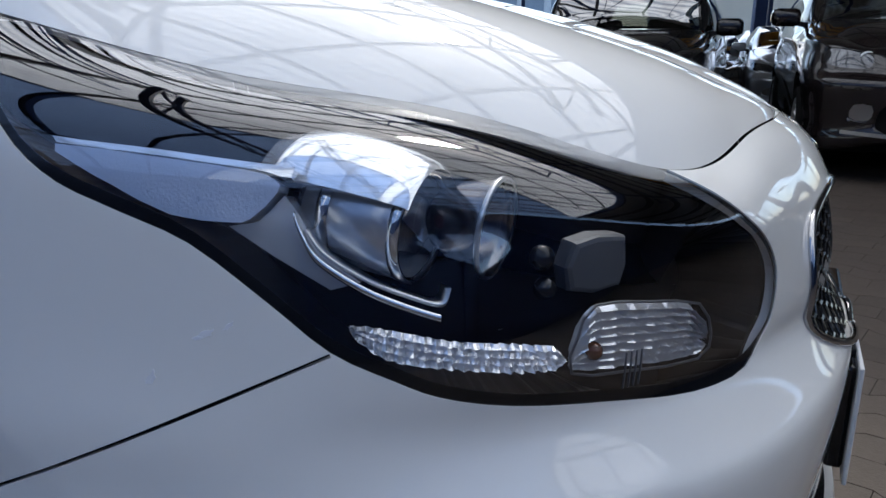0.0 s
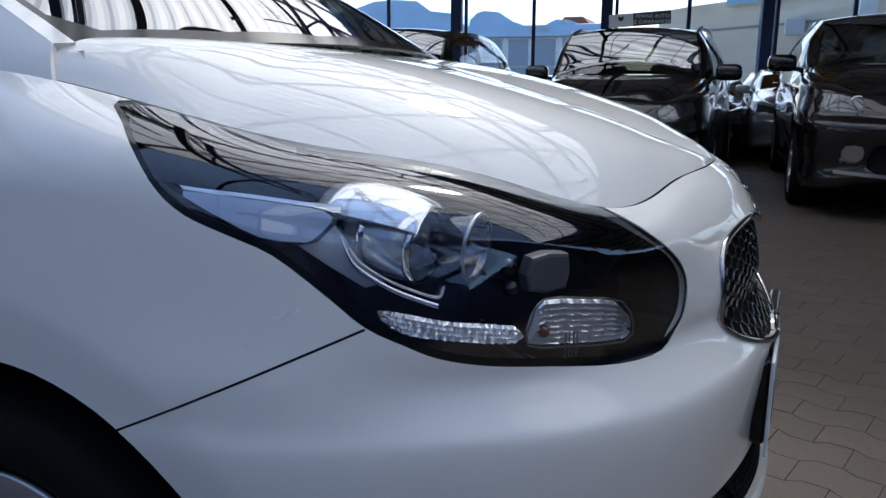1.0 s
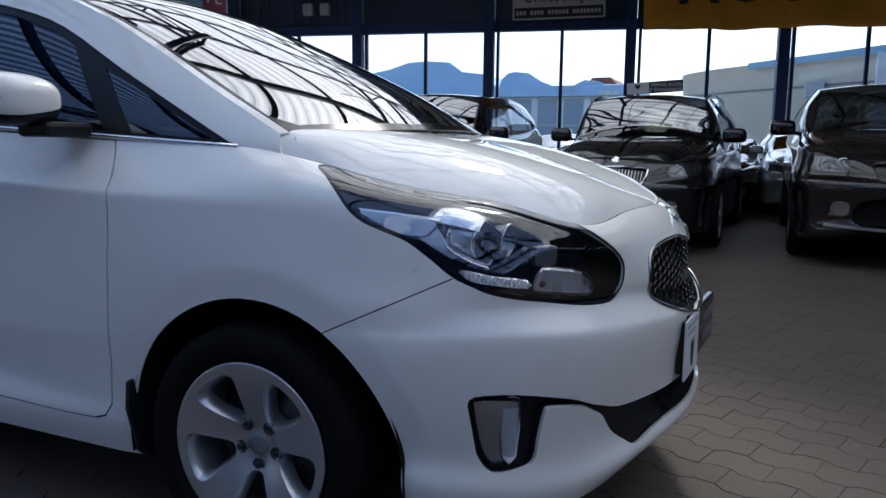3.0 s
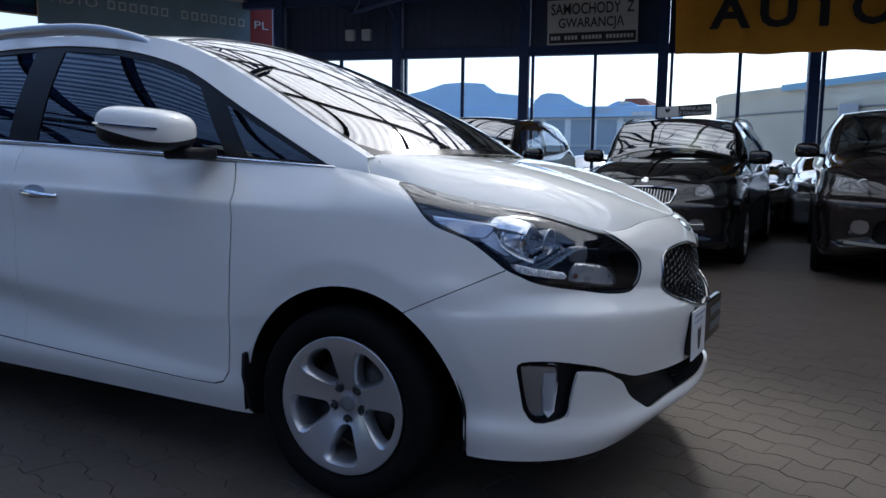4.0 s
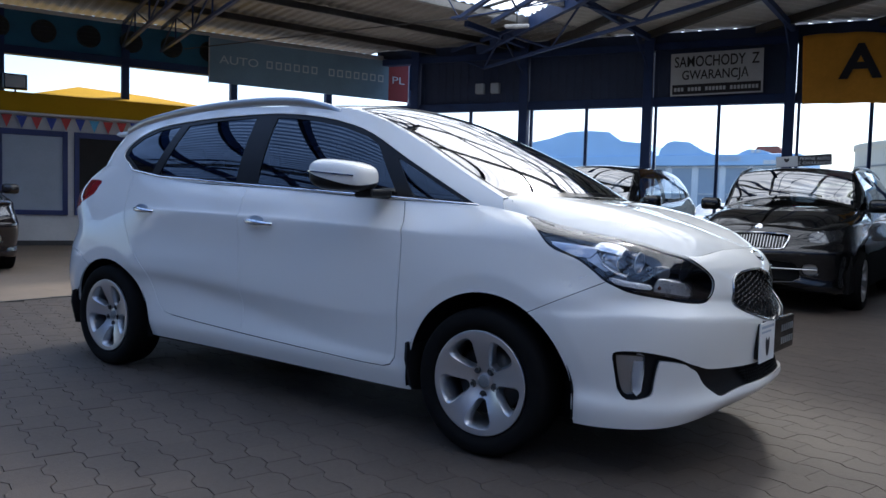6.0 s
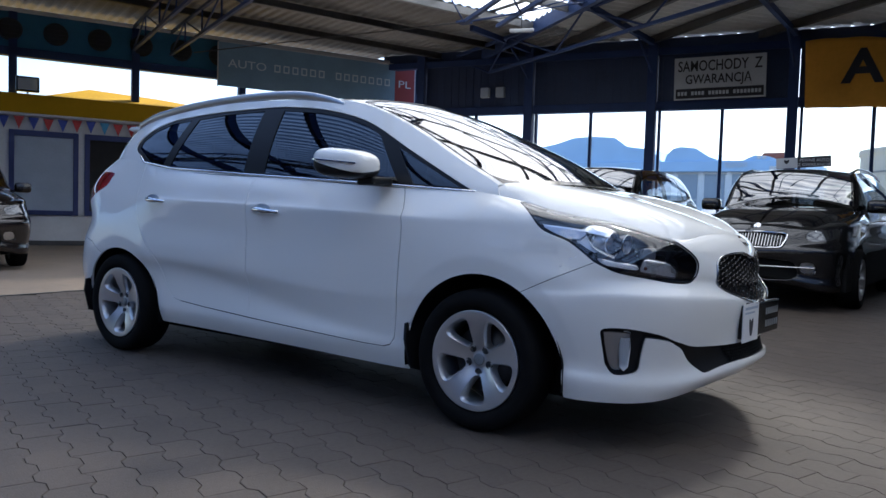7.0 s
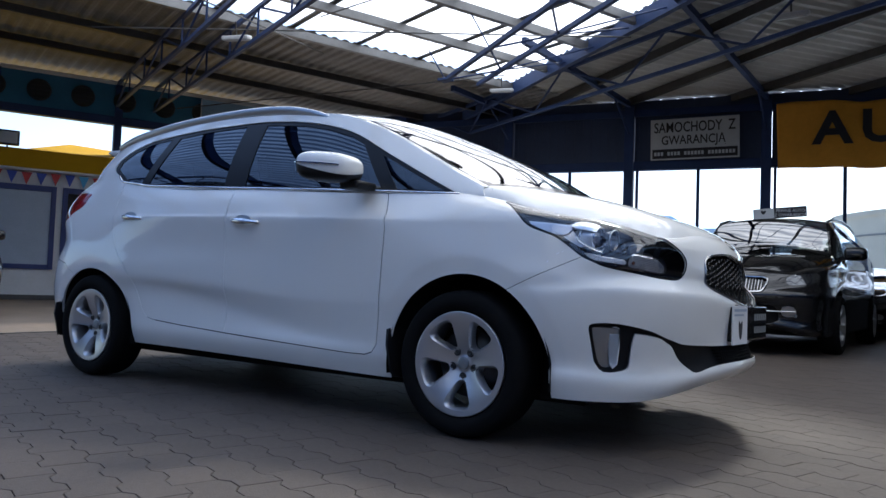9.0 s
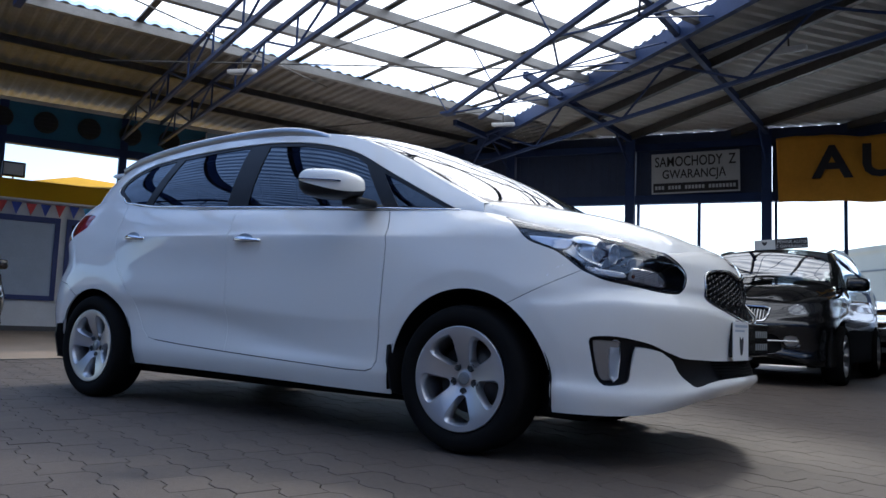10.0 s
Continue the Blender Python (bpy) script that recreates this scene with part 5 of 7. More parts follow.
whole("roof", ["roof"], TOPS, PAINT_WHITE, people_carrier, "white painted roof and windscreen pillars", lip=0.012)
screen = whole("windscreen", ["glass"], TOPS, GLASS_SCREEN, people_carrier, "raked windscreen reflecting the roof", push=0.004, lip=0)
screen.visible_shadow = False
whole("screen_border", ["band"], TOPS, GLOSS_BLACK, people_carrier, "black border of the windscreen", push=0.004, lip=0.006)
top_bm.free()

# bonnet
hood_bm = HOOD.bm()
sorted_faces = {"hood": list(hood_bm.faces)}
whole("bonnet", ["hood"], HOOD, PAINT_WHITE, people_carrier, "white bonnet with a rounded crown", lip=0.02)
whole("bonnet_lining", ["hood"], HOOD, SEAM, people_carrier, "dark underside of the bonnet", push=0.022, lip=-0.012)
hood_bm.free()
bm = bmesh.new()
rows = []
for s in np.linspace(-1, 1, 25):
    k = 1 - abs(s) ** 2.2
    rows.append([bm.verts.new((-.03 + .13 * k, .70 * s, 1.085 + .02 * k)), bm.verts.new((.03 + .10 * k, .70 * s, 1.090 + .025 * k)), bm.verts.new((.06 + .06 * k, .72 * s, 1.06 + .02 * k)), bm.verts.new((-.15 + .06 * k, .72 * s, 1.0))])
for r0, r1 in zip(rows, rows[1:]):
    for j in range(4):
        bm.faces.new((r0[j], r1[j], r1[(j + 1) % 4], r0[(j + 1) % 4]))
bmesh.ops.recalc_face_normals(bm, faces=bm.faces)
part("cowl", bm, BLACK_PLASTIC, people_carrier, "black plastic cowl under the windscreen")
for y0, y1, lift in ((-.55, .02, 0), (.05, .62, 0)):
    wiper = part("wiper", bar((.10 - .25 * y0 ** 2, y0, 1.118), (.02 - .2 * y1 ** 2, y1, 1.165), 0.006, wide=0.012), BLACK_PLASTIC, people_carrier)
    part("blade", bar((.06 - .2 * y1 ** 2, y0 + .15, 1.155), (.02 - .25 * y1 ** 2, y1 + .05, 1.168), 0.004, wide=0.009), SEAM, wiper)

# rear screen and spoiler
bm = bmesh.new()
tops = [(-3.13, -.51, 1.475), (-3.18, -.3, 1.515), (-3.20, 0, 1.53), (-3.18, .3, 1.515), (-3.13, .51, 1.475)]
lows = [(-3.20, -.61, 1.25), (-3.36, -.38, 1.24), (-3.42, 0, 1.24), (-3.36, .38, 1.24), (-3.20, .61, 1.25)]
ts = np.linspace(0, 1, 5)
a, b = spline(ts, tops, np.linspace(0, 1, 25)), spline(ts, lows, np.linspace(0, 1, 25))
rows = [[bm.verts.new(p + (q - p) * t) for t in np.linspace(0, 1, 8)] for p, q in zip(a, b)]
for r0, r1 in zip(rows, rows[1:]):
    for j in range(7):
        bm.faces.new((r0[j], r0[j + 1], r1[j + 1], r1[j]))
bmesh.ops.recalc_face_normals(bm, faces=bm.faces)
part("rear_screen", bm, GLOSS_BLACK, people_carrier, "dark rear window", True)
bm = bmesh.new()
rows = []
for s in np.linspace(-1, 1, 21):
    k = 1 - s * s
    x, z = -3.10 - .05 * k, 1.488 + .045 * k
    rows.append([bm.verts.new((x + .10, .50 * s, z + .022)), bm.verts.new((x - .06, .545 * s, z + .012)), bm.verts.new((x - .085, .55 * s, z - .004)), bm.verts.new((x - .05, .54 * s, z - .02)), bm.verts.new((x + .05, .50 * s, z - .02))])
for r0, r1 in zip(rows, rows[1:]):
    for j in range(5):
        bm.faces.new((r0[j], r1[j], r1[(j + 1) % 5], r0[(j + 1) % 5]))
for r in (rows[0], rows[-1]):
    bm.faces.new(r)
bmesh.ops.recalc_face_normals(bm, faces=bm.faces)
part("roof_spoiler", bm, PAINT_WHITE, people_carrier, "", True)

# roof rails
for sgn in (1, -1):
    path = smooth_outline([(-2.98, 1.510), (-2.90, 1.535), (-2.75, 1.568), (-2.37, 1.610), (-1.94, 1.632), (-1.60, 1.633), (-1.35, 1.615), (-1.16, 1.575), (-1.06, 1.540)], 4, False)
    bm = bmesh.new()
    rows = []
    for x, z in path:
        y = -(.598 - .02 * max(0, (-2.3 - x) / .7) ** 1.5)
        rows.append([bm.verts.new((x, sgn * (y + dy), z + dz)) for dy, dz in ((-.012, -.040), (-.018, .0), (-.010, .008), (.006, .008), (.014, 0), (.010, -.040))])
    for r0, r1 in zip(rows, rows[1:]):
        for j in range(6):
            bm.faces.new((r0[j], r1[j], r1[(j + 1) % 6], r0[(j + 1) % 6]))
    for r in (rows[0], rows[-1]):
        bm.faces.new(r)
    bmesh.ops.recalc_face_normals(bm, faces=bm.faces)
    rail = part("roof_rail", bm, SATIN, people_carrier, "silver roof rail", True)
    for x, z in ((-2.0, 1.60), (-1.16, 1.545)):
        part("foot", box((x - .05, sgn * .598 - .012, z - .05), (x + .05, sgn * .598 + .012, z + .008), 0.004), SATIN, rail)

# door mirrors
for sgn in (1, -1):
    def shell(lo, hi, grow, mat, name, parent, label=""):
        bm = bmesh.new()
        bmesh.ops.create_uvsphere(bm, u_segments=40, v_segments=24, radius=1)
        for v in bm.verts:
            x, y, z = v.co
            e = lambda q, p: math.copysign(abs(q) ** p, q)
            px = e(x, .62)
            v.co = Vector((-.69 + .142 * grow * px, -(.985 + .105 * grow * e(y, .7) - .03 * px), 1.183 + (.071 * grow - .003 * px) * e(z, .66) - .010 * px))
        geom = bm.verts[:] + bm.edges[:] + bm.faces[:]
        if lo is not None:
            bmesh.ops.bisect_plane(bm, geom=geom, plane_co=(-.70, -1, lo), plane_no=(.30, -.20, 1), clear_inner=True)
        if hi is not None:
            bmesh.ops.bisect_plane(bm, geom=bm.verts[:] + bm.edges[:] + bm.faces[:], plane_co=(-.70, -1, hi), plane_no=(.30, -.20, 1), clear_outer=True)
        if sgn == -1:
            for v in bm.verts:
                v.co.y = -v.co.y
            bmesh.ops.reverse_faces(bm, faces=bm.faces)
        else:
            pass
        bmesh.ops.recalc_face_normals(bm, faces=bm.faces)
        return part(name, bm, mat, parent, label, True)

    mirror_ob = shell(None, 1.192, 0.985, BLACK_PLASTIC, "door_mirror", people_carrier, "white door mirror with black lower half")
    shell(1.182, None, 1.0, PAINT_WHITE, "cap", mirror_ob, "white cap")
    bm = bmesh.new()
    for k in range(14):
        a0, a1 = (math.radians(-160 + 8.0 * j) for j in (k, k + 1))
        ring = []
        for an in (a0, a1):
            cx, cy = math.cos(an), math.sin(an)
            e = lambda q, p: math.copysign(abs(q) ** p, q)
            px = e(cx, .62)
            ring.append(Vector((-.69 + .144 * px, sgn * -(.985 + .1065 * e(-cy, .7) - .03 * px), 1.190 - .012 * px)))
        add_bar(bm, ring[0], ring[1], 0.003, wide=0.006)
    part("indicator", bm, CHROME, mirror_ob, "slim clear indicator strip")
    part("arm", box((-.66, sgn * -.93 - .02 if sgn == 1 else .80, 1.085), (-.55, sgn * -.80 if sgn == 1 else .95, 1.125), 0.012), BLACK_PLASTIC, mirror_ob)

# door handles
for sgn in (1, -1):
    for x0, x1, z0, z1 in ((-1.472, -1.262, .952, .940), (-2.468, -2.278, .990, .980)):
        hit = LOWER.tree.ray_cast(Vector(((x0 + x1) / 2, -3, z0)), Vector((0, 1, 0)))[0]
        y = hit.y
        bm = bmesh.new()
        rows = []
        for k in range(13):
            t = k / 12
            bow = math.sin(math.pi * t) ** 0.6
            w = .0145 * (0.55 + 0.45 * math.sin(math.pi * min(1, t * 1.15)))
            c = Vector((x0 + (x1 - x0) * t, y - 0.004 - 0.026 * bow, z0 + (z1 - z0) * t))
            rows.append([bm.verts.new((c.x, sgn * (c.y + dy), c.z + dz)) for dy, dz in ((-.007, 0), (-.004, w), (.006, w * .9), (.008, 0), (.006, -w * .9), (-.004, -w))])
        for r0, r1 in zip(rows, rows[1:]):
            for j in range(6):
                bm.faces.new((r0[j], r1[j], r1[(j + 1) % 6], r0[(j + 1) % 6]))
        for r in (rows[0], rows[-1]):
            bm.faces.new(r)
        bmesh.ops.recalc_face_normals(bm, faces=bm.faces)
        h = part("door_handle", bm, CHROME, people_carrier, "chrome door handle", True)
        cup = lathe([(0.001, 0.0), (0.03, 0.0), (0.036, -0.003), (0.038, 0.002)], Matrix.Translation(((x0 + x1) / 2 - .02, sgn * (y - .0015), (z0 + z1) / 2 + .012)) @ Matrix.Rotation(radians(90 * sgn), 4, "X") @ Matrix.Diagonal((1.6, .62, 1, 1)), 24)
        part("recess", cup, SHUTTER, h)


# wheels
def wheel(parent, x, sgn, turn=0.0):
    """An alloy wheel with five broad spokes, standing on the ground at x."""
    m = Matrix.Translation((x, sgn * -.787, .316)) @ Matrix.Rotation(radians(90) * sgn, 4, "X") @ Matrix.Rotation(radians(turn), 4, "Z")
    tyre_profile = [(.224, -.085), (.236, -.100), (.262, -.109), (.290, -.106), (.306, -.094), (.3135, -.075), (.316, -.04), (.316, 0), (.316, .04), (.3135, .075), (.306, .094), (.290, .106), (.262, .109), (.246, .105), (.236, .099), (.230, .094), (.223, .084)]
    root = part("wheel", lathe(tyre_profile, m, 72), RUBBER, parent, "alloy wheel with black tyre", True)
    part("rim_barrel", lathe([(.214, -.09), (.200, -.06), (.196, .03), (.206, .078), (.2215, .090), (.2245, .094), (.2225, .100), (.216, .098)], m, 64), ALLOY, root, "silver rim edge", True)
    # spoked face cut out of a shallow dish
    rs = [.0, .010, .020, .030, .034, .040, .055, .075, .100, .130, .160, .185, .205, .217]
    zs = [.050, .050, .050, .050, .047, .047, .051, .060, .071, .082, .090, .095, .0975, .098]
    grid = np.array([[(r * math.cos(a), r * math.sin(a), z) for r, z in zip(rs[1:], zs[1:])] for a in np.linspace(0, 2 * math.pi, 121)])
    dish = Surface(grid, lambda g: np.array([0, 0, 1.0]) + 0 * g)
    bm = dish.bm()
    pockets = []
    side = [(.070, .0), (.074, .016), (.086, .026), (.108, .038), (.138, .0535), (.162, .0635), (.180, .0620), (.193, .044), (.198, .0)]
    flat_shape = smooth_outline(side + [(u, -v) for u, v in side[-2:0:-1]], 2)
    for k in range(5):
        a = radians(36 + 72 * k)
        shape = [(u * math.cos(a) - v * math.sin(a), u * math.sin(a) + v * math.cos(a)) for u, v in flat_shape]
        knife(bm, shape, *PLAN)
        pockets.append(shape)
    sorted_ = [f for f in bm.faces if not any(within(s, f.calc_center_median().x, f.calc_center_median().y) for s in pockets)]
    face = panel("spokes", sorted_, dish, ALLOY, root, "five broad silver spokes", lip=0.004)
    bm.free()
    face.data.transform(m)
    for k in range(5):
        a = radians(36 + 72 * k)
        turn_m = m @ Matrix.Rotation(a, 4, "Z")
        bm = bmesh.new()
        rows = []
        for u, v in flat_shape:
            z = float(np.interp(math.hypot(u, v), rs[1:], zs[1:]))
            u2, v2 = .140 + (u - .140) * .84, v * .76
            rows.append([bm.verts.new((u, v, z - .001)), bm.verts.new((u + (u2 - u) * .35, v + (v2 - v) * .35, z - .006)), bm.verts.new((u2, v2, z - .024)), bm.verts.new((u2, v2, z - .046))])
        for r0, r1 in zip(rows, rows[1:] + rows[:1]):
            for j in range(3):
                bm.faces.new((r0[j], r1[j], r1[j + 1], r0[j + 1]))
        bmesh.ops.transform(bm, matrix=turn_m, verts=bm.verts)
        bmesh.ops.recalc_face_normals(bm, faces=bm.faces)
        part("pocket_wall", bm, ALLOY, root, "", True)
        mm = turn_m @ Matrix.Translation((.057, 0, 0))
        part("nut_seat", lathe([(.0085, .0530), (.0140, .0530), (.0145, .0555), (.0170, .0556), (.0180, .0530)], mm, 20), STEEL_DARK, root, "dark recessed nut seat", True)
        part("lug_nut", lathe([(.001, .055), (.0045, .055), (.0055, .060), (.0085, .061), (.0105, .057), (.0105, .034)], mm, 6), STEEL_DARK, root)
    part("hub_cap", lathe([(.001, .0565), (.022, .056), (.0275, .054), (.0285, .044)], m, 32), HUB_GREY, root, "plain grey hub cap", True)
    part("brake_disc", lathe([(.055, .005), (.150, .005), (.150, -.015), (.055, -.015)], m, 40), STEEL_DARK, root, "", True)
    part("hub", lathe([(.001, .04), (.06, .04), (.065, -.03)], m, 24), SEAM, root)
    return root


for x, turn in ((0, 17), (-2.75, 22)):
    for sgn in (1, -1):
        wheel(people_carrier, x, sgn, turn)
        # liner of the wheel house
        cx, cz, r = (.012, .300, .41) if x == 0 else (-2.745, .285, .40)
        bm = bmesh.new()
        rows = []
        for a in np.linspace(-0.15, math.pi + 0.15, 40):
            rows.append([bm.verts.new((cx + rr * math.cos(a), sgn * yy, cz + rr * math.sin(a))) for rr, yy in ((r, -.87 if x == 0 else -.865), (r + .01, -.60), (.02, -.55))])
        for r0, r1 in zip(rows, rows[1:]):
            for j in range(2):
                bm.faces.new((r0[j], r0[j + 1], r1[j + 1], r1[j]))
        bmesh.ops.recalc_face_normals(bm, faces=bm.faces)
        part("wheel_liner", bm, LINER, people_carrier, "", True)
        fx = -.392 if x == 0 else -3.145
        bm = prism(smooth_outline([(-.10, .0), (.085, .0), (.085, -.16), (.07, -.225), (-.07, -.215), (-.10, -.15)], 2), 0.012, Matrix.Translation((fx + .012, sgn * -.785, .440)) @ Matrix.Rotation(radians(90), 4, "Z") @ Matrix.Rotation(radians(84), 4, "X"))
        part("mud_flap", bm, BLACK_PLASTIC, people_carrier, "black rubber mud flap")

# underside and cabin
part("underbody", box((-3.25, -.66, .165), (.50, .66, .34), .03), LINER, people_carrier)
part("engine_bay", box((.40, -.42, .30), (.74, .42, .80), .03), SEAM, people_carrier)
part("cabin_floor", box((-3.05, -.72, .33), (.10, .72, .42), .02), CABIN, people_carrier)
bm = bmesh.new()
rows = [[bm.verts.new((x, y, z)) for x, z in ((-.02, 1.05), (-.15, 1.075), (-.42, 1.05), (-.50, .98), (-.50, .75), (0.0, .60))] for y in (-.70, -.35, 0, .35, .70)]
for r0, r1 in zip(rows, rows[1:]):
    for j in range(5):
        bm.faces.new((r0[j], r0[j + 1], r1[j + 1], r1[j]))
bmesh.ops.recalc_face_normals(bm, faces=bm.faces)
part("dashboard", bm, CABIN, people_carrier, "dark dashboard")
part("steering_wheel", lathe([(.175, -.012), (.188, -.012), (.194, 0), (.188, .012), (.175, .012), (.170, 0), (.175, -.012)], Matrix.Translation((-.62, .36, .98)) @ Matrix.Rotation(radians(-65), 4, "Y"), 32), CABIN, people_carrier, "", True)
for x in (-1.30, -2.15):
    for y in (-.36, .36) if x > -2 else (-.45, 0, .45):
        seat = part("seat", box((x - .25, y - .22, .48), (x + .27, y + .22, .66), .05), CLOTH, people_carrier, "dark cloth seat")
        part("seat_back", box((-.08, -.21, 0), (.08, .21, .62), .05, Matrix.Translation((x - .22, y, .60)) @ Matrix.Rotation(radians(-14), 4, "Y")), CLOTH, seat)
        part("head_rest", box((-.05, -.13, 0), (.05, .13, .17), .04, Matrix.Translation((x - .38, y, 1.23)) @ Matrix.Rotation(radians(-10), 4, "Y")), CLOTH, seat)
part("headliner", box((-2.95, -.52, 1.50), (-1.0, .52, 1.515), .005), SHUTTER, people_carrier)
part("mirror_inside", box((-.62, -.11, 1.37), (-.60, .11, 1.44), .012), CABIN, people_carrier)

# plate holder with a dealer's card
holder = part("plate_holder", box((-.012, -.245, -.075), (.012, .26, .075), .006, Matrix.Translation((.985, 0, .526)) @ Matrix.Rotation(radians(-5), 4, "Z")), GLOSS_BLACK, people_carrier, "black plate holder with a dealer card")
part("backing", box((.91, -.20, .46), (.98, .20, .61), .004), BLACK_PLASTIC, holder)
mm = Matrix.Translation((.985, 0, .526)) @ Matrix.Rotation(radians(-5), 4, "Z")
part("card", box((.0125, -.262, -.088), (.0185, -.062, .080), .002, mm), PAPER, holder, "white dealer card with small print")
for z0, z1, y0, y1 in ((.055, .066, -.245, -.08), (.036, .044, -.245, -.12)):
    part("print_bar", box((.0186, y0, z0), (.0196, y1, z1), 0, mm), SHUTTER, holder)
part("mark", prism(smooth_outline([(-.026, .02), (-.02, .045), (0, .03), (.02, .045), (.026, .02), (.012, -.03), (-.012, -.03)], 2), .001, mm @ frame_axes((.0196, -.16, -.03), (0, 1, 0), (0, 0, 1))), INK, holder, "small dark emblem")
for z0, z1, y0, y1 in ((.012, .042, .06, .25), (-.045, -.015, .06, .25)):
    for k in range(6):
        w = (y1 - y0) / 6
        part("print_bar", box((.0121, y0 + w * k, z0), (.0131, y0 + w * (k + .72), z1), 0, mm), HUB_GREY, holder)


# ---- other parked cars: one coarser set of panels, bent to each car's own lines ----
C_LOWER = Surface(loft_ring(RAILS, np.r_[np.linspace(0, .62, 70), np.linspace(.62, 1, 70)[1:]], np.linspace(0, 1, 30)), lambda g: g - np.array([-1.3, 0, 0.7]))
C_SIDE = Surface(loft_ring(side_net, np.linspace(0, 1, 80), np.linspace(0, 1, 12), False), lambda g: np.array([0, -1, 0.3]) + 0 * g)
C_TOPS = Surface(loft_ring(top_net, np.linspace(0, 1, 70), np.linspace(0, 1, 18), False), lambda g: np.array([0.1, 0, 1.0]) + 0 * g)
C_HOOD = Surface(hood_grid[:-1:2, ::2], lambda g: np.array([0.2, 0, 1.0]) + 0 * g)
C_LAMP = smooth_outline([(.0, .875), (.12, .872), (.27, .852), (.345, .825), (.36, .78), (.33, .735), (.22, .735), (.08, .755), (.0, .79), (-.03, .84)], 2)
C_GRILLE = smooth_outline([(.05, .815), (-.10, .815), (-.29, .805), (-.33, .785), (-.30, .68), (-.25, .655), (-.1, .650), (.05, .650)], 2)
C_INTAKE = smooth_outline([(.05, .52), (-.30, .52), (-.42, .50), (-.46, .42), (-.40, .33), (.05, .32)], 2)
C_FOG = smooth_outline([(-.50, .50), (-.61, .50), (-.63, .42), (-.54, .40), (-.49, .43)], 2)
coarse = {}
cut = C_LOWER.bm()
knife(cut, C_LAMP, *DIAG, keep=front)
knife(cut, C_GRILLE, *NOSE, keep=lambda c: c.x > 0.75)
knife(cut, C_INTAKE, *NOSE, keep=lambda c: c.x > 0.75)
knife(cut, C_FOG, *NOSE, keep=lambda c: c.x > 0.6)
knife(cut, TAIL, *FLANK, keep=lambda c: c.x < -2.8)
knife(cut, ARCH_F, *FLANK, keep=lambda c: c.y < -0.6 and abs(c.x) < 0.7)
knife(cut, ARCH_R, *FLANK, keep=lambda c: c.y < -0.6 and c.x < -2.2)
for f in cut.faces:
    c = f.calc_center_median()
    s, z = c.dot(d1), c.z
    if c.x > 0.05 and within(C_LAMP, s, z):
        k = "headlamp"
    elif c.x > .75 and within(C_GRILLE, c.y, z):
        k = "radiator_grille"
    elif c.x > .75 and within(C_INTAKE, c.y, z):
        k = "air_intake"
    elif c.x > .6 and within(C_FOG, c.y, z):
        k = "fog_lamp"
    elif c.x < -2.8 and c.y < -.5 and within(TAIL, c.x, z):
        k = "tail_lamp"
    elif c.y < -.6 and (within(ARCH_F, c.x, z) or within(ARCH_R, c.x, z)):
        continue
    else:
        k = "body"
    coarse.setdefault(k, (C_LOWER, []))[1].append(f)
cut2 = C_SIDE.bm()
knife(cut2, DLO, *FLANK)
for shape in PANES.values():
    knife(cut2, shape, *FLANK)
for f in cut2.faces:
    c = f.calc_center_median()
    k = "pillar" if not within(DLO, c.x, c.z) else next((n for n, shape in PANES.items() if within(shape, c.x, c.z)), "window_trim")
    coarse.setdefault(k, (C_SIDE, []))[1].append(f)
cut3 = C_TOPS.bm()
knife(cut3, SCREEN, *PLAN)
for f in cut3.faces:
    c = f.calc_center_median()
    coarse.setdefault("windscreen" if within(SCREEN, c.x, c.y) else "roof", (C_TOPS, []))[1].append(f)
cut4 = C_HOOD.bm()
coarse["bonnet"] = (C_HOOD, list(cut4.faces))
CENTRAL = ("body", "radiator_grille", "air_intake", "windscreen", "roof", "bonnet")
raw = {}
for k, (srf, faces) in coarse.items():
    push = {"radiator_grille": .02, "air_intake": .03, "fog_lamp": .02, "headlamp": .004}.get(k, 0.0)
    sorted_faces = {k: faces}
    if k in CENTRAL:
        obs = [whole(k, [k], srf, SEAM, None, lip=.012 if k == "body" else 0, push=push)]
    else:
        obs = both(k, [k], srf, SEAM, None, lip=0, push=push)
    raw[k] = []
    for ob in obs:
        me = ob.data
        co = np.zeros(len(me.vertices) * 3)
        me.vertices.foreach_get("co", co)
        raw[k].append((co.reshape(-1, 3), [tuple(p.vertices) for p in me.polygons]))
        bpy.data.objects.remove(ob)
for b_ in (cut, cut2, cut3, cut4):
    b_.free()
wheels = [o for o in people_carrier.children if o.name.split(".")[0] == "wheel"]
LAMP_GLASS = material("lamp_glass", (0.13, 0.14, 0.155), 0.10, metal=0.75, coat=1.0, vary=0.8, scale=6, other=(0.02, 0.02, 0.024))
PALE_GLASS = clear("pale_car_glass", (0.72, 0.76, 0.78), ior=1.5)
DARK_GLASS = clear("dark_car_glass", (0.09, 0.10, 0.11), ior=1.7)
SCREEN_GLASS = clear("car_screen_glass", (0.10, 0.115, 0.12), ior=3.2)


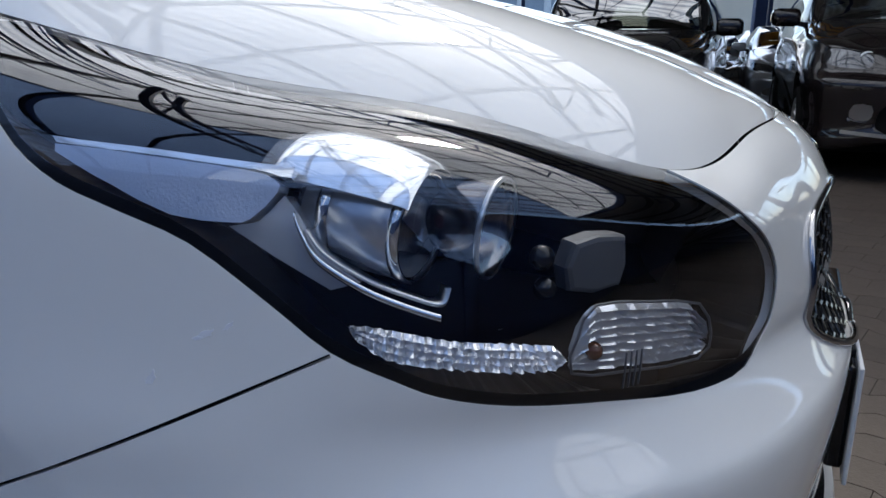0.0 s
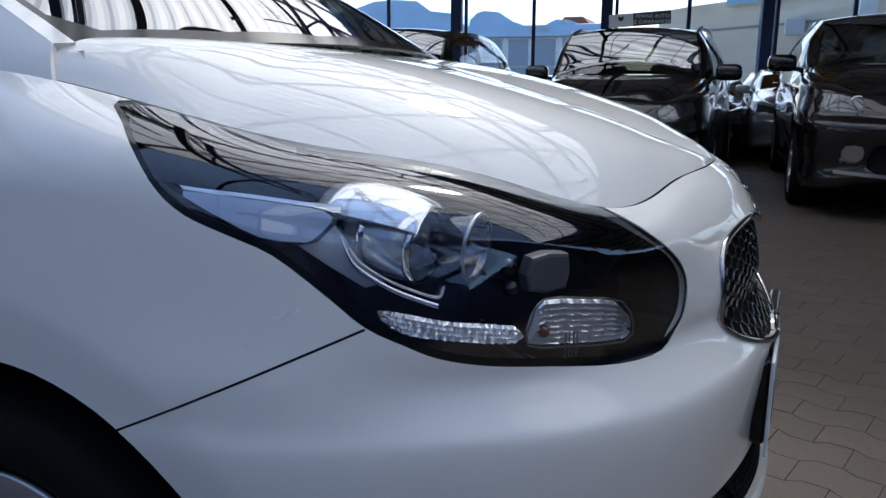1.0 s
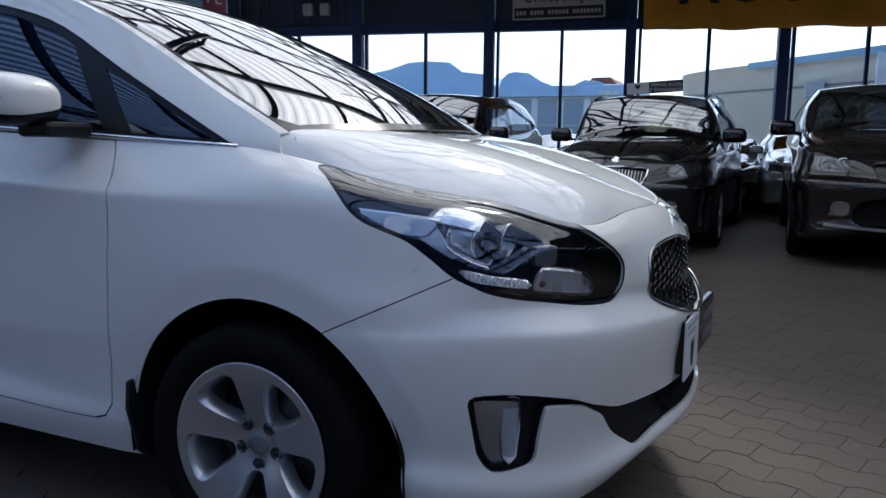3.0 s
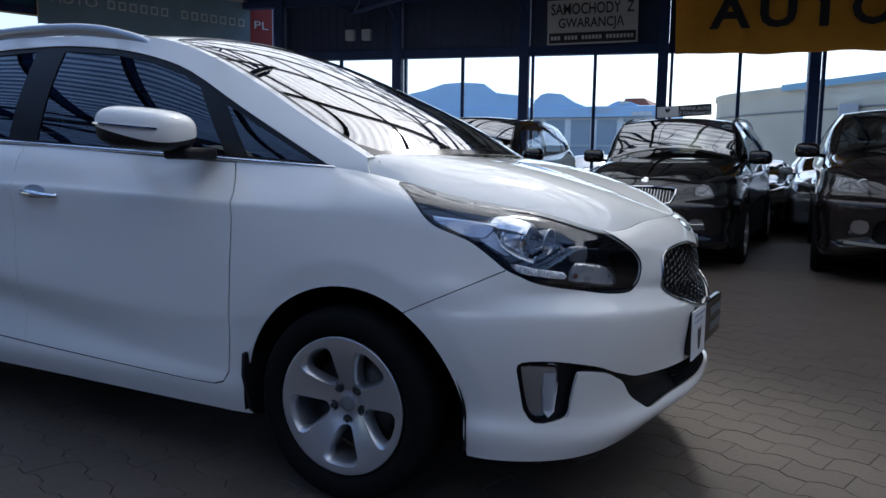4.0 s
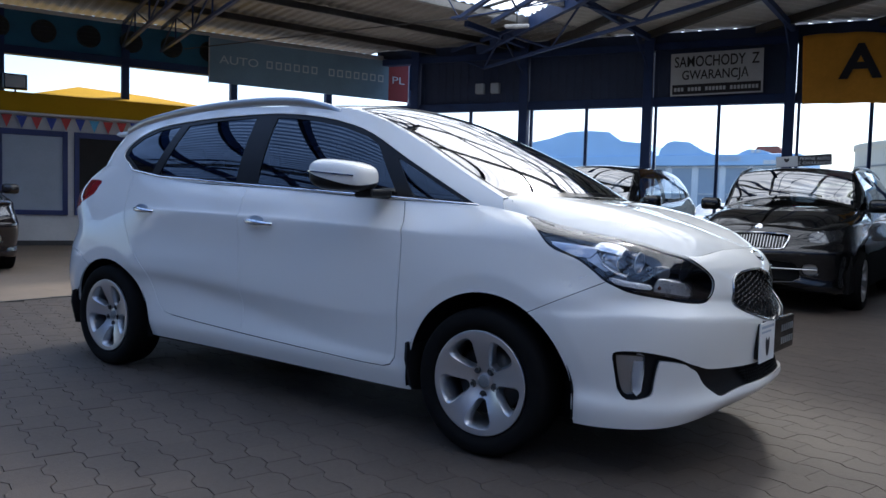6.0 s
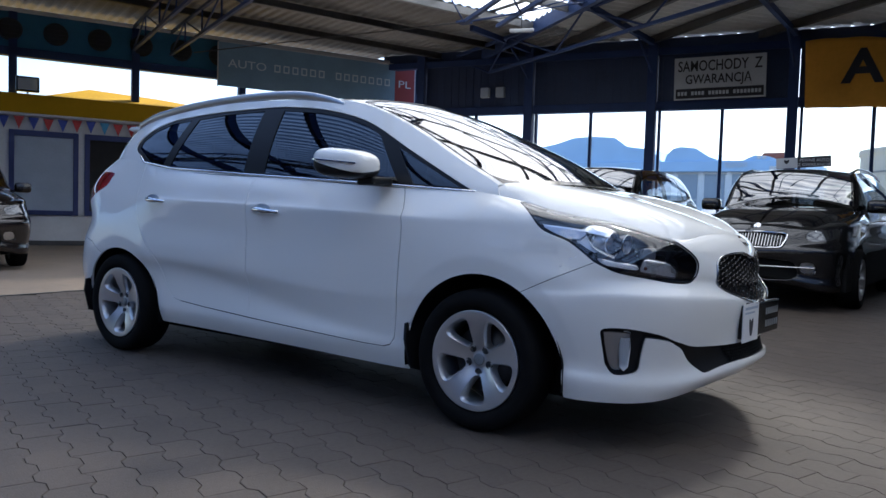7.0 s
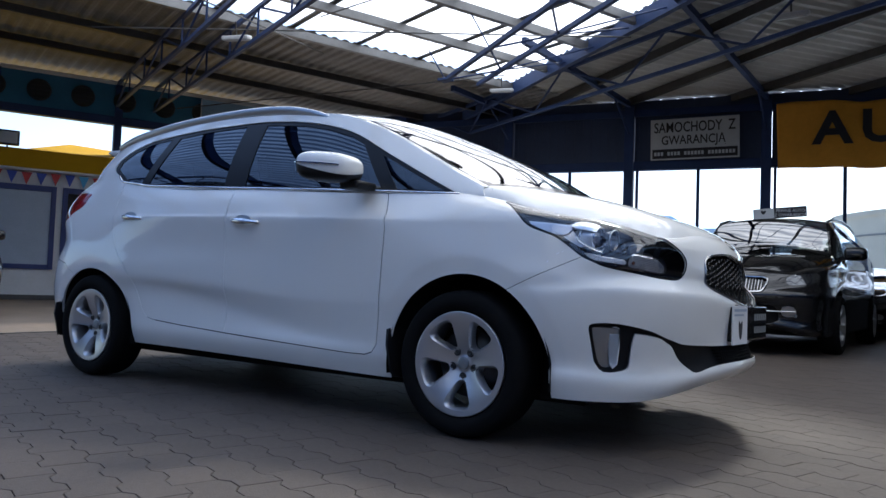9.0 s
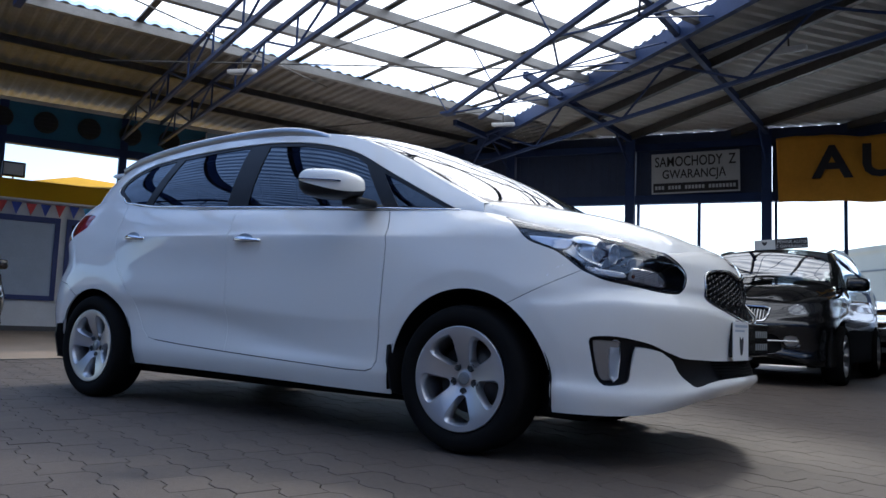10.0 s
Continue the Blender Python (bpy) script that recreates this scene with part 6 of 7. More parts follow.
def bend(p, xs, xd, zs, zd, wide, square=0.16):
    """Bends points of the common shape to another car's lines: the upper body's lengths, the heights, the width."""
    x, y, z = p[:, 0], p[:, 1], p[:, 2]
    w = np.clip((z - .62) / .30, 0, 1)
    w = w * w * (3 - 2 * w)
    nx = x + (np.interp(x, xs, xd) - x) * w
    nx = nx + square * np.clip((x - .15) / .5, 0, 1) * (np.abs(y) / .85) ** 2
    return np.stack([nx, y * wide * (1 + .10 * np.clip((z - .85) / .5, 0, 1)), np.interp(z, zs, zd)], 1)


def parked_car(name, label, m, paint, xs, xd, zs, zd, wide=1.0, glass=None):
    root = empty(name, None, label, "car", group="cars parked in the hall")
    mats = {"body": paint, "pillar": paint, "roof": paint, "bonnet": paint, "headlamp": LAMP_GLASS, "radiator_grille": GLOSS_BLACK, "air_intake": SEAM, "fog_lamp": SATIN,
            "tail_lamp": RED_LENS, "windscreen": SCREEN_GLASS, "window_trim": GLOSS_BLACK}
    for k, sides in raw.items():
        for co, polys in sides:
            me = bpy.data.meshes.new(k)
            me.from_pydata(bend(co, xs, xd, zs, zd, wide).tolist(), [], polys)
            me.polygons.foreach_set("use_smooth", [True] * len(me.polygons))
            me.materials.append(mats.get(k, glass or DARK_GLASS))
            ob = new(k, me)
            ob.parent = root
            if mats.get(k) is None or k == "windscreen":
                ob.visible_shadow = False
    for w in wheels:
        c = new("wheel", w.data)
        c.parent = root
        for kid in w.children:
            g = new(kid.name.split(".")[0], kid.data)
            g.parent = c
    up = lambda pts: [Vector(q) for q in bend(np.array(pts, float), xs, xd, zs, zd, wide)]
    part("underbody", box((-3.2, -.84, .20), (.6, .84, .62), .03), LINER, root)
    bm = bmesh.new()
    a = up([(-2.9, -.7, .62), (-.1, -.7, .62), (-.1, .7, .62), (-2.9, .7, .62)])
    b = up([(-2.9, -.72, 1.0), (-.15, -.68, 1.0), (-.15, .68, 1.0), (-2.9, .72, 1.0)])
    va, vb = [bm.verts.new(p) for p in a], [bm.verts.new(p) for p in b]
    for i in range(4):
        bm.faces.new((va[i], va[(i + 1) % 4], vb[(i + 1) % 4], vb[i]))
    bm.faces.new(vb)
    part("cabin", bm, CABIN, root)
    for y in (-.36, .36):
        p = up([(-1.35, y, 1.0)])[0]
        part("seat", box((p.x - .12, p.y - .22, p.z - .05), (p.x + .08, p.y + .22, p.z + .22), .05), CLOTH, root)
        part("head_rest", box((p.x - .14, p.y - .12, p.z + .24), (p.x - .04, p.y + .12, p.z + .38), .04), CLOTH, root)
    for sgn in (1, -1):
        p = up([(-.52, -.93 * sgn, 1.14)])[0]
        bm = bmesh.new()
        add_box(bm, (-.085, -.115, -.075), (.085, .115, .075), .045, Matrix.Translation(p) @ Matrix.Rotation(radians(8 * sgn), 4, "Z"))
        mir = part("door_mirror", bm, paint, root, "", True)
        part("arm", bar(p + Vector((0, .10 * sgn, -.05)), p + Vector((-.04, .22 * sgn, -.07)), .018, wide=.03), BLACK_PLASTIC, mir)
    root.matrix_world = m
    return root, up


FLIP = Matrix.Rotation(radians(-90), 4, "Z")      # nose towards -y
XS = [-3.65, -2.75, -.93, 0, .45, 1.02]
ZS = [0, .6, .92, 1.05, 1.24, 1.63]

estate, up = parked_car("estate_car", "black estate car with chrome ribbed grille and roof sign", Matrix.Translation((-.18, 6.22, 0)) @ FLIP @ Matrix.Rotation(radians(-2.5), 4, "Z") @ Matrix.Scale(1.07, 4), PAINT_BLACK,
                        XS, [-3.75, -2.85, -.66, -.42, .32, .93], ZS, [0, .60, .90, 1.04, 1.20, 1.58], .95)
for k in range(-9, 10):
    y = k * .031
    hits = [nose_point(y, z) for z in (.80 - .08 * abs(y), .662)]
    a, b = up([h for h in hits])
    part("grille_rib", bar(a + Vector((.004, 0, 0)), b + Vector((.004, 0, 0)), .008, wide=.004), DARK_CHROME, estate)
rim = [up([nose_point(y, z, -.008)])[0] for y, z in smooth_outline([(0, .820), (-.2, .815), (-.33, .795), (-.30, .68), (-.25, .652), (0, .646), (.25, .652), (.30, .68), (.33, .795), (.2, .815)], 2)]
bm = bmesh.new()
add_tube(bm, rim, .010, 8, True)
part("grille_frame", bm, CHROME, estate)
bm = bmesh.new()
low = [up([nose_point(y, .455, -.004)])[0] for y in np.linspace(-.62, .62, 24)]
add_tube(bm, low, .006, 6)
part("chrome_line", bm, SATIN, estate)
part("emblem", lathe([(.001, .008), (.034, .006), (.04, 0)], Matrix.Translation(up([nose_point(0, .885, -.004)])[0]) @ Matrix.Rotation(radians(50), 4, "Y"), 20), CHROME, estate)
for sgn in (1, -1):
    pts = up([(x, -y * .97 * sgn, z) for x, y, z in ROOF_EDGE[1:7]])
    bm = bmesh.new()
    add_tube(bm, [p + Vector((0, 0, dz)) for p, dz in zip(pts, (.012, .040, .046, .046, .044, .014))], .015, 8)
    part("roof_rail", bm, SATIN, estate, "silver roof rail", True)
    for (y, z, r) in ((.56, .80, .050), (.66, .80, .042)):
        c = up([(.80 - (y - .5) * .9, y * sgn, z)])[0]
        part("lamp_ring", lathe([(.6 * r, .0), (r, .012), (r * 1.08, .004), (r, -.01)], Matrix.Translation(c + Vector((.02, 0, 0))) @ Matrix.Rotation(radians(80), 4, "Y"), 24), CHROME, estate, "", True)
sign_m = Matrix.Translation((-.15, 7.55, 1.725)) @ Matrix.Scale(.68, 4)
roof_sign = empty("roof_sign", None, "car roof sign with pale end and dark lettered face", "sign")
part("board", box((-.50, -.03, 0), (.50, .03, .21), .008, sign_m @ Matrix.Rotation(radians(-3), 4, "Y")), INK, roof_sign)
part("pale_end", box((-.50, -.034, .003), (-.10, -.028, .207), .001, sign_m @ Matrix.Rotation(radians(-3), 4, "Y")), SIGN_WHITE, roof_sign, "pale grey field")
part("mark", prism(smooth_outline([(-.05, .02), (-.035, .045), (0, .03), (.035, .045), (.05, .02), (.02, -.03), (-.02, -.03)], 2), .002, sign_m @ frame_axes((-.31, -.036, .11), (1, 0, 0), (0, 0, 1))), INK, roof_sign)
lettering("PEWNE AUTO", .085, sign_m @ frame_axes((.20, -.032, .145), (1, 0, 0), (0, 0, 1)), SIGN_WHITE, roof_sign, depth=.002)
lettering("Z GWARANCJĄ", .085, sign_m @ frame_axes((.20, -.032, .055), (1, 0, 0), (0, 0, 1)), SIGN_WHITE, roof_sign, depth=.002)

suv, up = parked_car("compact_suv", "very dark brown compact off-roader with silver lower trim", Matrix.Translation((2.40, 6.05, 0)) @ FLIP @ Matrix.Scale(1.09, 4), PAINT_BROWN,
                     XS, [-3.5, -2.75, -.90, -.42, .32, .90], ZS, [0, .66, .97, 1.10, 1.26, 1.63])
for sgn in (1, -1):
    for (y, z, r) in ((.54, .80, .048), (.645, .80, .048)):
        c = up([(.80 - (y - .5) * .9, y * sgn, z)])[0]
        part("lamp_ring", lathe([(.6 * r, .0), (r, .012), (r * 1.1, .004), (r, -.01)], Matrix.Translation(c + Vector((.02, 0, 0))) @ Matrix.Rotation(radians(80), 4, "Y"), 24), SATIN, suv, "dull silver lamp ring", True)
    kid = [up([nose_point(y * sgn, z, -.01)])[0] for y, z in smooth_outline([(-.03, .825), (-.20, .815), (-.24, .76), (-.20, .68), (-.06, .66), (-.03, .70)], 2)]
    bm = bmesh.new()
    add_tube(bm, kid, .011, 8, True)
    part("grille_frame", bm, CHROME, suv)
    c = up([(.80, .60 * sgn, .60)])[0]
    part("fog_ring", lathe([(.001, 0), (.028, 0), (.034, .01), (.034, -.02)], Matrix.Translation(c) @ Matrix.Rotation(radians(80), 4, "Y"), 24), SMOKY, suv, "", True)
bm = bmesh.new()
low = [up([nose_point(y, .30 + .05 * abs(y), -.006)])[0] for y in np.linspace(-.66, .66, 24)]
for a, b in zip(low, low[1:]):
    add_bar(bm, a, b, .012, wide=.010)
part("skid_trim", bm, SATIN, suv, "silver lower trim")

third, up = parked_car("hatchback", "black five-door car beside the estate car", Matrix.Translation((-2.95, 6.05, 0)) @ FLIP @ Matrix.Scale(1.04, 4), PAINT_BLACK,
                       XS, [-3.6, -2.75, -.90, -.40, .32, .93], ZS, [0, .60, .94, 1.08, 1.25, 1.68], glass=PALE_GLASS)
third["group"] = "cars parked in the hall"
fourth, up = parked_car("silver_hatchback", "silver blue hatchback parked in the second row", Matrix.Translation((1.95, 11.0, 0)) @ FLIP @ Matrix.Scale(.92, 4), PAINT_SILVER,
                        XS, [-3.3, -2.75, -1.1, -.30, .35, .9], ZS, [0, .60, .92, 1.04, 1.18, 1.50])
fifth, up = parked_car("saloon", "dark grey car in the second row behind the estate", Matrix.Translation((.42, 10.98, 0)) @ FLIP @ Matrix.Scale(.85, 4), PAINT_BROWN,
                       XS, [-3.65, -2.75, -1.3, -.42, .32, .93], ZS, [0, .58, .88, 1.0, 1.12, 1.46])
sixth, up = parked_car("dark_people_carrier", "dark brown car parked by the side opening", Matrix.Translation((-9.70, .91, 0)) @ Matrix.Rotation(radians(-16), 4, "Z"), PAINT_BROWN,
                       XS, [-3.65, -2.75, -1.0, -.22, .38, .93], ZS, [0, .62, .94, 1.06, 1.22, 1.62])
YARD = [(-7.2, 17.8, 90, PAINT_PALE), (-4.3, 18.6, -90, PAINT_PALE), (-1.2, 17.6, 88, PAINT_SILVER), (1.9, 18.0, 90, PAINT_PALE), (5.0, 18.4, -90, PAINT_SILVER)]
for x, y, turn, paint in YARD:
    o, up = parked_car("yard_car", "pale car parked in the sunny yard", Matrix.Translation((x, y, -.075)) @ Matrix.Rotation(radians(turn), 4, "Z"), paint,
                       XS, [-3.6, -2.75, -1.15, -.30, .35, .93], ZS, [0, .60, .90, 1.02, 1.15, 1.46])
    o["group"] = "cars parked in the yard"


# ---- signs and banners ----
sign = empty("warranty_sign", None, "white sign with dark capitals over a black strip", "sign")
sign.matrix_world = WALL_M @ Matrix.Translation((-1.54, -.20, 4.08)) @ Matrix.Rotation(radians(-1.0), 4, "Y")
part("board", box((-.94, -.015, -.46), (.94, .015, .46), .004), SIGN_WHITE, sign)
part("strip", box((-.90, -.021, -.43), (.90, -.013, -.22), .002), INK, sign, "black strip with small pale print")
for x in (-.7, .64):
    part("bracket", box((x, .014, -.40), (x + .06, .19, .40), .004), STEEL_DARK, sign)
face = lambda x, z, y: frame_axes((x, y, z), (1, 0, 0), (0, 0, 1))


def condensed(text, wide, high, x, z, y, mat, parent, bold=0.0, depth=.004):
    """Lettering fitted to a width and a height."""
    ob = lettering(text, 1.0, Matrix.Identity(4), mat, parent, depth=depth, bold=bold)
    co = np.array([v.co[:] for v in ob.data.vertices])
    lo, hi = co.min(0), co.max(0)
    ob.data.transform(face(x, z, y) @ Matrix.Diagonal((wide / (hi[0] - lo[0]), high / (hi[1] - lo[1]), 1, 1)) @ Matrix.Translation((-(lo[0] + hi[0]) / 2, -(lo[1] + hi[1]) / 2, 0)))
    return ob


condensed("SAMOCHODY  Z", 1.72, .235, 0, .27, -.019, INK, sign, .012)
condensed("GWARANCJĄ", 1.36, .275, -.02, -.045, -.019, INK, sign, .012)
for k in range(24):
    if k in (3, 8, 15):
        continue
    part("print_bar", box((-.86 + .072 * k, -.025, -.365), (-.808 + .072 * k, -.019, -.285)), SIGN_WHITE, sign)

auto_banner = empty("auto_banner", None, "orange-yellow cloth banner with large dark letters", "banner")
auto_banner.matrix_world = WALL_M
bm = bmesh.new()
nx, nz = 110, 18
rows = []
for i in range(nx + 1):
    x = .12 + 6.6 * i / nx
    sag = .025 * math.sin(x * 2.4) + .012 * math.sin(x * 5.9)
    rows.append([bm.verts.new((x + .05 * (1 - z) * (i == 0), -.24 + .022 * math.sin(x * 3.1 + 2 * z) + .014 * math.sin(x * 7.3 + z * 2.2) + .010 * math.sin(x * 13 - z * 9) * z, (3.34 + sag * .8) + (4.72 - 3.34 + .03 * abs(math.sin(x * 1.9))) * z)) for z in np.linspace(0, 1, nz)])
for r0, r1 in zip(rows, rows[1:]):
    for j in range(nz - 1):
        bm.faces.new((r0[j], r1[j], r1[j + 1], r0[j + 1]))
cloth = part("cloth", bm, BANNER_YELLOW, auto_banner, "", True)
sol = cloth.modifiers.new("thick", "SOLIDIFY")
sol.thickness = 0.004
for letter, x0, x1 in (("A", .80, 1.58), ("U", 1.74, 2.42), ("T", 2.58, 3.26), ("O", 3.40, 4.16)):
    condensed(letter, x1 - x0, .70, (x0 + x1) / 2, 4.18, -.285, INK, auto_banner, .03)

side_banner = empty("side_banner", None, "grey-blue dealer banner with pale lettering and red end", "banner")
side_banner.matrix_world = wall_m(0, .2)
part("cloth", box((-6.36, 3.78, 0), (-1.75, 4.83, .02), .004), BANNER_GREY, side_banner)
part("red_end", box((-1.75, 3.78, .001), (-1.17, 4.83, .021), .004), BANNER_RED, side_banner, "dark red end field")
part("edge", box((-6.36, 4.80, .0), (-1.17, 4.85, .026), .004), SIGN_WHITE, side_banner, "pale edge strip")
for x in (-6.385, -1.17):
    part("edge", box((x, 3.76, .0), (x + .025, 4.80, .026), .004), SIGN_WHITE, side_banner, "pale edge strip")


def on_banner(ob):
    """Lays upright lettering onto the banner's own plane."""
    ob.data.transform(Matrix(((1, 0, 0, 0), (0, 0, 1, 0), (0, -1, 0, 0), (0, 0, 0, 1))))


on_banner(condensed("AUTO", .92, .19, -5.68, 4.33, -.022, LETTER_PALE, side_banner))
for k in range(5, 19):
    if k in (11,):
        continue
    x0 = -6.16 + .228 * k
    bm = box((x0, 4.39, .02), (x0 + .15, 4.42, .026))
    add_box(bm, (x0, 4.24, .02), (x0 + .15, 4.27, .026))
    add_box(bm, (x0, 4.27, .02), (x0 + .028, 4.39, .026))
    add_box(bm, (x0 + .122, 4.27, .02), (x0 + .15, 4.39, .026))
    part("print_bar", bm, LETTER_PALE, side_banner)
on_banner(condensed("PL", .36, .18, -1.46, 4.33, -.023, LETTER_PALE, side_banner))

for x in (-7.15, -6.75):
    wall_box = mesh_object("wall_box", box((x, -.12, 3.84), (x + .22, .02, 4.09), .02), SHUTTER)
    wall_box.matrix_world = WALL_M
    tagged(wall_box, "small pale box fixed to navy cladding", "box", group="wall boxes")


def roof_lamp(x, y, z, turn):
    root = empty("roof_lamp", None, "small rectangular floodlight hanging under the roof", "lamp", group="roof lamps")
    part("housing", box((-.24, -.09, -.02), (.24, .09, .05), .015), WHITE_PANEL, root, "pale metal housing")
    part("glass", box((-.21, -.07, -.032), (.21, .07, -.02), .004), SIGN_WHITE, root, "pale diffuser")
    part("bracket", bar((0, 0, .05), (0, 0, .28), .015), STEEL_DARK, root)
    root.matrix_world = Matrix.Translation((x, y, z)) @ Matrix.Rotation(radians(turn), 4, "Z") @ Matrix.Rotation(radians(12), 4, "X")
    return root


roof_lamp(-8.15, 4.75, 4.62, 20)
roof_lamp(-5.95, 9.9, 4.70, 20)
roof_lamp(-.10, 7.9, 4.66, 0)

# floodlight in the side opening
flood = empty("floodlight", None, "black framed floodlight in the side opening", "lamp")
part("housing", box((-.22, -.16, -.06), (.22, .16, .06), .02), GLOSS_BLACK, flood)
part("glass", box((-.18, -.12, .06), (.18, .12, .068), .004), SIGN_WHITE, flood, "pale glass")
part("bracket", bar((0, -.16, 0), (0, -.30, -.05), .02), STEEL_DARK, flood)
flood.matrix_world = wall_m(10.28, .25) @ Matrix.Translation((0, 3.36, 0))

# ---- yellow kiosk behind the side opening ----
kiosk = empty("kiosk", None, "white market kiosk with yellow roof, pennants and navy shutters", "kiosk")
kiosk.matrix_world = wall_m(0, .35)
part("wall", box((-19.0, 0.0, -3.2), (-6.0, 2.72, 0.0)), WHITE_PANEL, kiosk)
part("roof", box((-19.2, 2.72, -3.4), (-6.0, 3.14, .12), .02), YELLOW, kiosk, "yellow roof fascia")
bm = bmesh.new()
a = [(-10.0, 3.14, .0), (-6.0, 3.14, .0), (-6.0, 3.14, -3.2), (-10.0, 3.14, -3.2)]
b = [(-9.05, 3.47, -.8), (-7.6, 3.40, -.8), (-7.6, 3.40, -2.2), (-9.05, 3.47, -2.2)]
va, vb = [bm.verts.new(p) for p in a], [bm.verts.new(p) for p in b]
for i in range(4):
    bm.faces.new((va[i], va[(i + 1) % 4], vb[(i + 1) % 4], vb[i]))
bm.faces.new(vb)
bmesh.ops.recalc_face_normals(bm, faces=bm.faces)
part("roof_peak", bm, YELLOW, kiosk, "raised yellow roof")
part("gutter", box((-19.2, 2.69, .10), (-6.0, 2.74, .16), .01), WHITE_PANEL, kiosk)
part("base", box((-19.0, 0, 0), (-6.0, .10, .03), .004), STEEL_DARK, kiosk)
for k, x0 in enumerate((-16.2, -13.4, -10.62, -9.20, -7.75)):
    x1 = x0 + 1.30
    win = part("shutter", box((x0 + .1, .74, .012), (x1 - .1, 2.28, .03), .004), SHUTTER if k != 3 else CABIN, kiosk, "pale roller shutter" if k != 3 else "dark window")
    bm = box((x0, .64, 0), (x0 + .1, 2.40, .06), .005)
    add_box(bm, (x1 - .1, .64, 0), (x1, 2.40, .06), .005)
    add_box(bm, (x0 + .1, .64, 0), (x1 - .1, .74, .058), .005)
    add_box(bm, (x0 + .1, 2.28, 0), (x1 - .1, 2.40, .058), .005)
    part("navy_frame", bm, NAVY, win)
for k in range(46):
    x = -18.0 + .27 * k
    bm = prism([(-.10, 0), (.10, 0), (0, -.26)], .004, Matrix.Translation((x, 2.66 - .01 * math.sin(k * 1.3), .13)))
    part("pennant", bm, (FLAG_RED, FLAG_BLUE, FLAG_SKY, FLAG_BLUE)[k % 4] if k % 5 else FLAG_RED, kiosk)
part("corner_post", box((-11.0, 0, .02), (-10.86, 2.7, .10), .01), YELLOW, kiosk, "yellow corner post")

# ---- buildings beyond the yard ----
shops = empty("shop_row", None, "row of low shops with blue humped roof and pale shutters", "building")
part("wall", box((-60, 45, -.08), (-6.4, 52, 4.1)), SHOP_PALE, shops)
part("fascia", box((-60.2, 44.5, 4.02), (-6.3, 52.2, 4.70), .05), SHOP_BLUE, shops, "bright blue roof fascia")
HUMPS = [[(-38, 4.7), (-37, 5.6), (-34, 6.5), (-30, 6.5), (-28, 5.7), (-27, 4.7)],
         [(-26.5, 4.7), (-25.6, 5.5), (-22.6, 6.0), (-21.2, 6.40), (-19.8, 6.46), (-18.2, 6.33), (-17.3, 5.70), (-15.6, 5.48), (-14.95, 4.7)],
         [(-14.75, 4.7), (-14.6, 5.13), (-14.2, 5.50), (-13.75, 5.61), (-12.8, 5.51), (-11.9, 4.94), (-11.2, 4.7)],
         [(-9.9, 4.68), (-9.55, 4.86), (-9.2, 5.0), (-8.4, 4.92), (-7.9, 4.72), (-7.6, 4.6)]]
for prof in HUMPS:
    bm = bmesh.new()
    fr = [[bm.verts.new((x, y, z)) for x, z in prof] for y in (44.6, 51.5)]
    bm.faces.new(fr[0])
    bm.faces.new(fr[1][::-1])
    for i in range(len(prof)):
        j = (i + 1) % len(prof)
        bm.faces.new((fr[0][i], fr[0][j], fr[1][j], fr[1][i]))
    bmesh.ops.recalc_face_normals(bm, faces=bm.faces)
    part("roof_hump", bm, SHOP_BLUE, shops)
for k in range(30):
    x = -57.6 + 1.68 * k
    w = part("shutter", box((x, 44.93, .5), (x + 1.25, 45.0, 3.88), .02), SHUTTER, shops, "grey shop shutter")
    part("frame", box((x - .1, 44.88, 3.88), (x + 1.35, 45.0, 4.0), .02), WHITE_PANEL, w)
    part("rail", box((x, 44.9, 2.2), (x + 1.25, 44.95, 2.3), .01), WHITE_PANEL, w)
condensed("TELEFONY", 1.4, .30, -10.25, 4.43, 44.44, PAPER, shops, depth=.02)
for x0, x1 in ((-8.3, -7.95), (-7.9, -7.5), (-7.45, -7.1)):
    part("print_bar", box((x0, 44.42, 4.08), (x1, 44.5, 4.32)), PAPER, shops)
for x0 in (-9.05, -8.75):
    part("print_bar", box((x0, 44.5, 4.78), (x0 + .2, 44.6, 4.95)), PAPER, shops)
part("red_roof", prism([(-11.4, 4.6), (-10.5, 5.85), (-9.2, 5.85), (-8.0, 4.6)], 5.0, Matrix(((1, 0, 0, 0), (0, 0, 1, 58), (0, 1, 0, 0), (0, 0, 0, 1)))), BRICK_RED, shops, "distant red roof")

hall2 = empty("market_building", None, "beige building with rounded end and pale blue sloping roof", "building")
plan = smooth_outline([(-1.6, 36), (-2.0, 33), (-1.95, 30.2), (-.9, 28.3), (.56, 26.7), (2.3, 25.0), (4.2, 23.2), (9.5, 19.6)], 4, False)
bm = bmesh.new()
front_w = [(bm.verts.new((x, y, -.08)), bm.verts.new((x, y, 3.86))) for x, y in plan]
for (a0, a1), (b0, b1) in zip(front_w, front_w[1:]):
    bm.faces.new((a0, b0, b1, a1))
back = [bm.verts.new(p) for p in ((14, 24, 3.86), (6, 40, 3.86))]
bm.faces.new([v for _, v in front_w] + back)
bmesh.ops.recalc_face_normals(bm, faces=bm.faces)
part("wall", bm, BEIGE, hall2)
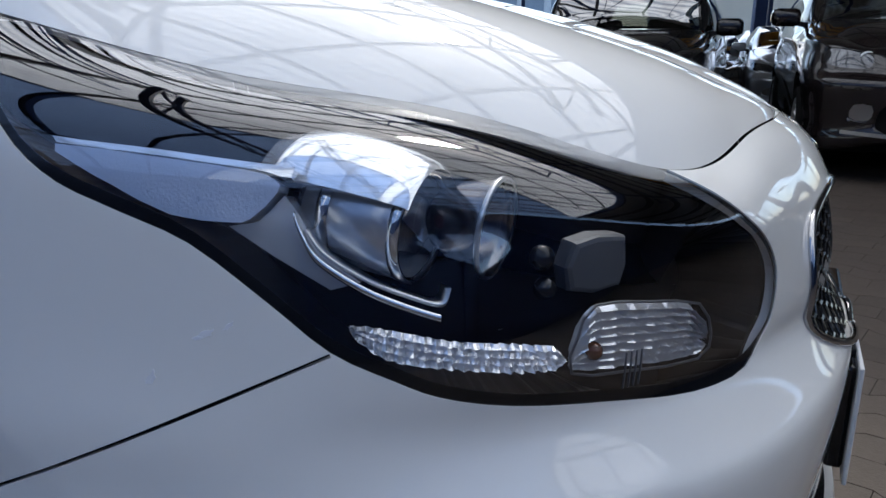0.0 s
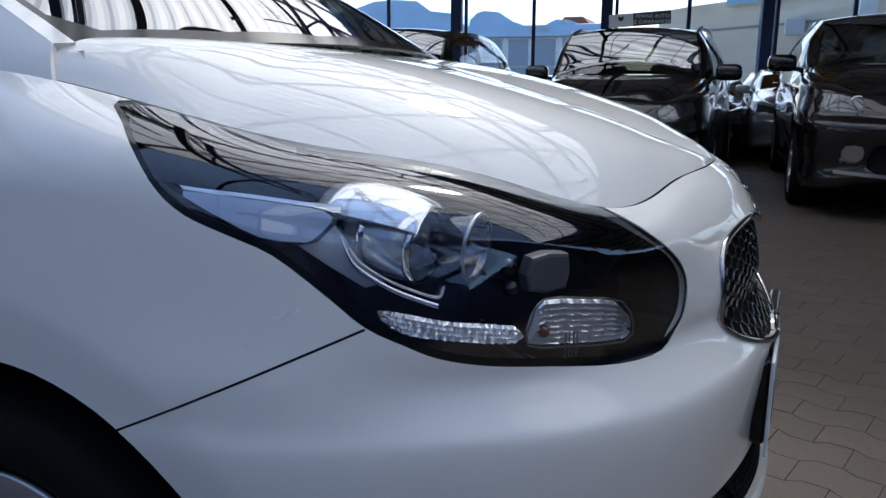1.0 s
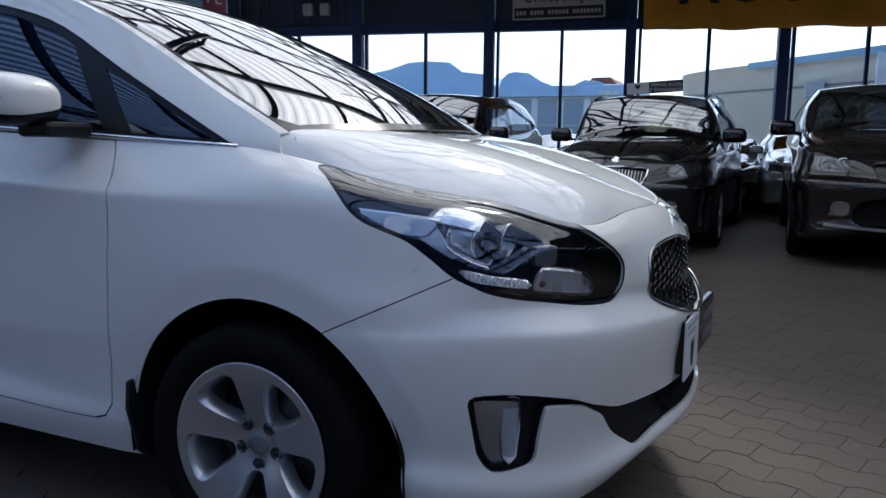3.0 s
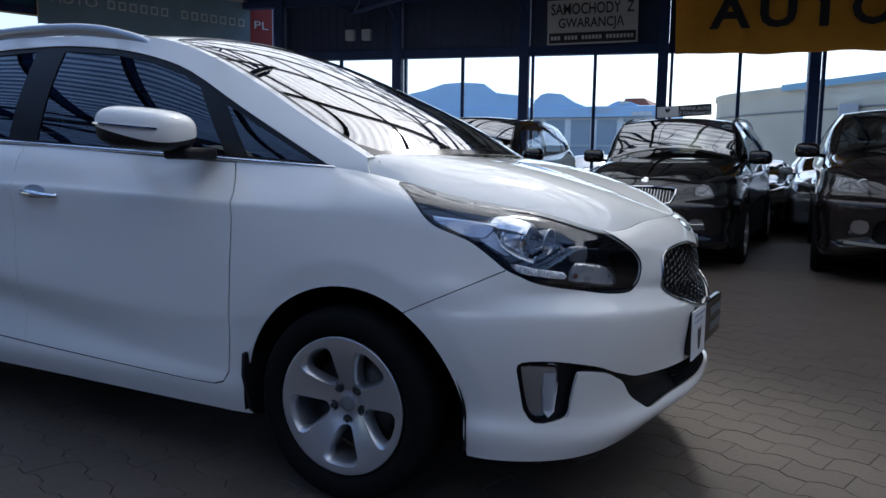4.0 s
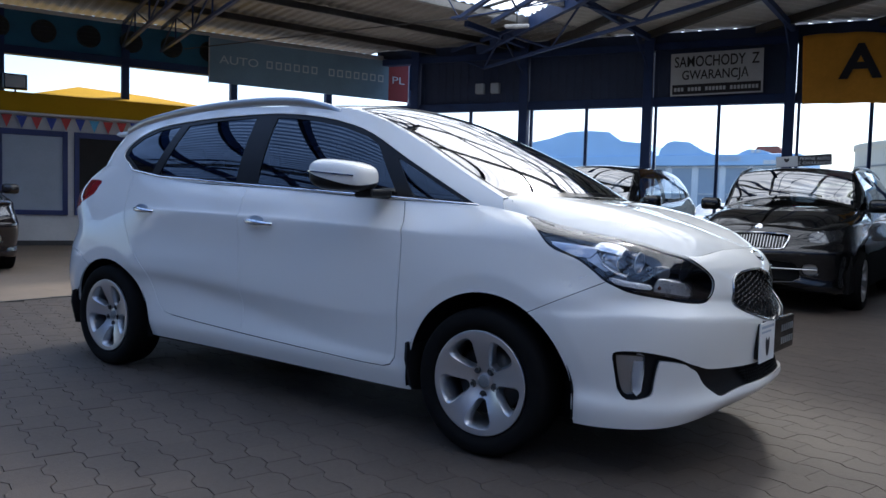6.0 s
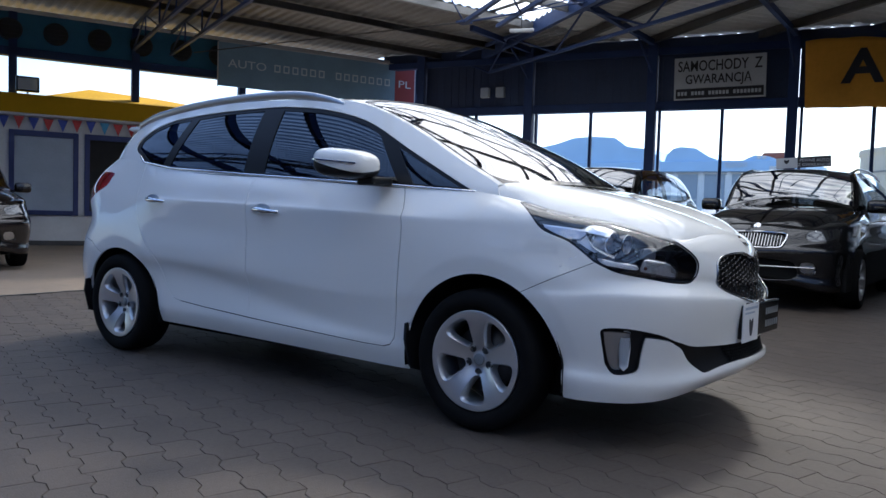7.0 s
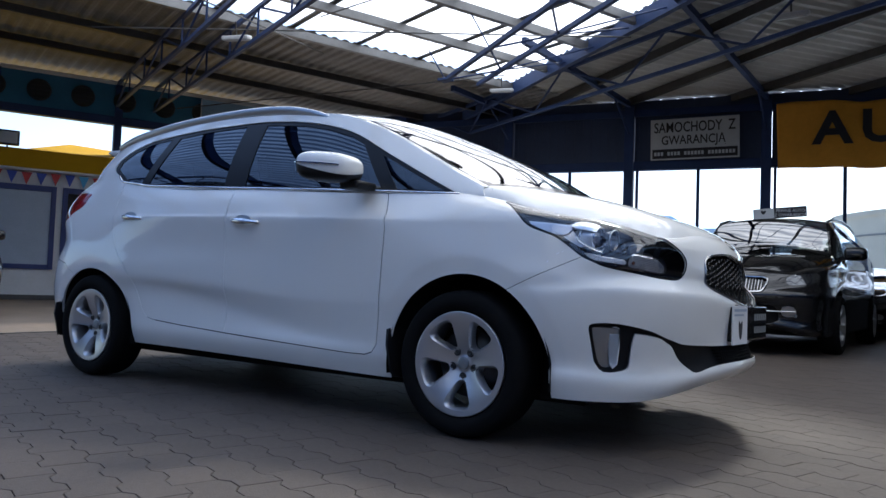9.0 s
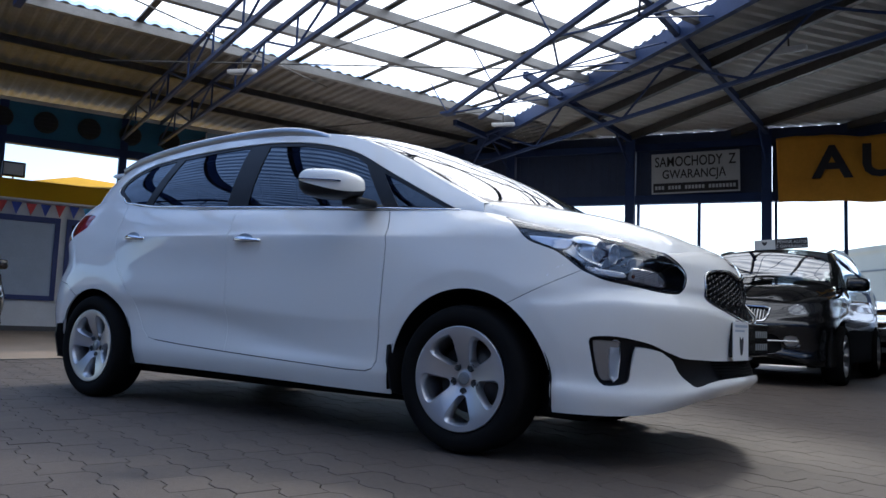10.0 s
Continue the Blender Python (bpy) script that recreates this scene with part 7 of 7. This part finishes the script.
for z0, z1, out in ((3.70, 3.88, .06), (2.95, 3.02, .03)):
    bm = bmesh.new()
    for (ax, ay), (bx, by) in zip(plan, plan[1:]):
        d = Vector((bx - ax, by - ay, 0)).normalized()
        o = Vector((d.y, -d.x, 0)) * -out
        for q in ((o, Vector((0, 0, 0))),):
            vs_ = [bm.verts.new(p) for p in (Vector((ax, ay, z0)) - o, Vector((bx, by, z0)) - o, Vector((bx, by, z1)) - o, Vector((ax, ay, z1)) - o)]
            bm.faces.new(vs_)
    part("trim", bm, BEIGE if z0 > 3 else CONCRETE, hall2)
bm = bmesh.new()
eave = [bm.verts.new(p) for p in ((.5, 26.5, 3.93), (2.2, 24.9, 3.96), (4.2, 23.0, 4.0), (9.6, 19.3, 4.0))]
ridge = [bm.verts.new(p) for p in ((.75, 27.4, 4.08), (2.6, 28.6, 4.95), (4.54, 30.0, 5.69), (11.5, 30.0, 8.3))]
low_eave = [bm.verts.new(v.co + Vector((0, 0, -.22))) for v in eave]
for k in range(3):
    bm.faces.new((eave[k], eave[k + 1], ridge[k + 1], ridge[k]))
    bm.faces.new((low_eave[k], low_eave[k + 1], eave[k + 1], eave[k]))
bmesh.ops.recalc_face_normals(bm, faces=bm.faces)
part("roof", bm, ROOF_PALE, hall2, "pale blue sheet roof")
part("pilaster", box((4.05, 23.0, -.08), (4.5, 23.4, 3.8), .02), SHOP_PALE, hall2, "pale pilaster")
part("cooler", box((2.25, 24.2, 2.60), (2.80, 24.6, 3.08), .03, Matrix.Identity(4)), WHITE_PANEL, hall2, "white air conditioner box")


# ---- paving: wavy interlocking concrete blocks, rows turned nineteen degrees ----
ROW, LONG, TURN = .147, .215, radians(-19)
RX, RY = Vector((math.cos(TURN), math.sin(TURN), 0)), Vector((-math.sin(TURN), math.cos(TURN), 0))
FX0, FX1, FY0, FY1 = -6.05, 6.0, -5.0, 13.55
JW, JX = .0013, .0005


def wave(u):
    """Sideways swing of the long joints."""
    p = (u / LONG) % 1.0
    return .014 * (np.interp(p, [0, .18, .5, .68, 1.0], [-1, 1, 1, -1, -1]))


us_b = [0, .09, .18, .34, .50, .59, .68, .84, 1.0]
cx, cy = LONG / 2, ROW / 2
blocks = []
for phase in (0.0, 0.5):
    lower = [(JX + (LONG - 2 * JX) * t, JW + float(wave(LONG * (t + phase) - 1e-9))) for t in (us_b if not phase else sorted({(u + .5) % 1.0 for u in us_b[1:]} | {0.0, 1.0}))]
    upper = [(x, y + ROW - 2 * JW) for x, y in lower]
    ring = lower + upper[::-1]
    inner = [(cx + (x - cx) * .992, cy + (y - cy) * .98) for x, y in ring]
    n_r = len(ring)
    block_v = [(x, y, 0.0) for x, y in inner] + [(x, y, -.002) for x, y in ring] + [(x, y, -.03) for x, y in ring]
    block_f = [tuple(range(n_r))] + [(n_r + i, n_r + (i + 1) % n_r, (i + 1) % n_r, i) for i in range(n_r)] + [(2 * n_r + i, 2 * n_r + (i + 1) % n_r, n_r + (i + 1) % n_r, n_r + i) for i in range(n_r)]
    block_me = bpy.data.meshes.new("paver")
    block_me.from_pydata(block_v, [], block_f)
    block_me.materials.append(PAVER)
    blocks.append((block_me, np.array(block_v), block_f))
count = 0
rng = np.random.RandomState(4)
near_places, far_v, far_f = [], [], []
for j in range(-90, 110):
    for i in range(-80, 80):
        o = RX * (i * LONG + (j % 2) * LONG * .5) + RY * (j * ROW)
        c = o + RX * cx + RY * cy
        if FX0 < c.x < FX1 and FY0 < c.y < FY1:
            drop = float(rng.uniform(-.0018, .0))
            if -.9 < c.x < 1.45 and (-2.7 < c.y < -.95 and c.x < 1.2 or .15 < c.y < 1.9 and c.x > .95) and len(near_places) < 290:
                near_places.append((o, drop, j % 2))
            else:
                _, bv, block_f = blocks[j % 2]
                base = count
                count += len(bv)
                p = np.array(o)[None] + bv[:, :1] * np.array(RX)[None] + bv[:, 1:2] * np.array(RY)[None]
                p[:, 2] = bv[:, 2] + drop + bv[:, 0] * float(rng.uniform(-.004, .004))
                far_v.append(p)
                far_f.extend([tuple(v + base for v in f) for f in block_f])
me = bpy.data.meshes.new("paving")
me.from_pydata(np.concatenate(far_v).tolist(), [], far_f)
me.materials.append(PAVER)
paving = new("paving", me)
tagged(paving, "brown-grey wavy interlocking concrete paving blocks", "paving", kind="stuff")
for o, drop, kind_ in near_places:
    ob = new("paver", blocks[kind_][0])
    ob.matrix_basis = frame_axes(o + Vector((0, 0, drop)), RX, RY)
    ob.parent = floor
rest = empty("outer_floor", None, "worn grey paving towards the hall's edges, coloured sunlit brown past the drain", "floor", kind="structure")
# the slab beyond the drain takes the sunlit colour
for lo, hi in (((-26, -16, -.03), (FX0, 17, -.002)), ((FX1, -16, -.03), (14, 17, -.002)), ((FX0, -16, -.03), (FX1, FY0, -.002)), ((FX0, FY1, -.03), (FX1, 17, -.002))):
    part("slab", box(lo, hi), SUNLIT_FLOOR if hi[0] == FX0 else PAVER, rest)
part("drain", box((-6.075, -9, -.02), (-6.03, 12.2, .004)), STEEL_DARK, rest, "dark narrow drain strip")
